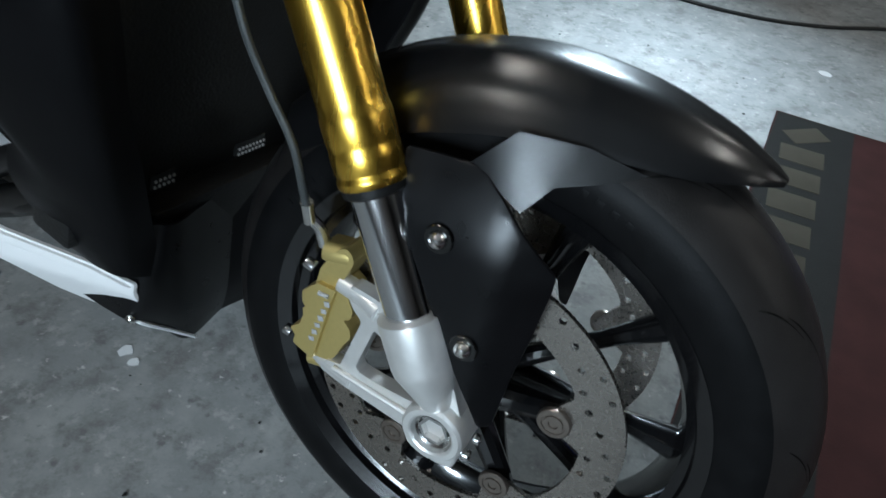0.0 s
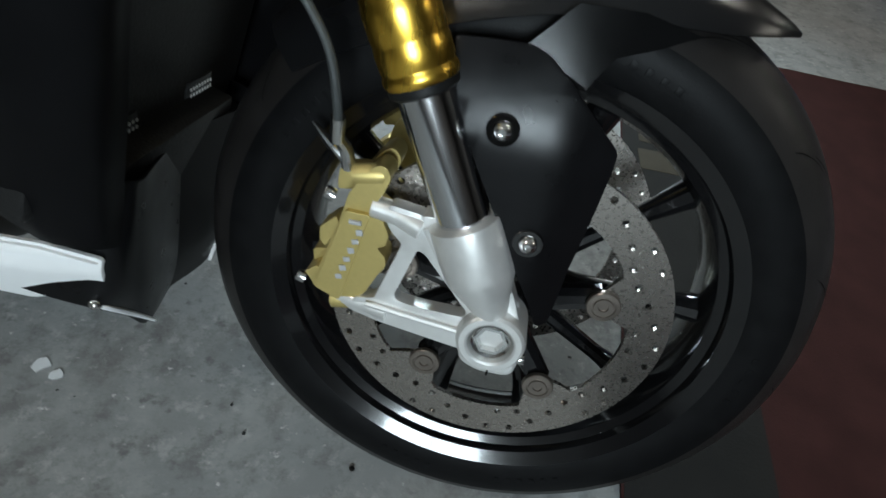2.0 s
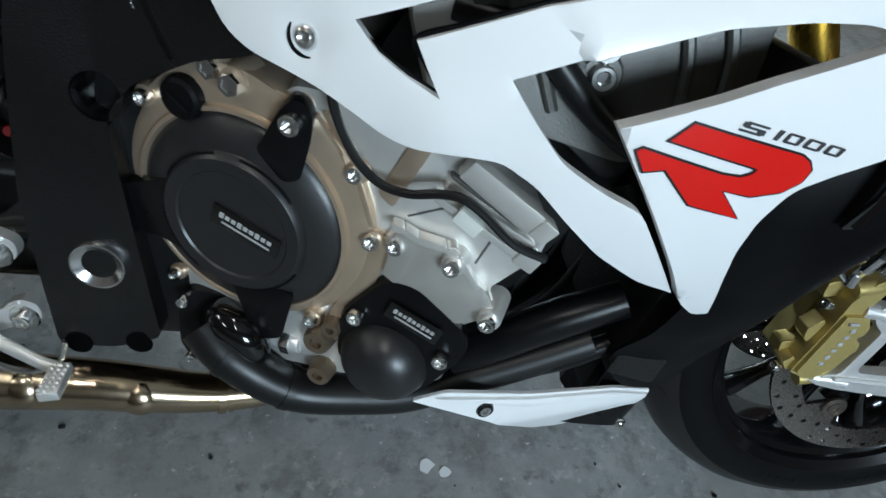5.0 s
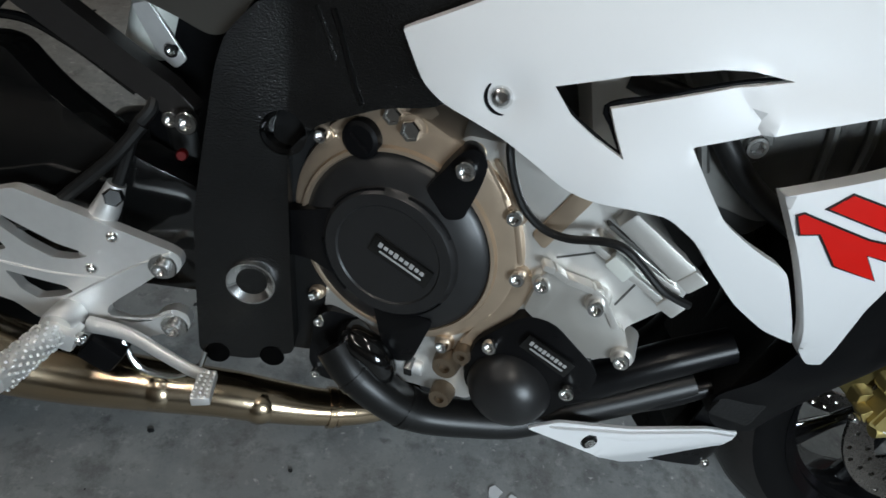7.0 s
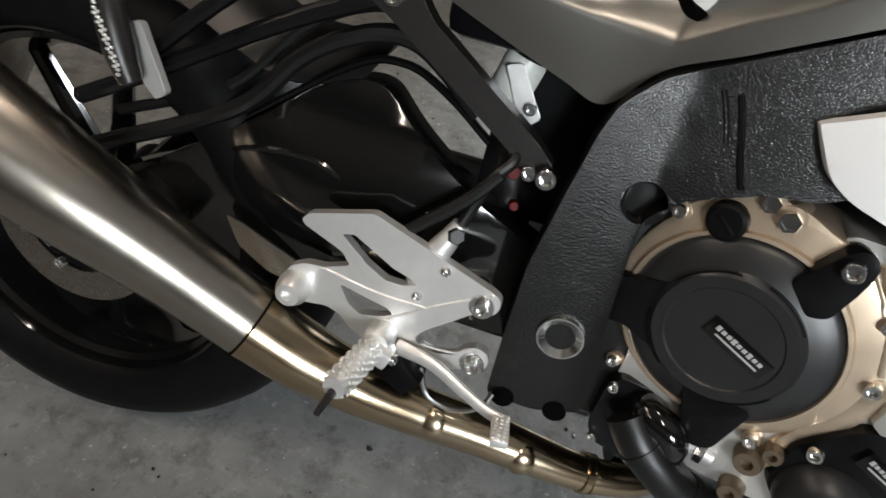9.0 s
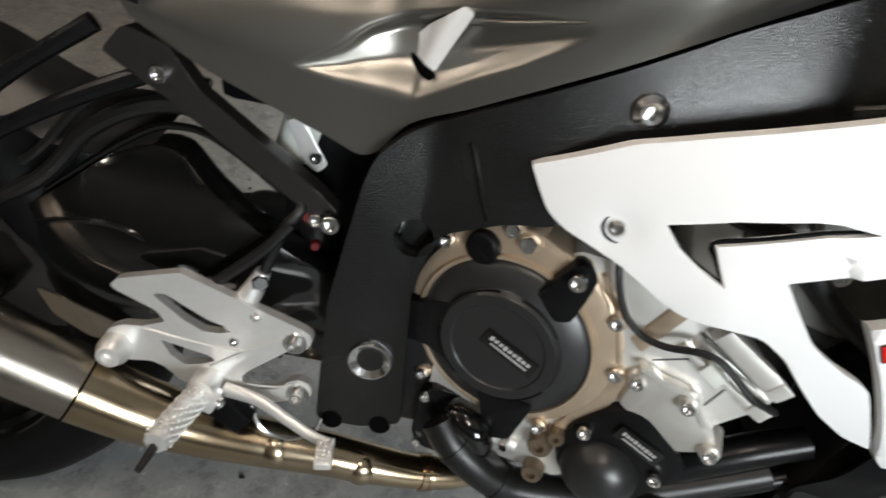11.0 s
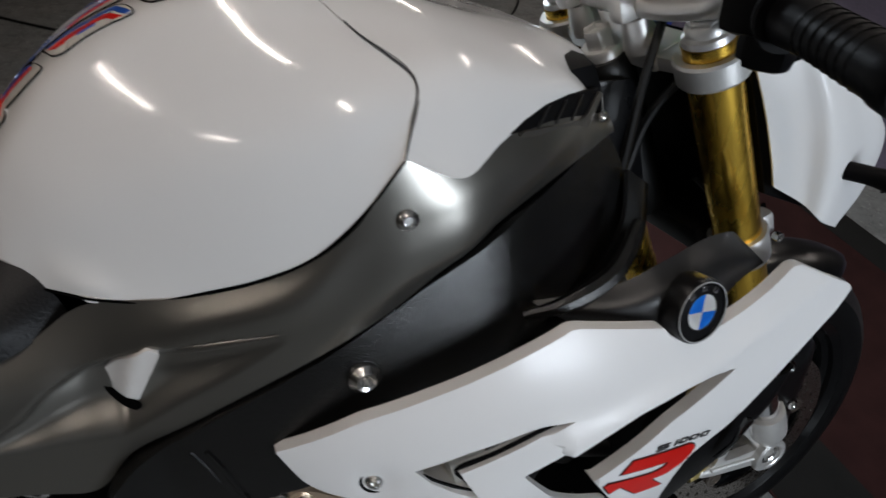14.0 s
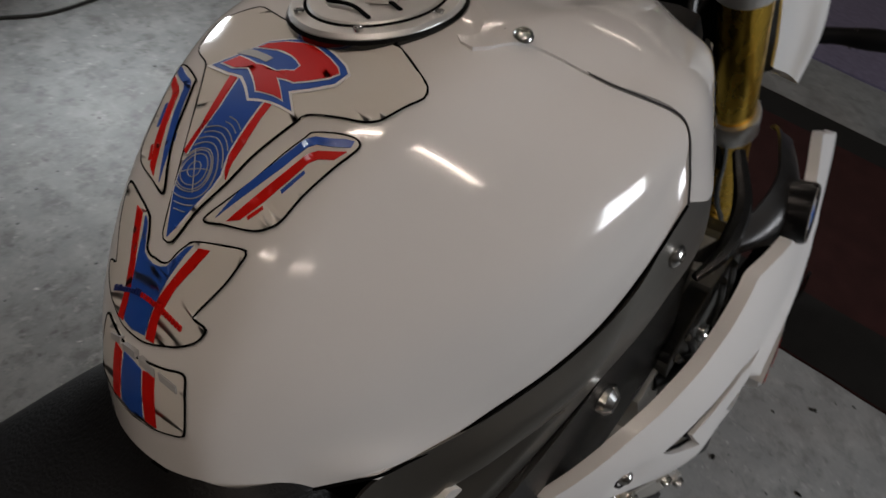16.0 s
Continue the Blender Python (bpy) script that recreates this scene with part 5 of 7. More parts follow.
def on_tank(name, outline, lift, mat, parent, label="", rim=None):
    """A sheet cut to an outline of (s, y) and laid on the tank, lift above it."""
    flat = plate(outline, 0, 0.001, (), 0, step=0.012)
    vs = {}
    for v in flat.verts:
        key = (round(v.co.x, 5), round(v.co.z, 5))
        if key not in vs:
            p = tank_point(v.co.x, v.co.z)
            n = (p - np.array([-0.72, 0, 0.82]))
            n[1] *= 0.7
            vs[key] = (p, n / np.linalg.norm(n))
        p, n = vs[key]
        v.co = Vector(p + n * (lift if v.co.y < 0.0005 else -0.001))
    bmesh.ops.recalc_face_normals(flat, faces=flat.faces[:])
    o = part(name, flat, mat, parent, label)
    if rim:
        pts = []
        for s, y in outline:
            p = tank_point(s, y)
            n = p - np.array([-0.72, 0, 0.82])
            n[1] *= 0.7
            pts.append(p + n / np.linalg.norm(n) * (lift - 0.0004))
        part("pad_rim", tube(pts, rim, 6, 140, closed=True), "groove", o)
    return o


def tank_pads():
    pads = part("tank_pad", on_tank_seed(), "pad", bike, "clear gel tank pad set with red, white and blue stripes")

    def lay(name, outline, lift, mat, rim=None):
        return on_tank(name, outline, lift, mat, pads, rim=rim)

    def other(pts, mid=0.0145):
        return [(a, 2 * mid - b) for a, b in reversed(pts)]

    upper = [(0.448, 0.011), (0.46, 0.007), (0.528, 0.001), (0.604, -0.008), (0.68, -0.014), (0.78, -0.024), (0.808, -0.028), (0.856, -0.045), (0.88, -0.057), (0.896, -0.063), (0.912, -0.066), (0.956, -0.071), (0.988, -0.075), (1.012, -0.073), (1.026, -0.067),
             (1.038, -0.044), (1.02, -0.034), (0.95, -0.010), (0.932, 0.008), (0.94, 0.030), (0.965, 0.045), (1.004, 0.06), (1.03, 0.071), (1.02, 0.079), (0.99, 0.089), (0.94, 0.088), (0.89, 0.082), (0.848, 0.067), (0.816, 0.061), (0.72, 0.047), (0.612, 0.033), (0.54, 0.025), (0.476, 0.019), (0.452, 0.016)]
    lay("upper_pad", upper, 0.0016, "pad", 0.0007)
    wedge = [(0.815, 0.034), (0.712, 0.0285), (0.672, 0.028), (0.628, 0.028), (0.588, 0.0275), (0.536, 0.0235), (0.484, 0.0165), (0.456, 0.0125), (0.48, 0.009), (0.528, 0.004), (0.576, -0.001), (0.604, -0.002), (0.62, 0.0), (0.644, 0.002), (0.68, 0.003), (0.724, 0.004), (0.77, 0.005)]
    lay("wedge_border", [(0.462, 0.012), *[(a, b + (0.0012 if b > 0.0125 else -0.0012)) for a, b in wedge[:7]], *[(a, b - 0.0012) for a, b in wedge[8:]]][1:], 0.0019, "white")
    lay("blue_stripe", wedge, 0.0022, "blue")
    lay("red_stripe", [(0.83, 0.0425), (0.815, 0.0360), (0.704, 0.0300), (0.66, 0.0300), (0.608, 0.0298), (0.616, 0.0325), (0.672, 0.0325), (0.74, 0.0365)], 0.0022, "red")
    lay("red_stripe", [(0.765, 0.003), (0.772, -0.002), (0.724, -0.0025), (0.672, -0.0045), (0.632, -0.0045), (0.606, -0.0068), (0.614, -0.0035), (0.636, 0.0), (0.676, 0.0012), (0.724, 0.0022)], 0.0022, "red")
    # target rings and a cross on the wedge
    cs, cy = 0.581, 0.0165
    lay("target_dot", [(cs + math.cos(2 * math.pi * i / 24) * 0.0088 / 0.31, cy + math.sin(2 * math.pi * i / 24) * 0.0088) for i in range(24)], 0.0025, "blue")
    for r in (0.0045, 0.0092, 0.0115, 0.0128, 0.0165, 0.020, 0.0235, 0.027, 0.0305, 0.034):
        on_tank_ring(pads, cs, cy, r, wedge)
    for ds, dy in ((0.036, 0.0075), (-0.012, 0.0098)):
        run = [tank_point(cs + k * ds, cy + k * dy) for k in (-1, -0.5, 0, 0.5, 1)]
        part("target_line", tube([p + tank_up(p) * 0.0026 for p in run], 0.0004, 5, 14), "pale", pads)
    # wing pads with their bent stripes
    wing = [(0.528, -0.006), (0.588, -0.014), (0.656, -0.023), (0.728, -0.03), (0.784, -0.036), (0.8, -0.038), (0.836, -0.051), (0.848, -0.06), (0.84, -0.0635), (0.816, -0.062), (0.776, -0.058), (0.708, -0.052), (0.648, -0.048), (0.624, -0.044), (0.6, -0.037), (0.56, -0.02)]
    wing_blue = [(0.552, -0.013), (0.636, -0.0245), (0.716, -0.0345), (0.776, -0.0405), (0.792, -0.044), (0.828, -0.0605), (0.842, -0.0605), (0.836, -0.056), (0.8, -0.041), (0.78, -0.0365), (0.712, -0.0295), (0.628, -0.0195)]
    wing_red = [(0.568, -0.0205), (0.592, -0.0275), (0.652, -0.0355), (0.72, -0.0425), (0.76, -0.0462), (0.776, -0.0495), (0.792, -0.0565), (0.818, -0.0600), (0.788, -0.0472), (0.768, -0.0428), (0.712, -0.0370), (0.636, -0.0285)]
    for turn in (lambda p: p, lambda p: other(p, 0.0128)):
        lay("wing_pad", turn(wing), 0.0016, "pad", 0.0007)
        lay("blue_stripe", turn(wing_blue), 0.0021, "blue")
        lay("red_stripe", turn(wing_red), 0.0021, "red")
        lay("type_bar", turn([(0.688, -0.0405), (0.744, -0.0462), (0.742, -0.0475), (0.686, -0.042)]), 0.0021, "blue")
        lay("type_bar", turn([(0.608, -0.0305), (0.644, -0.0358), (0.642, -0.037), (0.606, -0.032)]), 0.0021, "red")
    # lower pad with its fork of stripes
    half = [(0.412, 0.0145), (0.413, 0.009), (0.424, 0.004), (0.448, 0.001), (0.472, -0.003), (0.492, -0.008), (0.56, -0.0355), (0.557, -0.039), (0.54, -0.038), (0.488, -0.034), (0.4, -0.0235), (0.388, -0.024), (0.392, -0.0305), (0.384, -0.0315), (0.356, -0.028), (0.324, -0.02), (0.3, -0.011), (0.272, 0.003), (0.266, 0.0145)]
    lay("lower_pad", half + other(half)[1:-1], 0.0016, "pad", 0.0007)
    fork = [(0.402, 0.0145), (0.406, 0.009), (0.416, 0.004), (0.444, 0.0), (0.472, -0.004), (0.484, -0.0075), (0.452, -0.004), (0.404, 0.0), (0.372, 0.002), (0.328, 0.0042), (0.284, 0.0045), (0.276, 0.0145)]
    lay("blue_stripe", fork + other(fork)[1:-1], 0.00225, "blue")
    red = [(0.490, -0.0115), (0.508, -0.019), (0.456, -0.0135), (0.4, -0.0068), (0.348, -0.003), (0.324, -0.0022), (0.286, -0.0030), (0.280, 0.0030), (0.32, 0.0032), (0.36, 0.0020), (0.42, -0.0040)]
    lay("red_stripe", red, 0.0021, "red")
    lay("red_stripe", other(red), 0.0021, "red")
    for i in range(24):
        y, c = 0.043 - i * 0.00258, 0.338 + 0.0008 * i
        h = 0.0125 if i in (0, 2, 9, 10, 17) else 0.009
        lay("type_bar", [(c - 0.007 + h, y), (c - 0.007 + h, y - 0.0017), (c - 0.007, y - 0.0017), (c - 0.007, y)], 0.0028, "type_blue" if i < 11 else "red")
    tail = [(0.232, 0.008), (0.248, -0.006), (0.262, -0.015), (0.277, -0.0225), (0.276, -0.0265), (0.24, -0.028), (0.156, -0.029), (0.14, -0.027), (0.128, -0.021), (0.108, -0.008), (0.098, 0.008)]
    lay("tail_pad", tail + other(tail, 0.0105), 0.0016, "pad", 0.0007)
    lay("blue_stripe", [(0.226, 0.0185), (0.22, 0.002), (0.164, 0.001), (0.116, 0.0), (0.108, 0.010), (0.116, 0.020), (0.164, 0.0195)], 0.0021, "blue")
    lay("red_stripe", [(0.222, 0.0005), (0.232, -0.008), (0.164, -0.0095), (0.118, -0.0105), (0.114, -0.002), (0.168, -0.0005)], 0.0021, "red")
    lay("red_stripe", other([(0.222, 0.0005), (0.232, -0.008), (0.164, -0.0095), (0.118, -0.0105), (0.114, -0.002), (0.168, -0.0005)], 0.0105), 0.0021, "red")
    for i in range(4):
        y = 0.036 - i * 0.0155
        c = 0.224 + 0.006 * abs(i - 1.5)
        lay("type_bar", [(c + 0.014, y), (c + 0.016, y - 0.012), (c + 0.004, y - 0.0135), (c + 0.002, y - 0.002)], 0.0026, "pale")
    # the letter-shaped mark in red, on a white, a blue and a pale border
    hull = [(0.828, 0.058), (0.85, 0.045), (0.88, 0.035), (0.898, 0.005), (0.916, -0.026), (0.914, -0.031), (0.882, -0.029), (0.832, -0.017), (0.794, -0.006), (0.781, -0.018), (0.736, 0.014), (0.784, 0.031), (0.799, 0.043)]
    letter = [(0.862, 0.038), (0.872, 0.034), (0.887, 0.005), (0.901, -0.023), (0.898, -0.0265), (0.876, -0.023), (0.838, -0.013), (0.812, -0.005), (0.795, 0.008), (0.775, -0.007), (0.754, 0.013), (0.804, 0.031), (0.808, 0.041), (0.827, 0.051), (0.840, 0.044), (0.814, 0.029), (0.805, 0.012), (0.826, 0.001), (0.842, 0.0), (0.846, 0.007)]
    k = 0.31

    def wide(pts, d):
        return [(a / k, b) for a, b in grown([(a * k, b) for a, b in pts], d)]

    lay("mark_border", wide(hull, 0.0016), 0.0024, "white")
    lay("mark_border", hull, 0.0027, "blue")
    lay("mark_border", wide(letter, 0.0009), 0.0030, "white")
    lay("mark_stroke", letter, 0.0033, "red")
    lay("mark_inlay", [(0.851, 0.048), (0.861, 0.043), (0.832, 0.022), (0.820, 0.024)], 0.0030, "pale")
    return pads


def tank_up(p):
    n = np.array(p) - np.array([-0.72, 0, 0.82])
    return n / np.linalg.norm(n)


def inside(p, poly):
    """Whether a point of (s, y) lies inside an outline."""
    c = False
    for (a, b), (d, e) in zip(poly, poly[1:] + poly[:1]):
        if (b > p[1]) != (e > p[1]) and p[0] < (d - a) * (p[1] - b) / (e - b) + a:
            c = not c
    return c


def on_tank_ring(parent, s0, y0, r, clip):
    """A target ring printed on the blue wedge, cut off at the wedge's edges."""
    run = []
    for i in range(50):
        a = 2 * math.pi * i / 48
        s, y = s0 + math.cos(a) * r / 0.31, y0 + math.sin(a) * r
        if i < 49 and inside((s, y), clip):
            p = tank_point(s, y)
            run.append(p + tank_up(p) * 0.0025)
        else:
            if len(run) > 3:
                part("target_ring", tube(run, 0.0004, 5, 3 * len(run)), "pale", parent)
            run = []


def on_tank_seed():
    p = tank_point(0.47, 0)
    return block((p[0] + 0.004, 0, p[2] - 0.004), (0.004, 0.004, 0.002), 0.0005)


tank_pads()

# seat
seat = part("seat", skin(across([[(-0.944, 0, 0.828), (-0.97, 0, 0.812), (-1.02, 0, 0.803), (-1.1, 0, 0.803), (-1.2, 0, 0.82)],
                                 [(-0.934, -0.045, 0.826), (-0.965, -0.055, 0.812), (-1.02, -0.065, 0.803), (-1.1, -0.075, 0.803), (-1.2, -0.08, 0.82)],
                                 [(-0.905, -0.07, 0.815), (-0.945, -0.088, 0.806), (-1.01, -0.108, 0.796), (-1.1, -0.118, 0.794), (-1.2, -0.12, 0.812)],
                                 [(-0.892, -0.082, 0.80), (-0.93, -0.105, 0.79), (-1.0, -0.122, 0.778), (-1.1, -0.13, 0.775), (-1.2, -0.13, 0.79)],
                                 [(-0.886, -0.087, 0.785), (-0.925, -0.108, 0.77), (-1.0, -0.118, 0.757), (-1.1, -0.122, 0.74), (-1.2, -0.12, 0.75)]]), 36, 54, 0.006), "seat", bike, "black grained vinyl rider seat")
part("seat_pan", block((-1.05, 0, 0.745), (0.36, 0.18, 0.05), 0.012), "matt", bike)

# ---- engine ----
EN = V(-0.348, -0.936, -0.05).normalized()


def eng_y(x, z, lift=0.0):
    return -0.402 - 0.372 * x - 0.053 * z - lift


def eng(x, z, lift=0.0):
    return V(x, eng_y(x, z), z) + EN * lift


def eng_plate(name, outline, lift, thick, mat, parent, holes=(), bevel=0.002, r=0.004, label=""):
    return part(name, plate(fillet(outline, r), lambda x, z: eng_y(x, z, lift), thick, holes, bevel), mat, parent, label)


def engine():
    e = part("engine_block", joined(block((-0.68, 0, 0.45), (0.36, 0.24, 0.26), 0.02), block((-0.56, 0, 0.56), (0.22, 0.3, 0.22), 0.02, (0, 30, 0)), block((-0.8, 0, 0.55), (0.14, 0.22, 0.2), 0.02)),
             "dark", bike, "four-cylinder engine with silver and champagne castings")
    eng_plate("crankcase", [(-0.70, 0.60), (-0.66, 0.602), (-0.635, 0.599), (-0.6187, 0.5867), (-0.6006, 0.5794), (-0.5918, 0.583), (-0.572, 0.579), (-0.5254, 0.5467), (-0.5224, 0.5348), (-0.5264, 0.5162), (-0.5529, 0.4788), (-0.5426, 0.4561), (-0.5789, 0.4253), (-0.6145, 0.3829), (-0.6554, 0.3385), (-0.72, 0.33), (-0.80, 0.36), (-0.80, 0.5)], -0.002, 0.10, "silver", e)
    case = part("clutch_casing", spun([(0, 0.004), (0.098, 0.004), (0.1035, 0.0015), (0.106, -0.004), (0.106, -0.05), (0, -0.05)], eng(-0.7365, 0.496), EN, 72), "case", e, "champagne clutch casing with bolt bosses")
    part("filler_boss", plate(fillet([(-0.82, 0.562), (-0.80, 0.585), (-0.77, 0.605), (-0.738, 0.606), (-0.705, 0.592), (-0.69, 0.575), (-0.74, 0.54), (-0.80, 0.54)], 0.01), lambda x, z: eng_y(x, z, 0.003), 0.05, (), 0.003), "case", case)
    part("casing_lip", spun([(0.084, 0.004), (0.086, 0.0085), (0.089, 0.008), (0.0905, 0.004)], eng(-0.741, 0.487), EN, 72), "case", case)
    cov = part("clutch_guard", spun([(0, 0.020), (0.046, 0.020), (0.0475, 0.0215), (0.057, 0.0215), (0.0595, 0.019), (0.0615, 0.0155), (0.066, 0.014), (0.080, 0.0095), (0.0855, 0.005), (0.087, 0.002), (0, 0.001)], eng(-0.741, 0.485), EN, 72), "crash_guard", e,
               "black crash guard bolted over the clutch casing")
    for a0, a1 in ((35, 80), (100, 150), (185, 235), (285, 330)):
        pts = []
        for i in range(10):
            a = radians(a0 + (a1 - a0) * i / 9)
            u = V(0.937, -0.349, 0)
            pts.append(eng(-0.741, 0.485) + EN * 0.0185 + (u * math.cos(a) + V(0, -0.05, 1).normalized() * math.sin(a)) * 0.0605)
        part("guard_rib", tube(pts, 0.0012, 6), "matt", cov)
    eng_plate("guard_arm", [(-0.7263, 0.5531), (-0.7074, 0.5886), (-0.6986, 0.5977), (-0.6886, 0.5955), (-0.6844, 0.5863), (-0.6867, 0.5685), (-0.694, 0.5375), (-0.707, 0.532)], 0.016, 0.018, "black", cov, r=0.005, bevel=0.003)
    eng_plate("guard_arm", [(-0.775, 0.522), (-0.812, 0.503), (-0.848, 0.489), (-0.860, 0.475), (-0.858, 0.456), (-0.846, 0.446), (-0.815, 0.450), (-0.785, 0.440)], 0.0165, 0.02, "black", cov, r=0.006, bevel=0.003)
    eng_plate("guard_arm", [(-0.756, 0.43), (-0.742, 0.385), (-0.728, 0.368), (-0.712, 0.376), (-0.700, 0.43)], 0.0165, 0.02, "black", cov, r=0.006, bevel=0.003)
    part("arm_hole", spun([(0, 0.001), (0.0085, 0.001), (0.0095, 0), (0, 0)], eng(-0.848, 0.463, 0.0105), EN, 18), "groove", cov)
    screw(cov, eng(-0.693, 0.582, 0.0165), 0.0078, EN, 0.007)

    def logo_plate(cx, cz, w, h, turn, lift, n):
        u = V(0.937, -0.349, 0)
        v = EN.cross(u) * -1
        m = Matrix((u, v, EN)).transposed().to_4x4()
        m = Matrix.Translation(eng(cx, cz, lift)) @ m @ Matrix.Rotation(radians(turn), 4, "Z")
        b = block((0, 0, 0), (w, h, 0.002), 0.0008)
        bmesh.ops.transform(b, matrix=m, verts=b.verts[:])
        o = part("name_plate", b, "gloss", cov)
        for i in range(n):
            b = block(((i - (n - 1) / 2) * w * 0.8 / n, -h * 0.12, 0.0012), (w * 0.8 / n * 0.74, h * (0.20 if i % 3 else 0.27), 0.0006), 0.0002)
            bmesh.ops.transform(b, matrix=m, verts=b.verts[:])
            part("lettering", b, "pale", cov)
        b = block((w * 0.03, h * 0.2, 0.0012), (w * 0.72, h * 0.10, 0.0006), 0.0002)
        bmesh.ops.transform(b, matrix=m, verts=b.verts[:])
        part("lettering", b, "pale", cov)

    logo_plate(-0.729, 0.486, 0.058, 0.019, 20, 0.0212, 9)
    part("oil_filler_cap", spun([(0, 0.010), (0.0125, 0.010), (0.0155, 0.008), (0.0165, 0.004), (0.0165, 0), (0, 0)], eng(-0.778, 0.576, 0.003), EN, 30), "matt", e, "round black oil filler cap")
    part("filler_slot", block(eng(-0.777, 0.575, 0.0135), (0.02, 0.003, 0.003), 0.0008, (0, 38, -20)), "black", e)
    for x, z, r, k, l in ((-0.811, 0.568, 0.0062, "socket", 0.004), (-0.741, 0.594, 0.0085, "hex", 0.004), (-0.757, 0.601, 0.0075, "hex", 0.002), (-0.654, 0.549, 0.0065, "socket", 0.003), (-0.64, 0.496, 0.0065, "socket", 0.003),
                          (-0.621, 0.5, 0.0065, "socket", 0.006), (-0.579, 0.5, 0.0065, "socket", 0.012), (-0.548, 0.459, 0.0065, "socket", 0.012), (-0.809, 0.402, 0.0052, "socket", 0.002), (-0.694, 0.588, 0.006, "socket", 0.0), (-0.685, 0.40, 0.006, "socket", 0.004)):
        part("bolt_boss", spun([(0, l), (r * 1.35, l), (r * 1.5, l - 0.003), (r * 1.6, -0.02), (0, -0.02)], eng(x, z), EN, 20), "case" if x < -0.63 else "silver", e)
        screw(e, eng(x, z, l), r, EN, 0.007, k)
    def strip(name, a, b, w, lift, thick, mat, w2=None):
        """A straight raised bar on the casting from a to b."""
        d = np.array(b) - np.array(a)
        n = np.array([-d[1], d[0]]) / np.linalg.norm(d)
        w2 = w if w2 is None else w2
        return eng_plate(name, [tuple(np.array(a) + n * w / 2), tuple(np.array(b) + n * w2 / 2), tuple(np.array(b) - n * w2 / 2), tuple(np.array(a) - n * w / 2)], lift, thick, mat, e, bevel=0.0015, r=0.0015)

    # the six-sided cover with its raised rim, the bars and ridge of the cylinder block, the tan flange below the clutch casing
    alt = eng_plate("stator_cover", [(-0.6257, 0.5092), (-0.619, 0.5152), (-0.6101, 0.5098), (-0.5915, 0.5103), (-0.5811, 0.5137), (-0.5747, 0.4998), (-0.5634, 0.4867), (-0.5546, 0.4794), (-0.5487, 0.4653), (-0.5538, 0.456), (-0.5698, 0.4456), (-0.586, 0.441), (-0.6202, 0.4642), (-0.6312, 0.471)], 0.009, 0.02, "satin_case", e, bevel=0.0025, r=0.003)
    rim_line = [(-0.6275, 0.517), (-0.619, 0.5165), (-0.609, 0.5118), (-0.589, 0.5107), (-0.5806, 0.507), (-0.564, 0.4833)]
    for a, b in zip(rim_line, rim_line[1:]):
        strip("cover_rim", a, b, 0.0055, 0.0125, 0.012, "silver")
    strip("block_bar", (-0.601, 0.549), (-0.5335, 0.5158), 0.0055, 0.011, 0.016, "silver")
    strip("block_bar", (-0.5955, 0.5573), (-0.5332, 0.5299), 0.0045, 0.009, 0.016, "silver")
    strip("block_ridge", (-0.5842, 0.5765), (-0.536, 0.5475), 0.016, 0.012, 0.02, "silver", 0.018)
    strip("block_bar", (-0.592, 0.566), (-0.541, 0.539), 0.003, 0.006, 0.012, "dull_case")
    strip("bar_foot", (-0.543, 0.5225), (-0.530, 0.5165), 0.014, 0.013, 0.016, "silver")
    strip("bar_foot", (-0.536, 0.548), (-0.526, 0.5415), 0.016, 0.013, 0.016, "silver")
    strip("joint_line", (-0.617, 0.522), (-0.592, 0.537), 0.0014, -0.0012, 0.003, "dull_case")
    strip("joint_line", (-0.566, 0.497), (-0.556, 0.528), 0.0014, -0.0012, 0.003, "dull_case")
    eng_plate("case_flange", [(-0.6441, 0.5009), (-0.6297, 0.5001), (-0.6248, 0.4907), (-0.6547, 0.4), (-0.6652, 0.3794), (-0.6774, 0.3872), (-0.6704, 0.4125), (-0.6478, 0.4764)], 0.003, 0.02, "case", e, bevel=0.003)
    eng_plate("case_flange", [(-0.6394, 0.5351), (-0.6282, 0.5263), (-0.6048, 0.5802), (-0.618, 0.5846)], 0.001, 0.01, "case", e, bevel=0.003)
    for a, b in (((-0.678, 0.588), (-0.659, 0.563)), ((-0.653, 0.542), (-0.642, 0.508)), ((-0.662, 0.566), (-0.655, 0.552))):
        strip("casing_rail", a, b, 0.004, 0.005, 0.012, "case")
        strip("casing_rail", (a[0] - 0.006, a[1] - 0.003), (b[0] - 0.006, b[1] - 0.003), 0.0022, 0.004, 0.012, "case")
    part("sensor", block(eng(-0.574, 0.538, 0.008), (0.02, 0.012, 0.012), 0.002, (0, 30, -20)), "clear", e)
    part("wiring_lead", tube([eng(-0.670, 0.612, 0.010), eng(-0.667, 0.601, 0.014), eng(-0.6591, 0.5806, 0.014), eng(-0.6479, 0.5631, 0.014), eng(-0.6324, 0.5519, 0.014), eng(-0.6139, 0.5507, 0.015), eng(-0.5929, 0.5579, 0.017), eng(-0.5781, 0.5593, 0.018), eng(-0.5639, 0.5516, 0.018), eng(-0.5427, 0.5356, 0.018), eng(-0.522, 0.525, 0.010)], 0.0033, 10, 60), "hose", e)
    pulse = part("pulse_guard", spun([(0, 0.036), (0.008, 0.0355), (0.018, 0.033), (0.027, 0.028), (0.034, 0.02), (0.038, 0.011), (0.0395, 0.0), (0, 0.0)], eng(-0.621, 0.382), EN, 44), "crash_guard", e, "domed black crash guard")
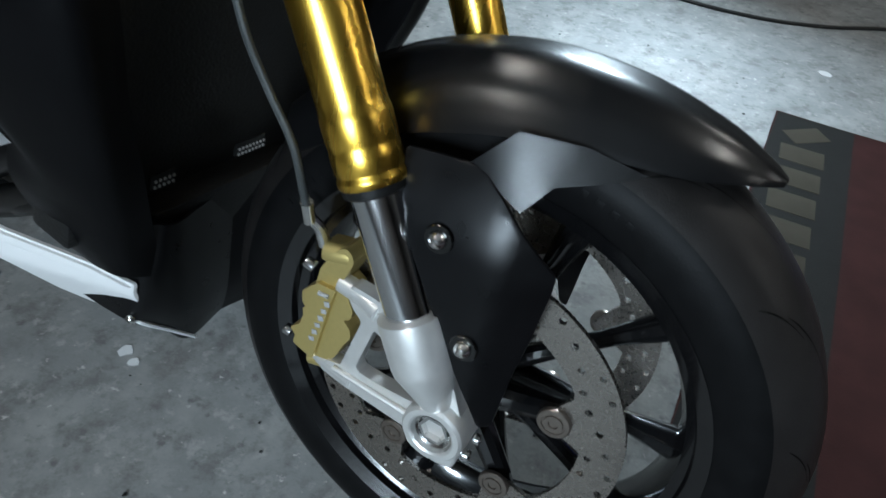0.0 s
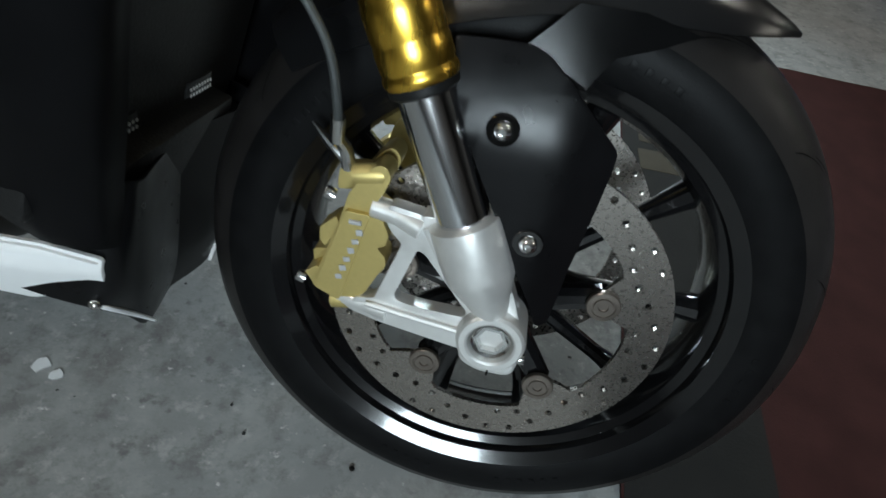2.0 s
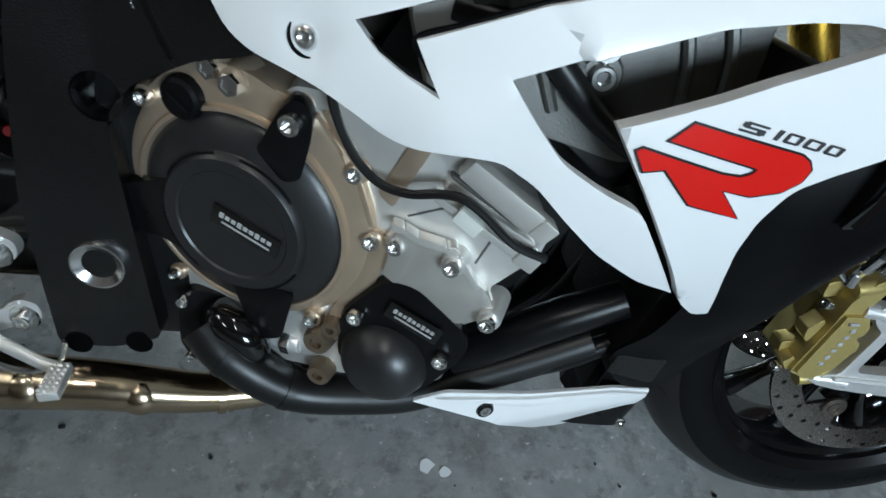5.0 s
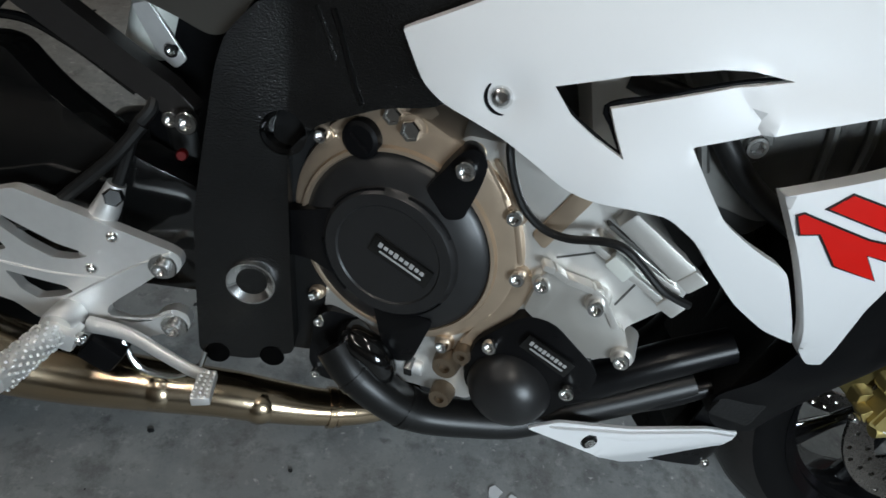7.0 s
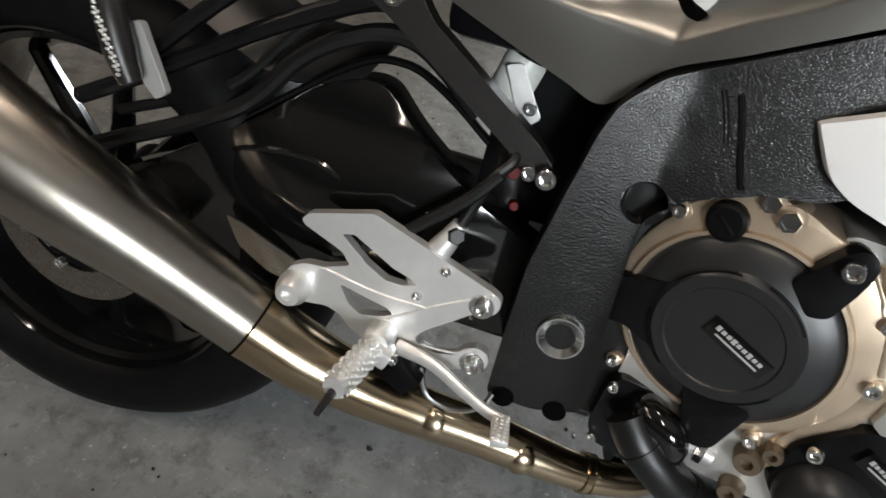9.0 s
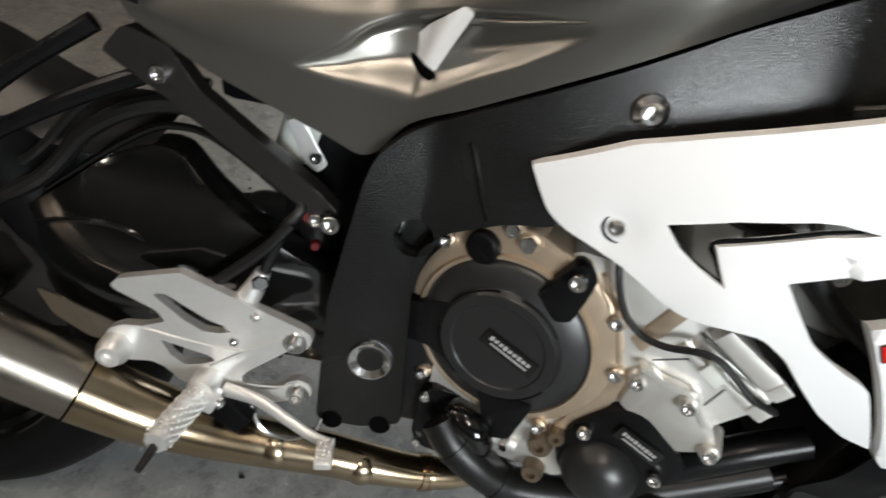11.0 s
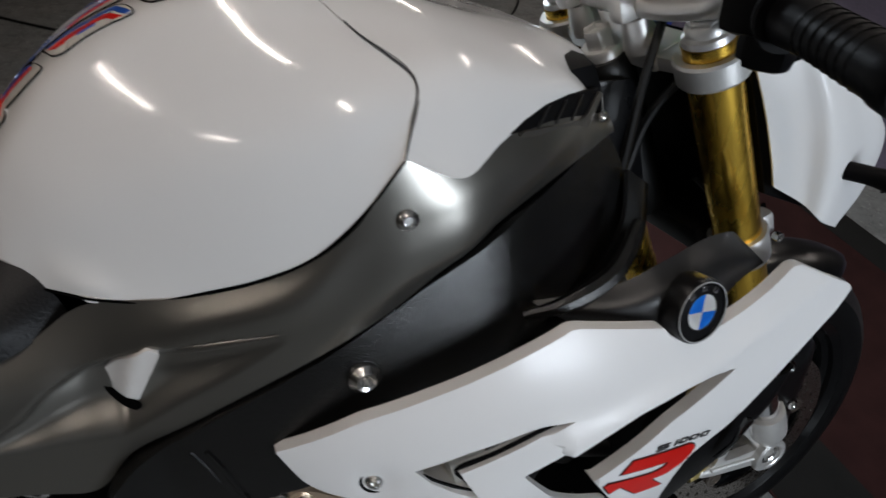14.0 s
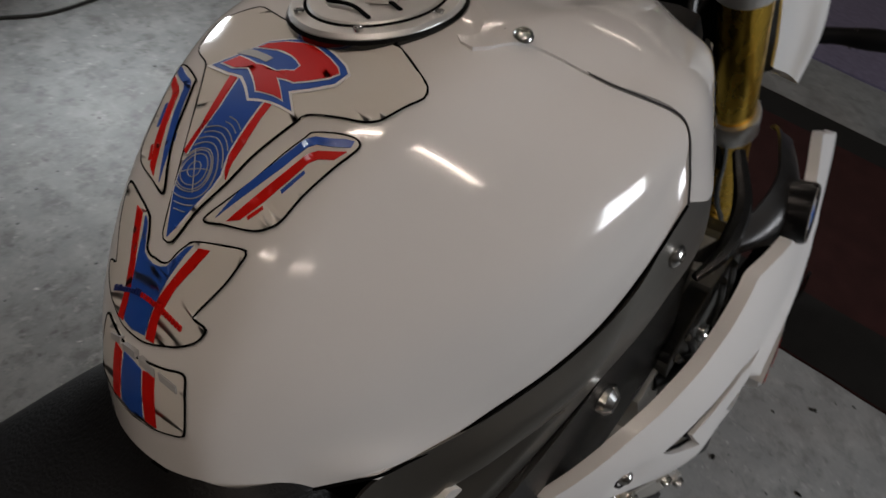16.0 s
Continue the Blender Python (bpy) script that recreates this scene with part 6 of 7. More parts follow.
    eng_plate("guard_base", [(-0.629, 0.466), (-0.606, 0.468), (-0.561, 0.434), (-0.563, 0.412), (-0.59, 0.36), (-0.64, 0.35), (-0.664, 0.37), (-0.662, 0.42)], 0.010, 0.03, "black", pulse, r=0.012, bevel=0.004)
    logo_plate(-0.600, 0.437, 0.046, 0.017, 20, 0.0135, 9)
    screw(pulse, eng(-0.645, 0.425, 0.011), 0.0065, EN, 0.007)
    screw(pulse, eng(-0.576, 0.406, 0.011), 0.0065, EN, 0.007)
    # water pump, hoses and lower castings
    wp = part("water_pump", plate(fillet([(-0.8076, 0.3807), (-0.7955, 0.3935), (-0.7649, 0.3893), (-0.7402, 0.373), (-0.7173, 0.3704), (-0.7077, 0.3193), (-0.7251, 0.2832), (-0.7635, 0.2999), (-0.7997, 0.3084), (-0.8105, 0.3293)], 0.008), -0.136, 0.06, (), 0.004), "black", e)
    part("pump_neck", tube([(-0.768, -0.136, 0.372), (-0.764, -0.152, 0.374), (-0.748, -0.163, 0.372), (-0.738, -0.165, 0.358), (-0.736, -0.160, 0.338)], [0.016, 0.017, 0.016, 0.014, 0.012], 16, 24), "gloss", wp)
    part("coolant_hose", tube([(-0.782, -0.150, 0.366), (-0.765, -0.160, 0.348), (-0.7401, -0.165, 0.3291), (-0.715, -0.165, 0.312), (-0.690, -0.163, 0.3015), (-0.6463, -0.16, 0.298), (-0.597, -0.158, 0.301), (-0.552, -0.155, 0.318), (-0.49, -0.152, 0.345), (-0.43, -0.15, 0.375)], [0.022, 0.022, 0.021, 0.020, 0.019, 0.018, 0.018, 0.018, 0.018], 18, 70), "hose", e)
    part("hose_clip", tube([(-0.712, -0.1648, 0.3105), (-0.705, -0.1642, 0.307)], 0.0222, 22, 4), "dark", e)
    part("hose_clip", tube([(-0.762, -0.1605, 0.3455), (-0.756, -0.162, 0.341)], 0.0235, 22, 4), "dark", e)
    for x, z in ((-0.8023, 0.3818), (-0.7652, 0.3801), (-0.72, 0.364), (-0.7209, 0.3437), (-0.8016, 0.3158)):
        screw(wp, (x, -0.137, z), 0.0052, (-0.1, -1, 0), 0.006)
    part("drain_fitting", spun([(0, 0.026), (0.0085, 0.026), (0.0095, 0.023), (0.0095, 0), (0, 0)], (-0.722, -0.148, 0.3555), (0.93, -0.35, 0), 20), "alloy", e)
    part("fitting_nut", spun([(0, 0.008), (0.0115, 0.008), (0.0125, 0.006), (0.0125, 0), (0, 0)], (-0.713, -0.1515, 0.3555), (0.93, -0.35, 0), 6), "steel", e)
    for x, z, r in ((-0.678, 0.380, 0.0125), (-0.666, 0.400, 0.0085), (-0.676, 0.340, 0.011)):
        part("casting_boss", spun([(0, 0.008), (r * 0.42, 0.008), (r * 0.45, 0.013), (r * 0.9, 0.013), (r, 0.010), (r * 1.25, -0.02), (0, -0.02)], eng(x, z), EN, 22), "dull_tan", e)
    part("heat_pipe", tube([(-0.56, -0.155, 0.350), (-0.531, -0.158, 0.367), (-0.477, -0.162, 0.404), (-0.418, -0.162, 0.434)], [0.018, 0.0185, 0.0185, 0.017], 16, 24), "black", e)
    part("heat_pipe", tube([(-0.56, -0.15, 0.312), (-0.518, -0.154, 0.330), (-0.457, -0.158, 0.355), (-0.415, -0.158, 0.379)], [0.010, 0.011, 0.011, 0.010], 14, 24), "black", e)
    part("bracket", plate(fillet([(-0.62, 0.345), (-0.575, 0.36), (-0.565, 0.335), (-0.6, 0.315)], 0.008), -0.17, 0.01, [circle(-0.59, 0.34, 0.007, 12)], 0.002), "alloy", e)
    for y in (-0.09, -0.03, 0.03, 0.09):
        part("header_pipe", tube([(-0.42, y, 0.52), (-0.385, y, 0.46), (-0.4, y, 0.37), (-0.44, y * 0.9, 0.30), (-0.52, y * 0.7, 0.255), (-0.64, y * 0.5, 0.245), (-0.76, y * 0.4 - 0.03, 0.25)], 0.019, 14, 44), "dark", e)
    # inside the slots: cylinder head and frame web in raw alloy
    part("cylinder_head", block((-0.52, -0.06, 0.645), (0.2, 0.26, 0.11), 0.012, (0, -18, 0)), "silver", e)
    part("head_web", plate(fillet([(-0.60, 0.70), (-0.50, 0.715), (-0.42, 0.70), (-0.42, 0.62), (-0.48, 0.56), (-0.56, 0.62)], 0.01), -0.195, 0.02, [circle(-0.545, 0.655, 0.012, 16)], 0.003), "dark", e)
    screw(e, (-0.505, -0.196, 0.655), 0.01, (0, -1, 0), 0.008)
    part("airbox", block((-0.58, 0, 0.80), (0.34, 0.24, 0.24), 0.03, (0, -14, 0)), "matt", e)
    return e


engine()

# ---- exhaust ----
ex = part("collector_pipe", tube([(-0.69, -0.07, 0.238), (-0.74, -0.098, 0.236), (-0.794, -0.112, 0.240), (-0.85, -0.121, 0.250), (-0.9, -0.125, 0.2575), (-0.97, -0.129, 0.262), (-1.04, -0.133, 0.270), (-1.107, -0.14, 0.290), (-1.168, -0.148, 0.3195)],
                                 [0.0165, 0.0185, 0.021, 0.0245, 0.0262, 0.0285, 0.0325, 0.0375, 0.041], 28, 70), "exhaust", bike, "heat-tinted stainless exhaust pipe")
part("pipe_flange", tube([(-0.782, -0.109, 0.2385), (-0.789, -0.111, 0.2395)], 0.0228, 28, 4), "exhaust", ex)
part("pipe_flange", tube([(-0.775, -0.107, 0.238), (-0.779, -0.108, 0.2382)], 0.0222, 28, 4), "exhaust", ex)
part("pipe_dimple", spun([(0, 0.005), (0.007, 0.0045), (0.013, 0.002), (0.018, -0.003), (0.02, -0.01), (0, -0.01)], (-0.856, -0.1425, 0.256), (0.1, -0.9, 0.3), 20), "exhaust", ex)
part("pipe_dimple", spun([(0, 0.004), (0.008, 0.0035), (0.014, 0.001), (0.019, -0.004), (0.021, -0.012), (0, -0.012)], (-0.958, -0.151, 0.271), (0, -0.9, 0.4), 20), "exhaust", ex)
muf = part("silencer", tube([(-1.160, -0.147, 0.3155), (-1.182, -0.150, 0.3275), (-1.276, -0.166, 0.382), (-1.362, -0.185, 0.434), (-1.48, -0.205, 0.505)], [0.040, 0.0425, 0.0495, 0.0550, 0.0575], 36, 40), "muffler", bike, "brushed stainless silencer")
part("silencer_band", tube([(-1.1675, -0.1478, 0.3193), (-1.1695, -0.1482, 0.3204)], 0.0422, 36, 4), "groove", muf)
part("silencer_tongue", plate(fillet([(-1.215, 0.425), (-1.195, 0.420), (-1.10, 0.385), (-1.085, 0.372), (-1.10, 0.366), (-1.165, 0.375), (-1.20, 0.395)], 0.004), -0.132, 0.003, (), 0.001), "muffler", muf)

# ---- swingarm and rear wheel ----
sw = part("swingarm", plate(fillet([(-0.90, 0.35), (-0.90, 0.46), (-0.975, 0.50), (-1.055, 0.552), (-1.09, 0.580), (-1.12, 0.580), (-1.158, 0.562), (-1.19, 0.534), (-1.256, 0.483), (-1.34, 0.425), (-1.46, 0.36), (-1.48, 0.31), (-1.42, 0.28), (-1.25, 0.33), (-1.05, 0.35)], 0.02),
                              lambda x, z: -0.075 - 0.035 * max(0, 1 - ((x + 1.1) / 0.2) ** 2) * max(0, 1 - ((z - 0.47) / 0.11) ** 2), 0.04, (), 0.012, step=0.03), "gloss", bike, "gloss black aluminium swingarm")
part("swingarm_groove", tube([(-1.26, -0.088, 0.467), (-1.2, -0.098, 0.490), (-1.14, -0.104, 0.498), (-1.096, -0.104, 0.478), (-1.07, -0.1, 0.45)], [0.001, 0.004, 0.004, 0.004, 0.001], 8, 30), "gloss", sw)
part("swingarm_beam", plate(fillet([(-0.90, 0.36), (-0.90, 0.45), (-1.0, 0.455), (-1.2, 0.41), (-1.46, 0.36), (-1.48, 0.31), (-1.42, 0.28), (-1.2, 0.33), (-1.05, 0.345)], 0.02), 0.115, 0.04, (), 0.012, step=0.04), "gloss", bike, "gloss black straight swingarm beam")
part("swingarm_bridge", block((-1.0, 0, 0.44), (0.12, 0.15, 0.1), 0.02), "gloss", bike)
RHUB = V(-1.44, 0, 0.318)
rt = part("rear_tyre", spun([(0.216, -0.075), (0.226, -0.088), (0.242, -0.094), (0.262, -0.095), (0.282, -0.087), (0.298, -0.07), (0.31, -0.045), (0.317, -0.02), (0.318, 0), (0.317, 0.02), (0.31, 0.045), (0.298, 0.07), (0.282, 0.087), (0.262, 0.095),
                            (0.242, 0.094), (0.226, 0.088), (0.216, 0.075)], RHUB, seg=112), "rubber", bike, "wide black rear tyre")
rr = part("rear_rim", spun([(0.217, -0.078), (0.223, -0.082), (0.221, -0.072), (0.205, -0.06), (0.195, -0.03), (0.195, 0.03), (0.205, 0.06), (0.221, 0.072), (0.223, 0.082), (0.217, 0.078), (0.207, 0.05), (0.207, -0.05), (0.217, -0.078)], RHUB, seg=96), "gloss", bike, "gloss black rear rim")
part("rear_hub", spun([(0.02, -0.09), (0.045, -0.085), (0.05, -0.05), (0.04, 0.05), (0.045, 0.085), (0.02, 0.09)], RHUB, seg=28), "dark", rr)
for k in range(10):
    a = radians(10 + 36 * k)
    part("spoke", tube([RHUB + V(math.cos(a) * 0.04, 0, math.sin(a) * 0.04), RHUB + V(math.cos(a + 0.08) * 0.2, 0, math.sin(a + 0.08) * 0.2)], [0.016, 0.011], 10), "gloss", rr)
part("rear_disc", plate(circle(-1.44, 0.318, 0.11, 60), -0.082, 0.005, [circle(-1.44, 0.318, 0.07, 40)], 0.0005), "disc", rr)
for k in range(6):
    a = radians(20 + 60 * k)
    screw(rr, RHUB + V(math.cos(a) * 0.058, -0.09, math.sin(a) * 0.058), 0.007, (0, -1, 0), 0.008)
part("rear_caliper", block(RHUB + V(0.11, -0.085, 0.06), (0.07, 0.05, 0.05), 0.01, (0, 30, 0)), "dark", bike)
part("hugger", skin([[(-1.12, -0.075, 0.575), (-1.2, -0.08, 0.56), (-1.3, -0.08, 0.6), (-1.4, -0.08, 0.63)], [(-1.10, -0.04, 0.61), (-1.2, -0.045, 0.60), (-1.3, -0.045, 0.64), (-1.4, -0.045, 0.66)], [(-1.10, 0.0, 0.615), (-1.2, 0, 0.61), (-1.3, 0, 0.65), (-1.4, 0, 0.67)]], 20, 14, 0.003), "bracket", bike)
part("hugger_edge", tube([(-1.263, -0.08, 0.479), (-1.134, -0.075, 0.585), (-1.08, -0.073, 0.604), (-1.034, -0.073, 0.588), (-0.984, -0.073, 0.555)], 0.004, 8, 40), "gloss", bike)


# ---- rear set: plate, peg, pedal ----
def rearset():
    pl = part("rearset_plate", plate(fillet([(-1.1306, 0.4539), (-1.1243, 0.4619), (-1.0616, 0.4824), (-0.9824, 0.4561), (-0.9369, 0.4411), (-0.9283, 0.4361), (-0.9265, 0.4277), (-0.9301, 0.4187), (-0.9385, 0.4137), (-0.9495, 0.4124), (-0.9662, 0.3972), (-0.9863, 0.3796), (-0.9963, 0.369),
                                             (-0.9979, 0.3615), (-0.9914, 0.3565), (-0.9771, 0.3532), (-0.9564, 0.3592), (-0.9487, 0.3703), (-0.937, 0.3762), (-0.9246, 0.3724), (-0.9213, 0.3622), (-0.9247, 0.3518), (-0.9332, 0.3441), (-0.9456, 0.3458), (-0.9618, 0.3386), (-0.9796, 0.3371), (-1.0039, 0.3375),
                                             (-1.0219, 0.3359), (-1.0399, 0.3329), (-1.0486, 0.3424), (-1.0628, 0.3474), (-1.0802, 0.362), (-1.0942, 0.366), (-1.1104, 0.363), (-1.1252, 0.3611), (-1.1391, 0.3687), (-1.1428, 0.3825), (-1.1364, 0.3986), (-1.122, 0.4069), (-1.1015, 0.4095), (-1.0765, 0.4203), (-1.0861, 0.4325), (-1.1275, 0.449)], 0.004), -0.143, 0.011,
                                     [fillet([(-1.0893, 0.4514), (-1.077, 0.4547), (-1.0335, 0.4324), (-1.014, 0.4272), (-1.0077, 0.4232), (-1.0221, 0.4176), (-1.0396, 0.4172), (-1.0608, 0.4281)], 0.003), fillet([(-1.0831, 0.3964), (-1.0449, 0.3891), (-1.0323, 0.3871), (-1.025, 0.3815), (-1.0386, 0.3742), (-1.0583, 0.369), (-1.0718, 0.3774)], 0.003)], 0.0022),
              "alloy", bike, "silver machined rearset plate with cut-outs")
    for pts in ([(-1.030, 0.374), (-0.985, 0.408), (-0.936, 0.4385)], [(-1.105, 0.4085), (-1.045, 0.4005), (-0.995, 0.4015)], [(-0.992, 0.358), (-0.958, 0.362), (-0.938, 0.373)]):
        part("edge_ridge", tube([(x, -0.1432, z) for x, z in pts], 0.0016, 8, 24), "alloy", pl)
    for x, z in ((-0.944, 0.423), (-0.937, 0.356)):
        part("washer", spun([(0, 0.002), (0.012, 0.002), (0.013, 0), (0, 0)], (x, -0.143, z), (0, -1, 0), 22), "steel", pl)
        screw(pl, (x, -0.145, z), 0.0075, (0, -1, 0), 0.007)
    for x, z in ((-0.985, 0.447), (-1.006, 0.411)):
        screw(pl, (x, -0.143, z), 0.0055, (0, -1, 0), 0.004, "star")
    part("heel_bolt", spun([(0, 0.016), (0.006, 0.016), (0.0065, 0.022), (0.012, 0.021), (0.0165, 0.012), (0.0175, 0.003), (0.0175, 0.0), (0, 0)], (-1.128, -0.143, 0.378), (0, -1, 0), 28), "alloy", pl)
    hub = V(-1.031, -0.152, 0.357)
    part("peg_mount", joined(spun([(0, 0.018), (0.014, 0.018), (0.016, 0.014), (0.016, -0.01), (0, -0.01)], hub, (0, -1, 0.1), 22), block(hub + V(0.006, -0.016, -0.004), (0.026, 0.022, 0.02), 0.004, (0, 20, 0))), "alloy", pl)
    screw(pl, hub + V(0.02, -0.02, -0.004), 0.006, (1, -0.3, 0), 0.005)
    a, b = V(-1.032, -0.168, 0.357), V(-1.042, -0.245, 0.362)
    peg = part("footpeg", tube([a, a * 0.9 + b * 0.1, a * 0.12 + b * 0.88, b], [0.009, 0.0125, 0.0125, 0.0105], 18, 20), "alloy", pl, "knurled alloy footpeg")
    d = (b - a)
    q = d.normalized().to_track_quat("Z", "Y").to_matrix()
    for i in range(11):
        for k in range(12):
            w = 2 * math.pi * (k + 0.5 * (i % 2)) / 12
            p = a + d * (0.12 + 0.78 * i / 10) + q @ V(math.cos(w) * 0.0128, math.sin(w) * 0.0128, 0)
            part("knurl", block(p, (0.003, 0.003, 0.003), 0.0008, segments=1), "alloy", peg)
    part("peg_feeler", tube([b + V(0.0, 0.005, -0.004), b + V(-0.003, -0.026, -0.008)], [0.0045, 0.004, 0.003], 10), "bracket", pl)
    part("pedal_arm", tube([(-1.012, -0.150, 0.352), (-0.975, -0.157, 0.352), (-0.940, -0.168, 0.343), (-0.912, -0.177, 0.336), (-0.894, -0.182, 0.335)], [0.008, 0.0072, 0.0064, 0.006, 0.006], 12, 30, flat=0.8), "alloy", pl, "alloy brake pedal")
    tip = part("pedal_tip", block((-0.893, -0.197, 0.3355), (0.017, 0.036, 0.009), 0.002, (0, -6, 6)), "alloy", pl)
    for i in range(3):
        for k in range(7):
            part("pedal_tooth", block((-0.8985 + 0.0052 * i, -0.2125 + 0.005 * k, 0.3408), (0.003, 0.003, 0.0026), 0.0007, segments=1), "alloy", tip)
    part("toe_bumper", block((-1.0, -0.15, 0.325), (0.035, 0.03, 0.03), 0.006, (0, 35, 0)), "matt", pl)
    part("return_spring", tube([(-0.985, -0.146, 0.333), (-0.97, -0.15, 0.305), (-0.94, -0.15, 0.298), (-0.915, -0.148, 0.312), (-0.908, -0.145, 0.332)], 0.003, 8, 30), "steel", pl)
    # rear brake cylinder with its hose
    mc = part("brake_cylinder", tube([(-1.012, -0.128, 0.405), (-1.006, -0.128, 0.44), (-0.993, -0.126, 0.47), (-0.985, -0.124, 0.49)], [0.012, 0.013, 0.0125, 0.008], 16, 20), "alloy", bike, "alloy rear brake cylinder")
    part("banjo_bolt", spun([(0, 0.014), (0.007, 0.014), (0.009, 0.01), (0.009, 0), (0, 0)], (-0.988, -0.124, 0.478), (0.3, -0.9, 0.3), 6), "dark", mc)
    part("cylinder_hose", tube([(-0.984, -0.124, 0.49), (-0.978, -0.12, 0.51), (-0.968, -0.118, 0.54), (-0.955, -0.11, 0.562), (-0.975, -0.09, 0.58), (-1.03, -0.085, 0.62)], 0.0055, 10, 44), "hose", mc)
    part("swingarm_hose", tube([(-1.10, -0.125, 0.42), (-1.055, -0.128, 0.447), (-1.02, -0.128, 0.48), (-0.985, -0.124, 0.515), (-0.962, -0.118, 0.545)], 0.006, 10, 36), "hose", mc)
    return pl


rearset()

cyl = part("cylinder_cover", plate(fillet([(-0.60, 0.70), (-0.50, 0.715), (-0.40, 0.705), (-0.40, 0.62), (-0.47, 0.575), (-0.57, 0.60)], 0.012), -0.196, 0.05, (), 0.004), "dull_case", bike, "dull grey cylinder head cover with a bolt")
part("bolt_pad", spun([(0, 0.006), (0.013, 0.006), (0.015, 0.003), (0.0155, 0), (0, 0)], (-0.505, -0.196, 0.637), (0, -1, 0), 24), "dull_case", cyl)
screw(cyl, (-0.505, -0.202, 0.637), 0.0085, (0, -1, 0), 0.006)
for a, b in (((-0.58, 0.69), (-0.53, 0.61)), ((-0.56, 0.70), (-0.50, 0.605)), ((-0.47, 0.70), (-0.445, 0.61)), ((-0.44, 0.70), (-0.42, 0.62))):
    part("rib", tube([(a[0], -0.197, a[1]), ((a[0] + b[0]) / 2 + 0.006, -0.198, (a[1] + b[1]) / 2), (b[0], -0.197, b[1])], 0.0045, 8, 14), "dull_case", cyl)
part("coolant_hose", tube([(-0.60, -0.185, 0.665), (-0.55, -0.205, 0.655), (-0.50, -0.208, 0.61), (-0.44, -0.2, 0.575)], 0.009, 12, 30), "hose", cyl)

# ---- subframe, hoses and tail, dark and half hidden ----
sub = part("subframe", plate(fillet([(-1.12, 0.70), (-1.081, 0.690), (-1.052, 0.654), (-0.94, 0.58), (-0.92, 0.562), (-0.928, 0.542), (-0.957, 0.562), (-1.081, 0.642), (-1.14, 0.675)], 0.006), -0.112, 0.022, (), 0.003), "bracket", bike, "dark painted rear subframe beam")
screw(sub, (-0.924, -0.119, 0.555), 0.0095, (0, -1, 0), 0.009)
screw(sub, (-0.94, -0.112, 0.552), 0.007, (0, -1, 0), 0.006)
screw(sub, (-1.088, -0.113, 0.664), 0.008, (0, -1, 0), 0.006)
for pts in ([(-1.092, -0.1, 0.665), (-1.18, -0.115, 0.62), (-1.30, -0.14, 0.545), (-1.36, -0.15, 0.51)], [(-1.15, -0.1, 0.695), (-1.22, -0.12, 0.64), (-1.30, -0.145, 0.56)]):
    part("peg_hanger", tube(pts, [0.009, 0.008, 0.008], 10, 20), "black", sub)
peg = part("passenger_peg", tube([(-1.300, -0.185, 0.628), (-1.291, -0.19, 0.603), (-1.281, -0.192, 0.575), (-1.272, -0.193, 0.556)], [0.013, 0.0135, 0.0135, 0.010], 16, 24), "bracket", sub, "folded passenger footpeg with a studded tread")
for i in range(8):
    for k in (-1, 0, 1):
        part("peg_stud", block((-1.295 + 0.0028 * i, -0.2045, 0.611 - 0.0062 * i + 0.004 * k), (0.004, 0.003, 0.0026), 0.0008, segments=1), "alloy", peg)
part("peg_plate", plate(fillet([(-1.287, 0.600), (-1.276, 0.602), (-1.252, 0.548), (-1.262, 0.540), (-1.274, 0.552)], 0.003), -0.176, 0.008, (), 0.0015), "alloy", sub)
for pts, r in (([(-1.40, -0.09, 0.43), (-1.237, -0.09, 0.518), (-1.17, -0.09, 0.589), (-1.118, -0.088, 0.622), (-1.077, -0.086, 0.630), (-1.044, -0.084, 0.616), (-1.0, -0.08, 0.58)], 0.009),
               ([(-1.38, -0.07, 0.47), (-1.25, -0.075, 0.535), (-1.18, -0.075, 0.61), (-1.12, -0.07, 0.645), (-1.06, -0.07, 0.65)], 0.006)):
    part("cable_loom", tube(pts, r, 10, 44), "hose", bike)
part("reservoir", spun([(0, 0.05), (0.021, 0.05), (0.022, 0.045), (0.022, 0.0), (0.018, -0.006), (0, -0.006)], (-0.985, -0.03, 0.585), (0.25, 0, 1), 24), "clear", bike, "milky brake fluid reservoir")
part("reservoir_cap", spun([(0, 0.066), (0.02, 0.066), (0.0235, 0.062), (0.0235, 0.05), (0, 0.05)], (-0.985, -0.03, 0.585), (0.25, 0, 1), 24), "matt", bike)
part("reservoir_stay", plate(fillet([(-0.99, 0.625), (-0.975, 0.63), (-0.945, 0.585), (-0.955, 0.575), (-0.97, 0.585)], 0.004), -0.056, 0.003, (), 0.001), "alloy", bike)
screw(sub, (-0.957, -0.057, 0.592), 0.006, (0, -1, 0), 0.005)
part("shock", spun([(0, -0.06), (0.02, -0.06), (0.024, -0.05), (0.024, 0.07), (0.018, 0.08), (0, 0.08)], (-0.955, -0.02, 0.49), (-0.2, 0, 1), 20), "dark", bike)
part("inner_panel", block((-0.93, -0.035, 0.575), (0.12, 0.008, 0.2), 0.003), "matt", bike)
part("shock_adjuster", spun([(0, 0.006), (0.006, 0.006), (0.007, 0.004), (0.007, -0.008), (0, -0.008)], (-0.955, -0.075, 0.535), (0.2, -1, 0.2), 18), "amber", bike, "red anodised adjuster")
part("shock_adjuster", spun([(0, 0.004), (0.004, 0.004), (0.005, 0.002), (0.005, -0.008), (0, -0.008)], (-0.945, -0.08, 0.504), (0.2, -1, 0.2), 18), "amber", bike)
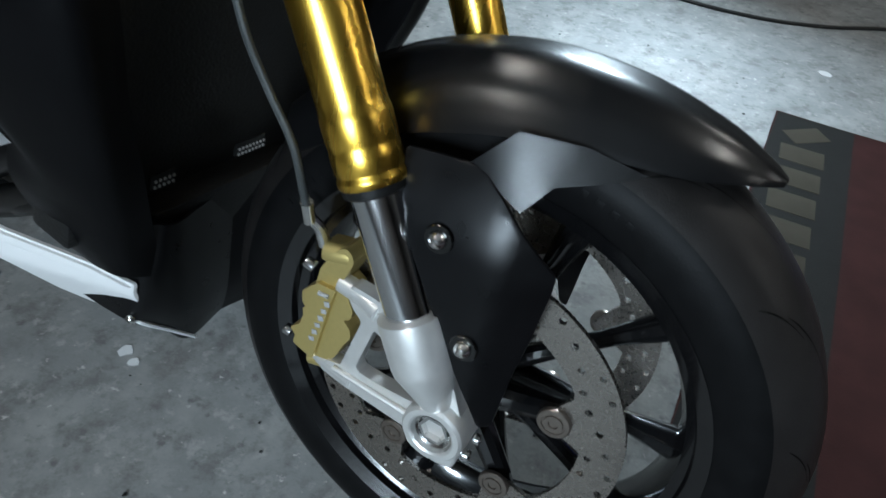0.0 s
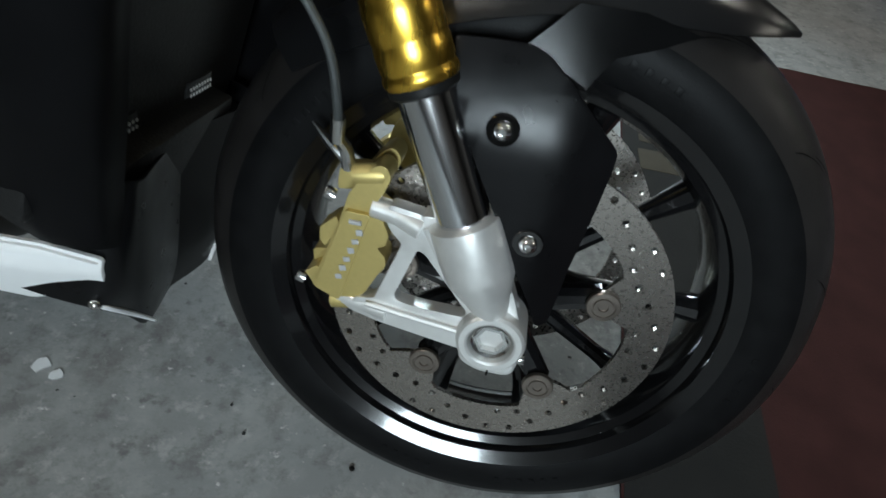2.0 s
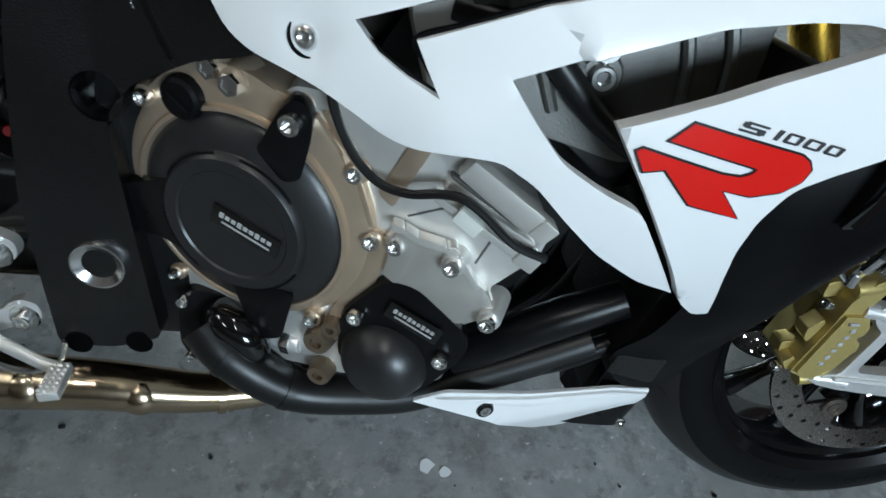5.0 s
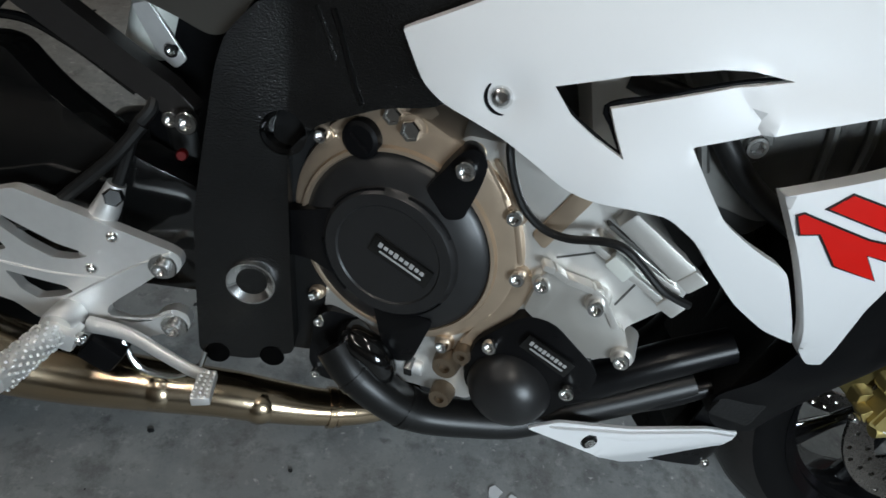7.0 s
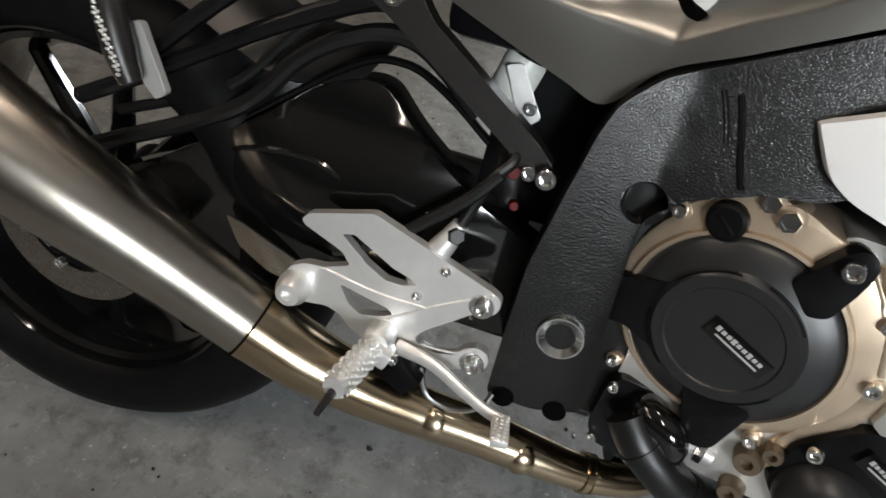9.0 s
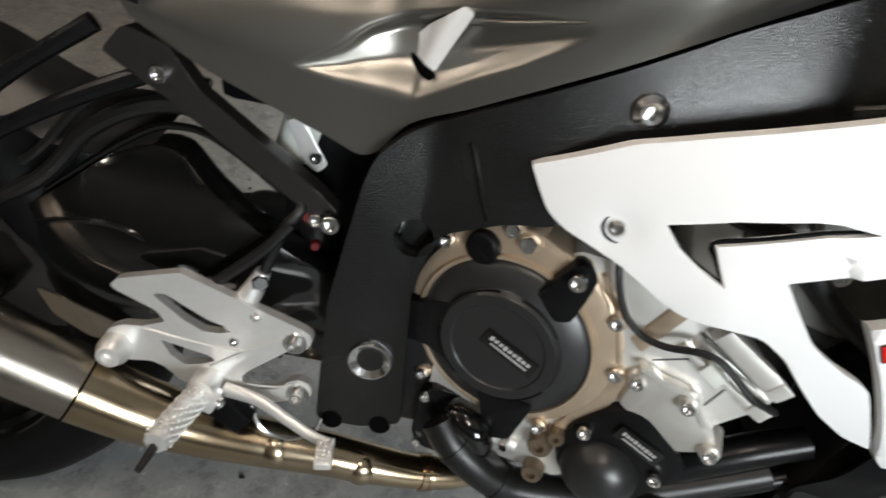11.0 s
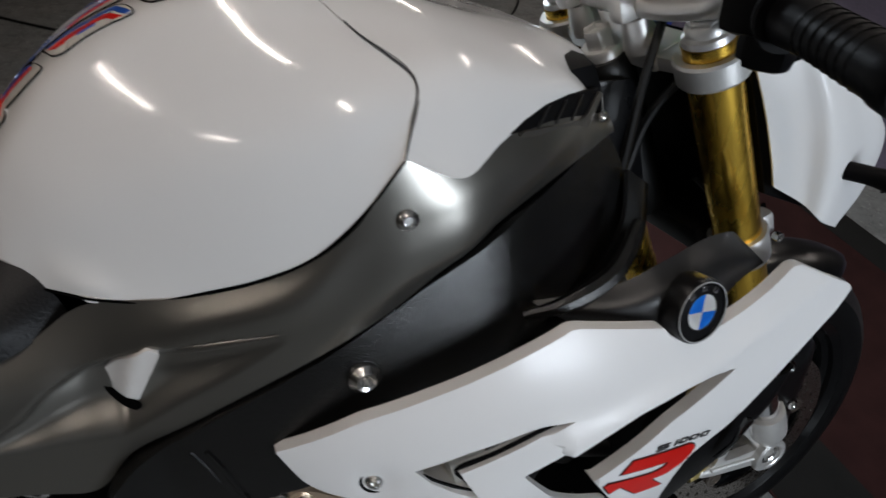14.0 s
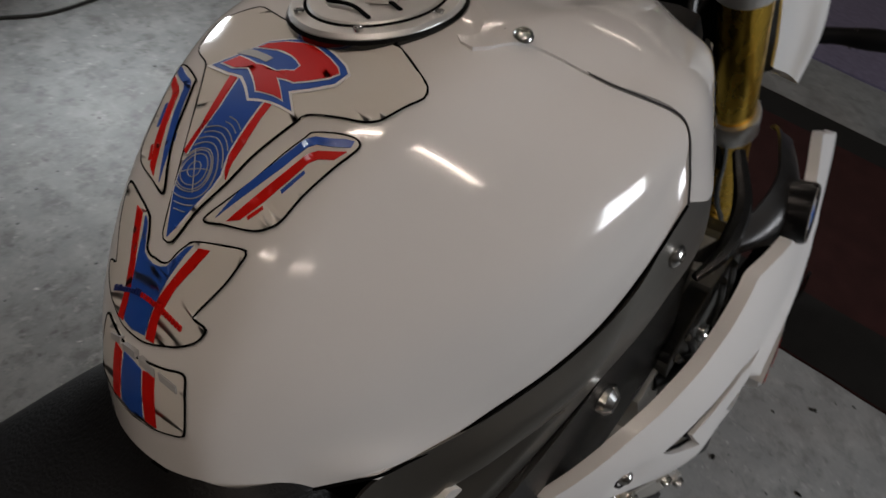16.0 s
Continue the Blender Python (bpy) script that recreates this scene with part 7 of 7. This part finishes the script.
part("tail_unit", skin(across([[(-1.1, 0, 0.83), (-1.3, 0, 0.86), (-1.5, 0, 0.9)], [(-1.1, -0.1, 0.8), (-1.3, -0.1, 0.84), (-1.5, -0.07, 0.88)], [(-1.1, -0.12, 0.72), (-1.3, -0.11, 0.76), (-1.5, -0.07, 0.83)]]), 20, 24, 0.004), "black", bike)
part("battery_box", block((-0.98, 0, 0.70), (0.14, 0.16, 0.12), 0.015), "matt", bike)

# ---- steering head, bars, headlamp ----
lower = part("lower_yoke", block((-0.215, MID, 0.726), (0.06, 0.19, 0.042), 0.01, (0, -24, 0)), "dark", bike, "dark lower fork yoke with silver clamps")
for s in (-1, 1):
    part("yoke_clamp", spun([(0.0258, -0.02), (0.0318, -0.02), (0.0332, -0.017), (0.0332, 0.017), (0.0318, 0.02), (0.0258, 0.02)], on_fork(0.478, lr(s, 0.106)), RAKE, 32), "alloy", lower, "silver fork clamp")
for s in (-1, 1):
    part("pinch_block", block(on_fork(0.478, lr(s, 0.106)) + V(0.036, s * -0.014, 0.016), (0.024, 0.036, 0.032), 0.006, (0, -24, 0)), "alloy", lower)
    part("pinch_slot", block(on_fork(0.478, lr(s, 0.106)) + V(0.038, s * -0.014, 0.017), (0.0265, 0.003, 0.034), 0.0005, (0, -24, 0)), "groove", lower)
    screw(lower, on_fork(0.466, lr(s, 0.106)) + V(0.040, s * 0.01, 0.016), 0.006, (0, s, 0), 0.008)
top = part("upper_yoke", joined(block(on_fork(0.717, MID) + V(-0.006, 0, 0), (0.05, 0.15, 0.02), 0.006, (0, -27, 0)), block(on_fork(0.717, -0.07), (0.045, 0.06, 0.018), 0.006, (0, -27, 18)), block(on_fork(0.717, 0.098), (0.045, 0.06, 0.018), 0.006, (0, -27, -18))), "alloy", bike, "silver upper fork yoke")
for s in (-1, 1):
    part("fork_collar", spun([(0.0258, -0.016), (0.033, -0.016), (0.035, -0.013), (0.035, 0.008), (0.033, 0.011), (0.0258, 0.011)], on_fork(0.72, lr(s, 0.106)), RAKE, 36), "alloy", bike)
part("stem_nut", joined(spun([(0, 0.02), (0.008, 0.02), (0.009, 0.024), (0.014, 0.024), (0.0155, 0.021), (0.0155, 0.0), (0, 0)], (-0.357, 0.006, 0.931), RAKE, 6), spun([(0, 0.004), (0.021, 0.004), (0.023, 0), (0.023, -0.04), (0, -0.04)], (-0.357, 0.006, 0.931), RAKE, 24)), "alloy", bike, "steering stem nut")
part("steering_head", spun([(0, -0.2), (0.035, -0.2), (0.035, 0.0), (0.03, 0.01), (0, 0.01)], (-0.352, 0.01, 0.915), RAKE, 24), "dark", bike)
part("inner_cowl", plate(fillet([(-0.415, 0.905), (-0.345, 0.910), (-0.318, 0.84), (-0.296, 0.79), (-0.282, 0.72), (-0.355, 0.655), (-0.44, 0.70), (-0.432, 0.80)], 0.01), lambda x, z: -0.043 + 0.25 * abs(x + 0.36), 0.004, (), 0.0015, step=0.03), "black", bike, "black plastic panel beside the steering head")
part("cowl_rib", tube([(-0.405, -0.036, 0.86), (-0.375, -0.043, 0.80), (-0.365, -0.046, 0.74), (-0.33, -0.043, 0.70)], 0.005, 8, 24), "gloss", bike)
bar = part("handlebar", tube([(-0.44, 0.36, 1.003), (-0.40, 0.26, 1.015), (-0.36, 0.17, 1.019), (-0.345, 0.13, 1.006), (-0.352, 0.08, 0.998), (-0.352, 0, 0.996), (-0.352, -0.08, 0.998), (-0.345, -0.13, 1.006), (-0.36, -0.17, 1.019), (-0.40, -0.26, 1.015), (-0.44, -0.36, 1.003)],
                             [0.0135, 0.0115, 0.0115, 0.0125, 0.014, 0.0145, 0.014, 0.0125, 0.0115, 0.0115, 0.0135], 18, 100), "alloy", bike, "silver tapered handlebar")
for s in (-1, 1):
    part("bar_clamp", block((-0.358, s * 0.047, 1.0), (0.052, 0.024, 0.034), 0.008, (0, -20, 0)), "alloy", bar)
    part("clamp_foot", spun([(0, -0.035), (0.017, -0.035), (0.0175, -0.03), (0.015, -0.008), (0.014, 0.0), (0, 0)], (-0.354, s * 0.047, 0.984), RAKE, 22), "alloy", bar)
    screw(bar, (-0.378, s * 0.047, 1.008), 0.0068, (-0.35, 0, 1), 0.007)
    screw(bar, (-0.340, s * 0.047, 1.021), 0.0068, (-0.35, 0, 1), 0.007)
    part("grip", tube([(-0.398, s * 0.255, 1.016), (-0.418, s * 0.305, 1.010), (-0.438, s * 0.355, 1.004)], [0.0195, 0.0165, 0.0165, 0.0175], 20), "matt", bar, "black ribbed rubber grip")
    for i in range(9):
        u = 0.1 + 0.09 * i
        p = V(-0.398 - 0.04 * u, s * (0.255 + 0.1 * u), 1.016 - 0.012 * u)
        part("grip_rib", spun([(0.0165, -0.002), (0.0174, -0.001), (0.0174, 0.001), (0.0165, 0.002)], p, (-0.37, s * 0.92, -0.11), 18), "matt", bar)
    part("grip_flange", spun([(0.012, -0.003), (0.025, -0.003), (0.026, 0), (0.025, 0.003), (0.012, 0.003)], (-0.396, s * 0.25, 1.0165), (-0.37, s * 0.92, -0.11), 24), "matt", bar)
    part("bar_end", spun([(0, 0.012), (0.0065, 0.012), (0.0075, 0.0135), (0.0165, 0.0135), (0.0185, 0.010), (0.0185, -0.004), (0.0085, -0.004)], (-0.440, s * 0.36, 1.0035), (-0.37, s * 0.92, -0.11), 26), "matt", bar)
    part("switchgear", joined(block((-0.382, s * 0.215, 1.020), (0.046, 0.05, 0.046), 0.012, (0, 0, s * -22)), block((-0.372, s * 0.222, 0.990), (0.03, 0.034, 0.036), 0.009, (0, 0, s * -22))), "matt", bar, "black handlebar switch housing")
part("start_button", block((-0.402, -0.207, 1.028), (0.01, 0.014, 0.012), 0.003, (0, 0, 22)), "amber", bar, "small red switch")
part("front_master_cylinder", joined(block((-0.332, -0.19, 1.0), (0.036, 0.075, 0.03), 0.008, (0, 0, -15)), block((-0.345, -0.20, 0.985), (0.05, 0.03, 0.025), 0.008)), "matt", bar)
part("master_reservoir", spun([(0, 0.05), (0.02, 0.05), (0.022, 0.045), (0.022, 0.0), (0, 0)], (-0.3, -0.16, 1.02), (0, 0, 1), 22), "matt", bar)
lev = part("brake_lever", tube([(-0.325, -0.200, 1.0), (-0.2840, -0.2340, 0.9832), (-0.2901, -0.2840, 0.9741), (-0.3024, -0.3220, 0.9720), (-0.3169, -0.3560, 0.9724)], [0.009, 0.0075, 0.006, 0.0055], 12, 26, flat=0.6), "alloy", bar, "silver brake lever with a ball end")
part("lever_groove", tube([(-0.2929, -0.2740, 0.9799), (-0.2941, -0.2840, 0.9781), (-0.3064, -0.3220, 0.9760)], 0.0028, 8, 12), "dark", lev)
part("lever_ball", spun([(0, 0.011), (0.005, 0.0098), (0.009, 0.0063), (0.011, 0), (0.009, -0.0063), (0.005, -0.0098), (0, -0.011)], (-0.3169, -0.3560, 0.9724), (0, 1, 0), 18), "alloy", lev)
bar.matrix_basis = Matrix.Translation((-0.006, 0.004, -0.013))
part("control_cable", tube([(-0.33, -0.06, 1.0), (-0.345, -0.065, 0.97), (-0.365, -0.075, 0.9), (-0.38, -0.085, 0.82), (-0.39, -0.09, 0.76)], 0.0048, 8, 36), "hose", bike)
part("control_cable", tube([(-0.30, -0.16, 1.0), (-0.29, -0.1, 0.96), (-0.33, -0.06, 0.88), (-0.345, -0.05, 0.80)], 0.0048, 8, 36), "hose", bike)
part("control_cable", tube([(-0.26, -0.07, 0.80), (-0.24, -0.09, 0.77), (-0.225, -0.1, 0.70), (-0.222, -0.112, 0.66)], 0.0045, 8, 26), "hose", bike)
part("head_fairing_stay", block((-0.235, 0, 0.85), (0.05, 0.16, 0.2), 0.012, (0, -25, 0)), "matt", bike)


def headlamp():
    h0 = [(-0.284, -0.128, 0.942), (-0.256, -0.132, 0.893), (-0.231, -0.135, 0.842), (-0.214, -0.135, 0.806)]
    h1 = [(-0.245, -0.142, 0.948), (-0.222, -0.148, 0.90), (-0.200, -0.150, 0.85), (-0.176, -0.147, 0.785)]
    h2 = [(-0.226, -0.150, 0.950), (-0.197, -0.162, 0.898), (-0.175, -0.166, 0.84), (-0.152, -0.158, 0.765)]
    h3 = [(-0.178, -0.142, 0.938), (-0.142, -0.152, 0.89), (-0.115, -0.154, 0.825), (-0.108, -0.146, 0.745)]
    h4 = [(-0.145, -0.128, 0.918), (-0.098, -0.138, 0.883), (-0.055, -0.135, 0.842), (-0.048, -0.128, 0.775), (-0.086, -0.132, 0.736)]
    h5 = [(-0.12, -0.085, 0.905), (-0.07, -0.09, 0.865), (-0.035, -0.09, 0.82), (-0.035, -0.085, 0.77), (-0.07, -0.085, 0.735)]
    h = part("headlamp_cowl", skin([h0, h1, h2, h3, h4, h5], 30, 40, 0.004), "white", bike, "glossy white headlamp cowl")
    ind = part("indicator", tube([(-0.148, -0.158, 0.826), (-0.135, -0.185, 0.826), (-0.118, -0.23, 0.823), (-0.104, -0.262, 0.818)], [0.010, 0.010, 0.013, 0.012, 0.004], 14, 26, flat=0.75), "matt", h, "black ribbed indicator")
    for i in range(8):
        u = i / 7
        part("indicator_rib", tube([(-0.134 + 0.026 * u, -0.195 - 0.052 * u, 0.836 - 0.004 * u), (-0.130 + 0.026 * u, -0.195 - 0.052 * u, 0.812 - 0.004 * u)], 0.002, 6, 4), "gloss", ind)
    part("cowl_back", plate([(-0.28, 0.94), (-0.235, 0.952), (-0.15, 0.90), (-0.10, 0.75), (-0.205, 0.79)], -0.12, 0.02, (), 0.002), "matt", h)
    mirrored(h, bike)
    part("headlamp_lens", skin([[(-0.1, -0.09, 0.88), (-0.06, -0.085, 0.84), (-0.055, -0.08, 0.76)], [(-0.075, 0, 0.885), (-0.035, 0, 0.84), (-0.04, 0, 0.75)], [(-0.1, 0.09, 0.88), (-0.06, 0.085, 0.84), (-0.055, 0.08, 0.76)]], 16, 20, 0.004), "glass", bike)
    dash = part("dashboard", block((-0.262, 0, 0.985), (0.09, 0.17, 0.02), 0.006, (0, 35, 0)), "matt", bike, "motorcycle instrument panel with a pale bezel")
    part("bezel", block((-0.268, 0, 0.994), (0.08, 0.155, 0.006), 0.003, (0, 35, 0)), "pale", dash)
    part("display", block((-0.27, -0.02, 0.9985), (0.06, 0.085, 0.004), 0.002, (0, 35, 0)), "display", dash)
    part("rev_line", block((-0.27, -0.068, 1.0), (0.055, 0.002, 0.003), 0.0005, (0, 35, 0)), "red", dash)
    part("dash_light", block((-0.30, -0.05, 0.983), (0.008, 0.006, 0.003), 0.001, (0, 35, 0)), M["green"], bike)


M["green"] = material("green_pilot_light", (0.05, 0.9, 0.3), 0.4, var=0.0, emit=4.0)
headlamp()
stand = part("side_stand", tube([(-0.70, 0.1, 0.27), (-0.74, 0.19, 0.15), (-0.76, 0.232, 0.07)], [0.012, 0.011, 0.012], 10), "dark", bike, "dark steel side stand on the floor")
part("stand_foot", block((-0.765, 0.236, 0.061), (0.07, 0.05, 0.01), 0.003, (12.4, 0, 0)), "dark", stand)


# ---- what lies round the motorcycle ----
def flat_sheet(corners, z0, z1, r=0.0, rough=0.0, seed=1):
    """A thin sheet on the floor, its edge a little uneven."""
    rnd = random.Random(seed)
    pts = []
    for i in range(len(corners)):
        a, b = corners[i], corners[(i + 1) % len(corners)]
        n = max(1, int(math.dist(a, b) / 0.08)) if rough else 1
        for k in range(n):
            u = k / n
            pts.append((a[0] * (1 - u) + b[0] * u + rnd.uniform(-rough, rough), a[1] * (1 - u) + b[1] * u + rnd.uniform(-rough, rough)))
    bm = bmesh.new()
    lo = [bm.verts.new((x, y, z0)) for x, y in pts]
    hi = [bm.verts.new((x, y, z1)) for x, y in pts]
    bm.faces.new(hi)
    bm.faces.new(lo[::-1])
    n = len(pts)
    for i in range(n):
        bm.faces.new((lo[i], lo[(i + 1) % n], hi[(i + 1) % n], hi[i]))
    bmesh.ops.recalc_face_normals(bm, faces=bm.faces[:])
    return bm


mt = tagged(part("floor_mat", flat_sheet([(0.21, -1.3), (0.235, 1.40), (1.29, 1.42), (1.26, -1.3)], 0.0, 0.005, rough=0.0015), "mat_red"), "red-brown rubber display mat with a dark printed border", "mat")
part("border", flat_sheet([(0.213, -1.29), (0.238, 1.395), (0.425, 1.398), (0.44, -1.29)], 0.0045, 0.0058, rough=0.001, seed=2), "mat_dark", mt)
part("border", flat_sheet([(1.13, -1.29), (1.15, 1.405), (1.286, 1.41), (1.256, -1.29)], 0.0045, 0.0058, rough=0.001, seed=3), "mat_dark", mt)
for i in range(6):
    y = 1.31 - i * 0.105
    part("print_bar", block((0.318, y, 0.0062), (0.10, 0.075 if i else 0.06, 0.0012), 0.0004, (0, 0, 3 if i else 40)), "mat_letter", mt)
carpet = tagged(part("carpet", flat_sheet([(1.60, -1.5), (1.66, 1.8), (1.75, 4.2), (5.0, 4.2), (5.0, -1.5)], 0.0, 0.009, rough=0.004, seed=4), "purple"), "violet-grey mottled carpet on the floor", "carpet")
cable = tagged(part("power_cable", tube([(x, y, 0.006) for x, y in ((-1.6, 2.9), (-1.0, 2.45), (-0.58, 2.2), (-0.35, 2.06), (-0.2, 1.99), (0.08, 2.0), (0.3, 2.08), (0.48, 2.2), (0.8, 2.38), (1.1, 2.75), (1.2, 3.3))], 0.006, 8, 120), "hose", None), "black power cable lying on the floor", "cable")


def lamp_stand():
    """A work lamp on a black tripod, beyond the motorcycle's left side."""
    s = tagged(new("work_lamp"), "lit work lamp on a black tripod stand", "lamp")
    cx, cy = -0.34, 2.12
    for fx, fy in ((-0.62, 1.98), (-0.02, 2.27), (-0.42, 2.42)):
        part("leg", tube([(fx, fy, 0.011), ((fx * 0.45 + cx * 0.55), (fy * 0.45 + cy * 0.55), 0.42), (cx + (fx - cx) * 0.06, cy + (fy - cy) * 0.06, 0.72)], 0.0105, 10, 8), "black", s)
        part("foot", spun([(0, 0), (0.017, 0), (0.017, 0.012), (0.012, 0.022), (0, 0.022)], (fx, fy, 0), (0, 0, 1), 14), "hose", s)
        part("brace", tube([(fx * 0.6 + cx * 0.4, fy * 0.6 + cy * 0.4, 0.29), (cx, cy, 0.26)], 0.006, 8, 4), "black", s)
    part("column", spun([(0, 0.24), (0.016, 0.24), (0.016, 0.9), (0.011, 0.91), (0.011, 1.1), (0, 1.1)], (cx, cy, 0), (0, 0, 1), 16), "black", s)
    part("collar", spun([(0.015, 0.70), (0.034, 0.70), (0.036, 0.74), (0.02, 0.78), (0.015, 0.78)], (cx, cy, 0), (0, 0, 1), 18), "matt", s)
    m = look((cx + 0.03, cy - 0.07, 1.22), (-0.2, 0.95, 0.0))
    head = block((0, 0, 0.03), (0.27, 0.2, 0.05), 0.012)
    bmesh.ops.transform(head, matrix=m, verts=head.verts[:])
    h = part("lamp_head", head, "matt", s)
    face = block((0, 0, 0.004), (0.24, 0.17, 0.006), 0.002)
    bmesh.ops.transform(face, matrix=m, verts=face.verts[:])
    part("lamp_face", face, "lamp_face", h)
    part("bracket", tube([m @ V(-0.14, 0, 0.03), m @ V(-0.16, -0.06, 0.07), (cx, cy, 1.09), m @ V(0.16, -0.06, 0.07), m @ V(0.14, 0, 0.03)], 0.006, 8, 30), "black", s)
    glow = new("work_lamp_glow", bpy.data.lights.new("work_lamp_glow", "AREA"))
    glow.data.shape, glow.data.size, glow.data.size_y = "RECTANGLE", 0.23, 0.16
    glow.data.energy, glow.data.color, glow.data.spread = LAMP_WATTS, (0.84, 0.94, 1.0), radians(100)
    glow.matrix_basis = m @ Matrix.Translation((0, 0, -0.006))
    return s


lamp_stand()
tub = tagged(new("storage_tub"), "blue plastic tub standing on the floor", "tub")
tub.matrix_basis = pose(1.52, 2.32, 0)
part("body", spun([(0, 0.004), (0.2, 0.004), (0.22, 0.01), (0.26, 0.16), (0.25, 0.16), (0.21, 0.02), (0, 0.015)], (0, 0, 0), (0, 0, 1), 32), "blue_tub", tub)
part("rim", spun([(0.25, 0.16), (0.262, 0.172), (0.275, 0.165), (0.275, 0.15), (0.26, 0.15)], (0, 0, 0), (0, 0, 1), 32), "blue_tub", tub)
part("carry_handle", tube([(-0.05, -0.265, 0.165), (-0.05, -0.30, 0.16), (0.05, -0.30, 0.16), (0.05, -0.265, 0.165)], 0.006, 8, 20), "hose", tub)
# a chip of white paint and dark crumbs on the floor
rnd = random.Random(7)
grit = bmesh.new()
for i in range(260):
    x, y, k = rnd.uniform(-1.7, 0.2), rnd.uniform(-0.7, 1.6), rnd.uniform(0.0012, 0.0045)
    m = pose(x, y, k * 0.4, 0, 0, rnd.uniform(0, 360)) @ Matrix.Diagonal((k * rnd.uniform(0.6, 1.8), k, k * 0.5, 1))
    bmesh.ops.create_icosphere(grit, subdivisions=1, radius=1, matrix=m)
tagged(part("grit", grit, "dark"), "dark crumbs of dirt scattered on the floor", "dirt", kind="stuff")
for x, y, r in ((-0.54, -0.01, 0.012), (-0.515, -0.02, 0.009), (0.02, 1.15, 0.014), (0.33, 1.72, 0.02)):
    tagged(part("paint_chip", flat_sheet([(x + r * math.cos(a) * rnd.uniform(0.6, 1.2), y + r * math.sin(a) * rnd.uniform(0.6, 1.2)) for a in (0, 0.8, 1.6, 2.4, 3.2, 4.0, 4.8, 5.6)], 0.0, 0.0022), "pale"), "small white flake lying on the floor", "flake", "flakes on the floor")

# parts of parts stay one level under a part of the motorcycle
for ob in list(bpy.data.objects):
    p = ob.parent
    if p and p.parent and p.parent.parent:
        if p.parent.parent.parent is None:
            p.matrix_basis = p.parent.matrix_basis @ p.matrix_basis
            p.parent = p.parent.parent
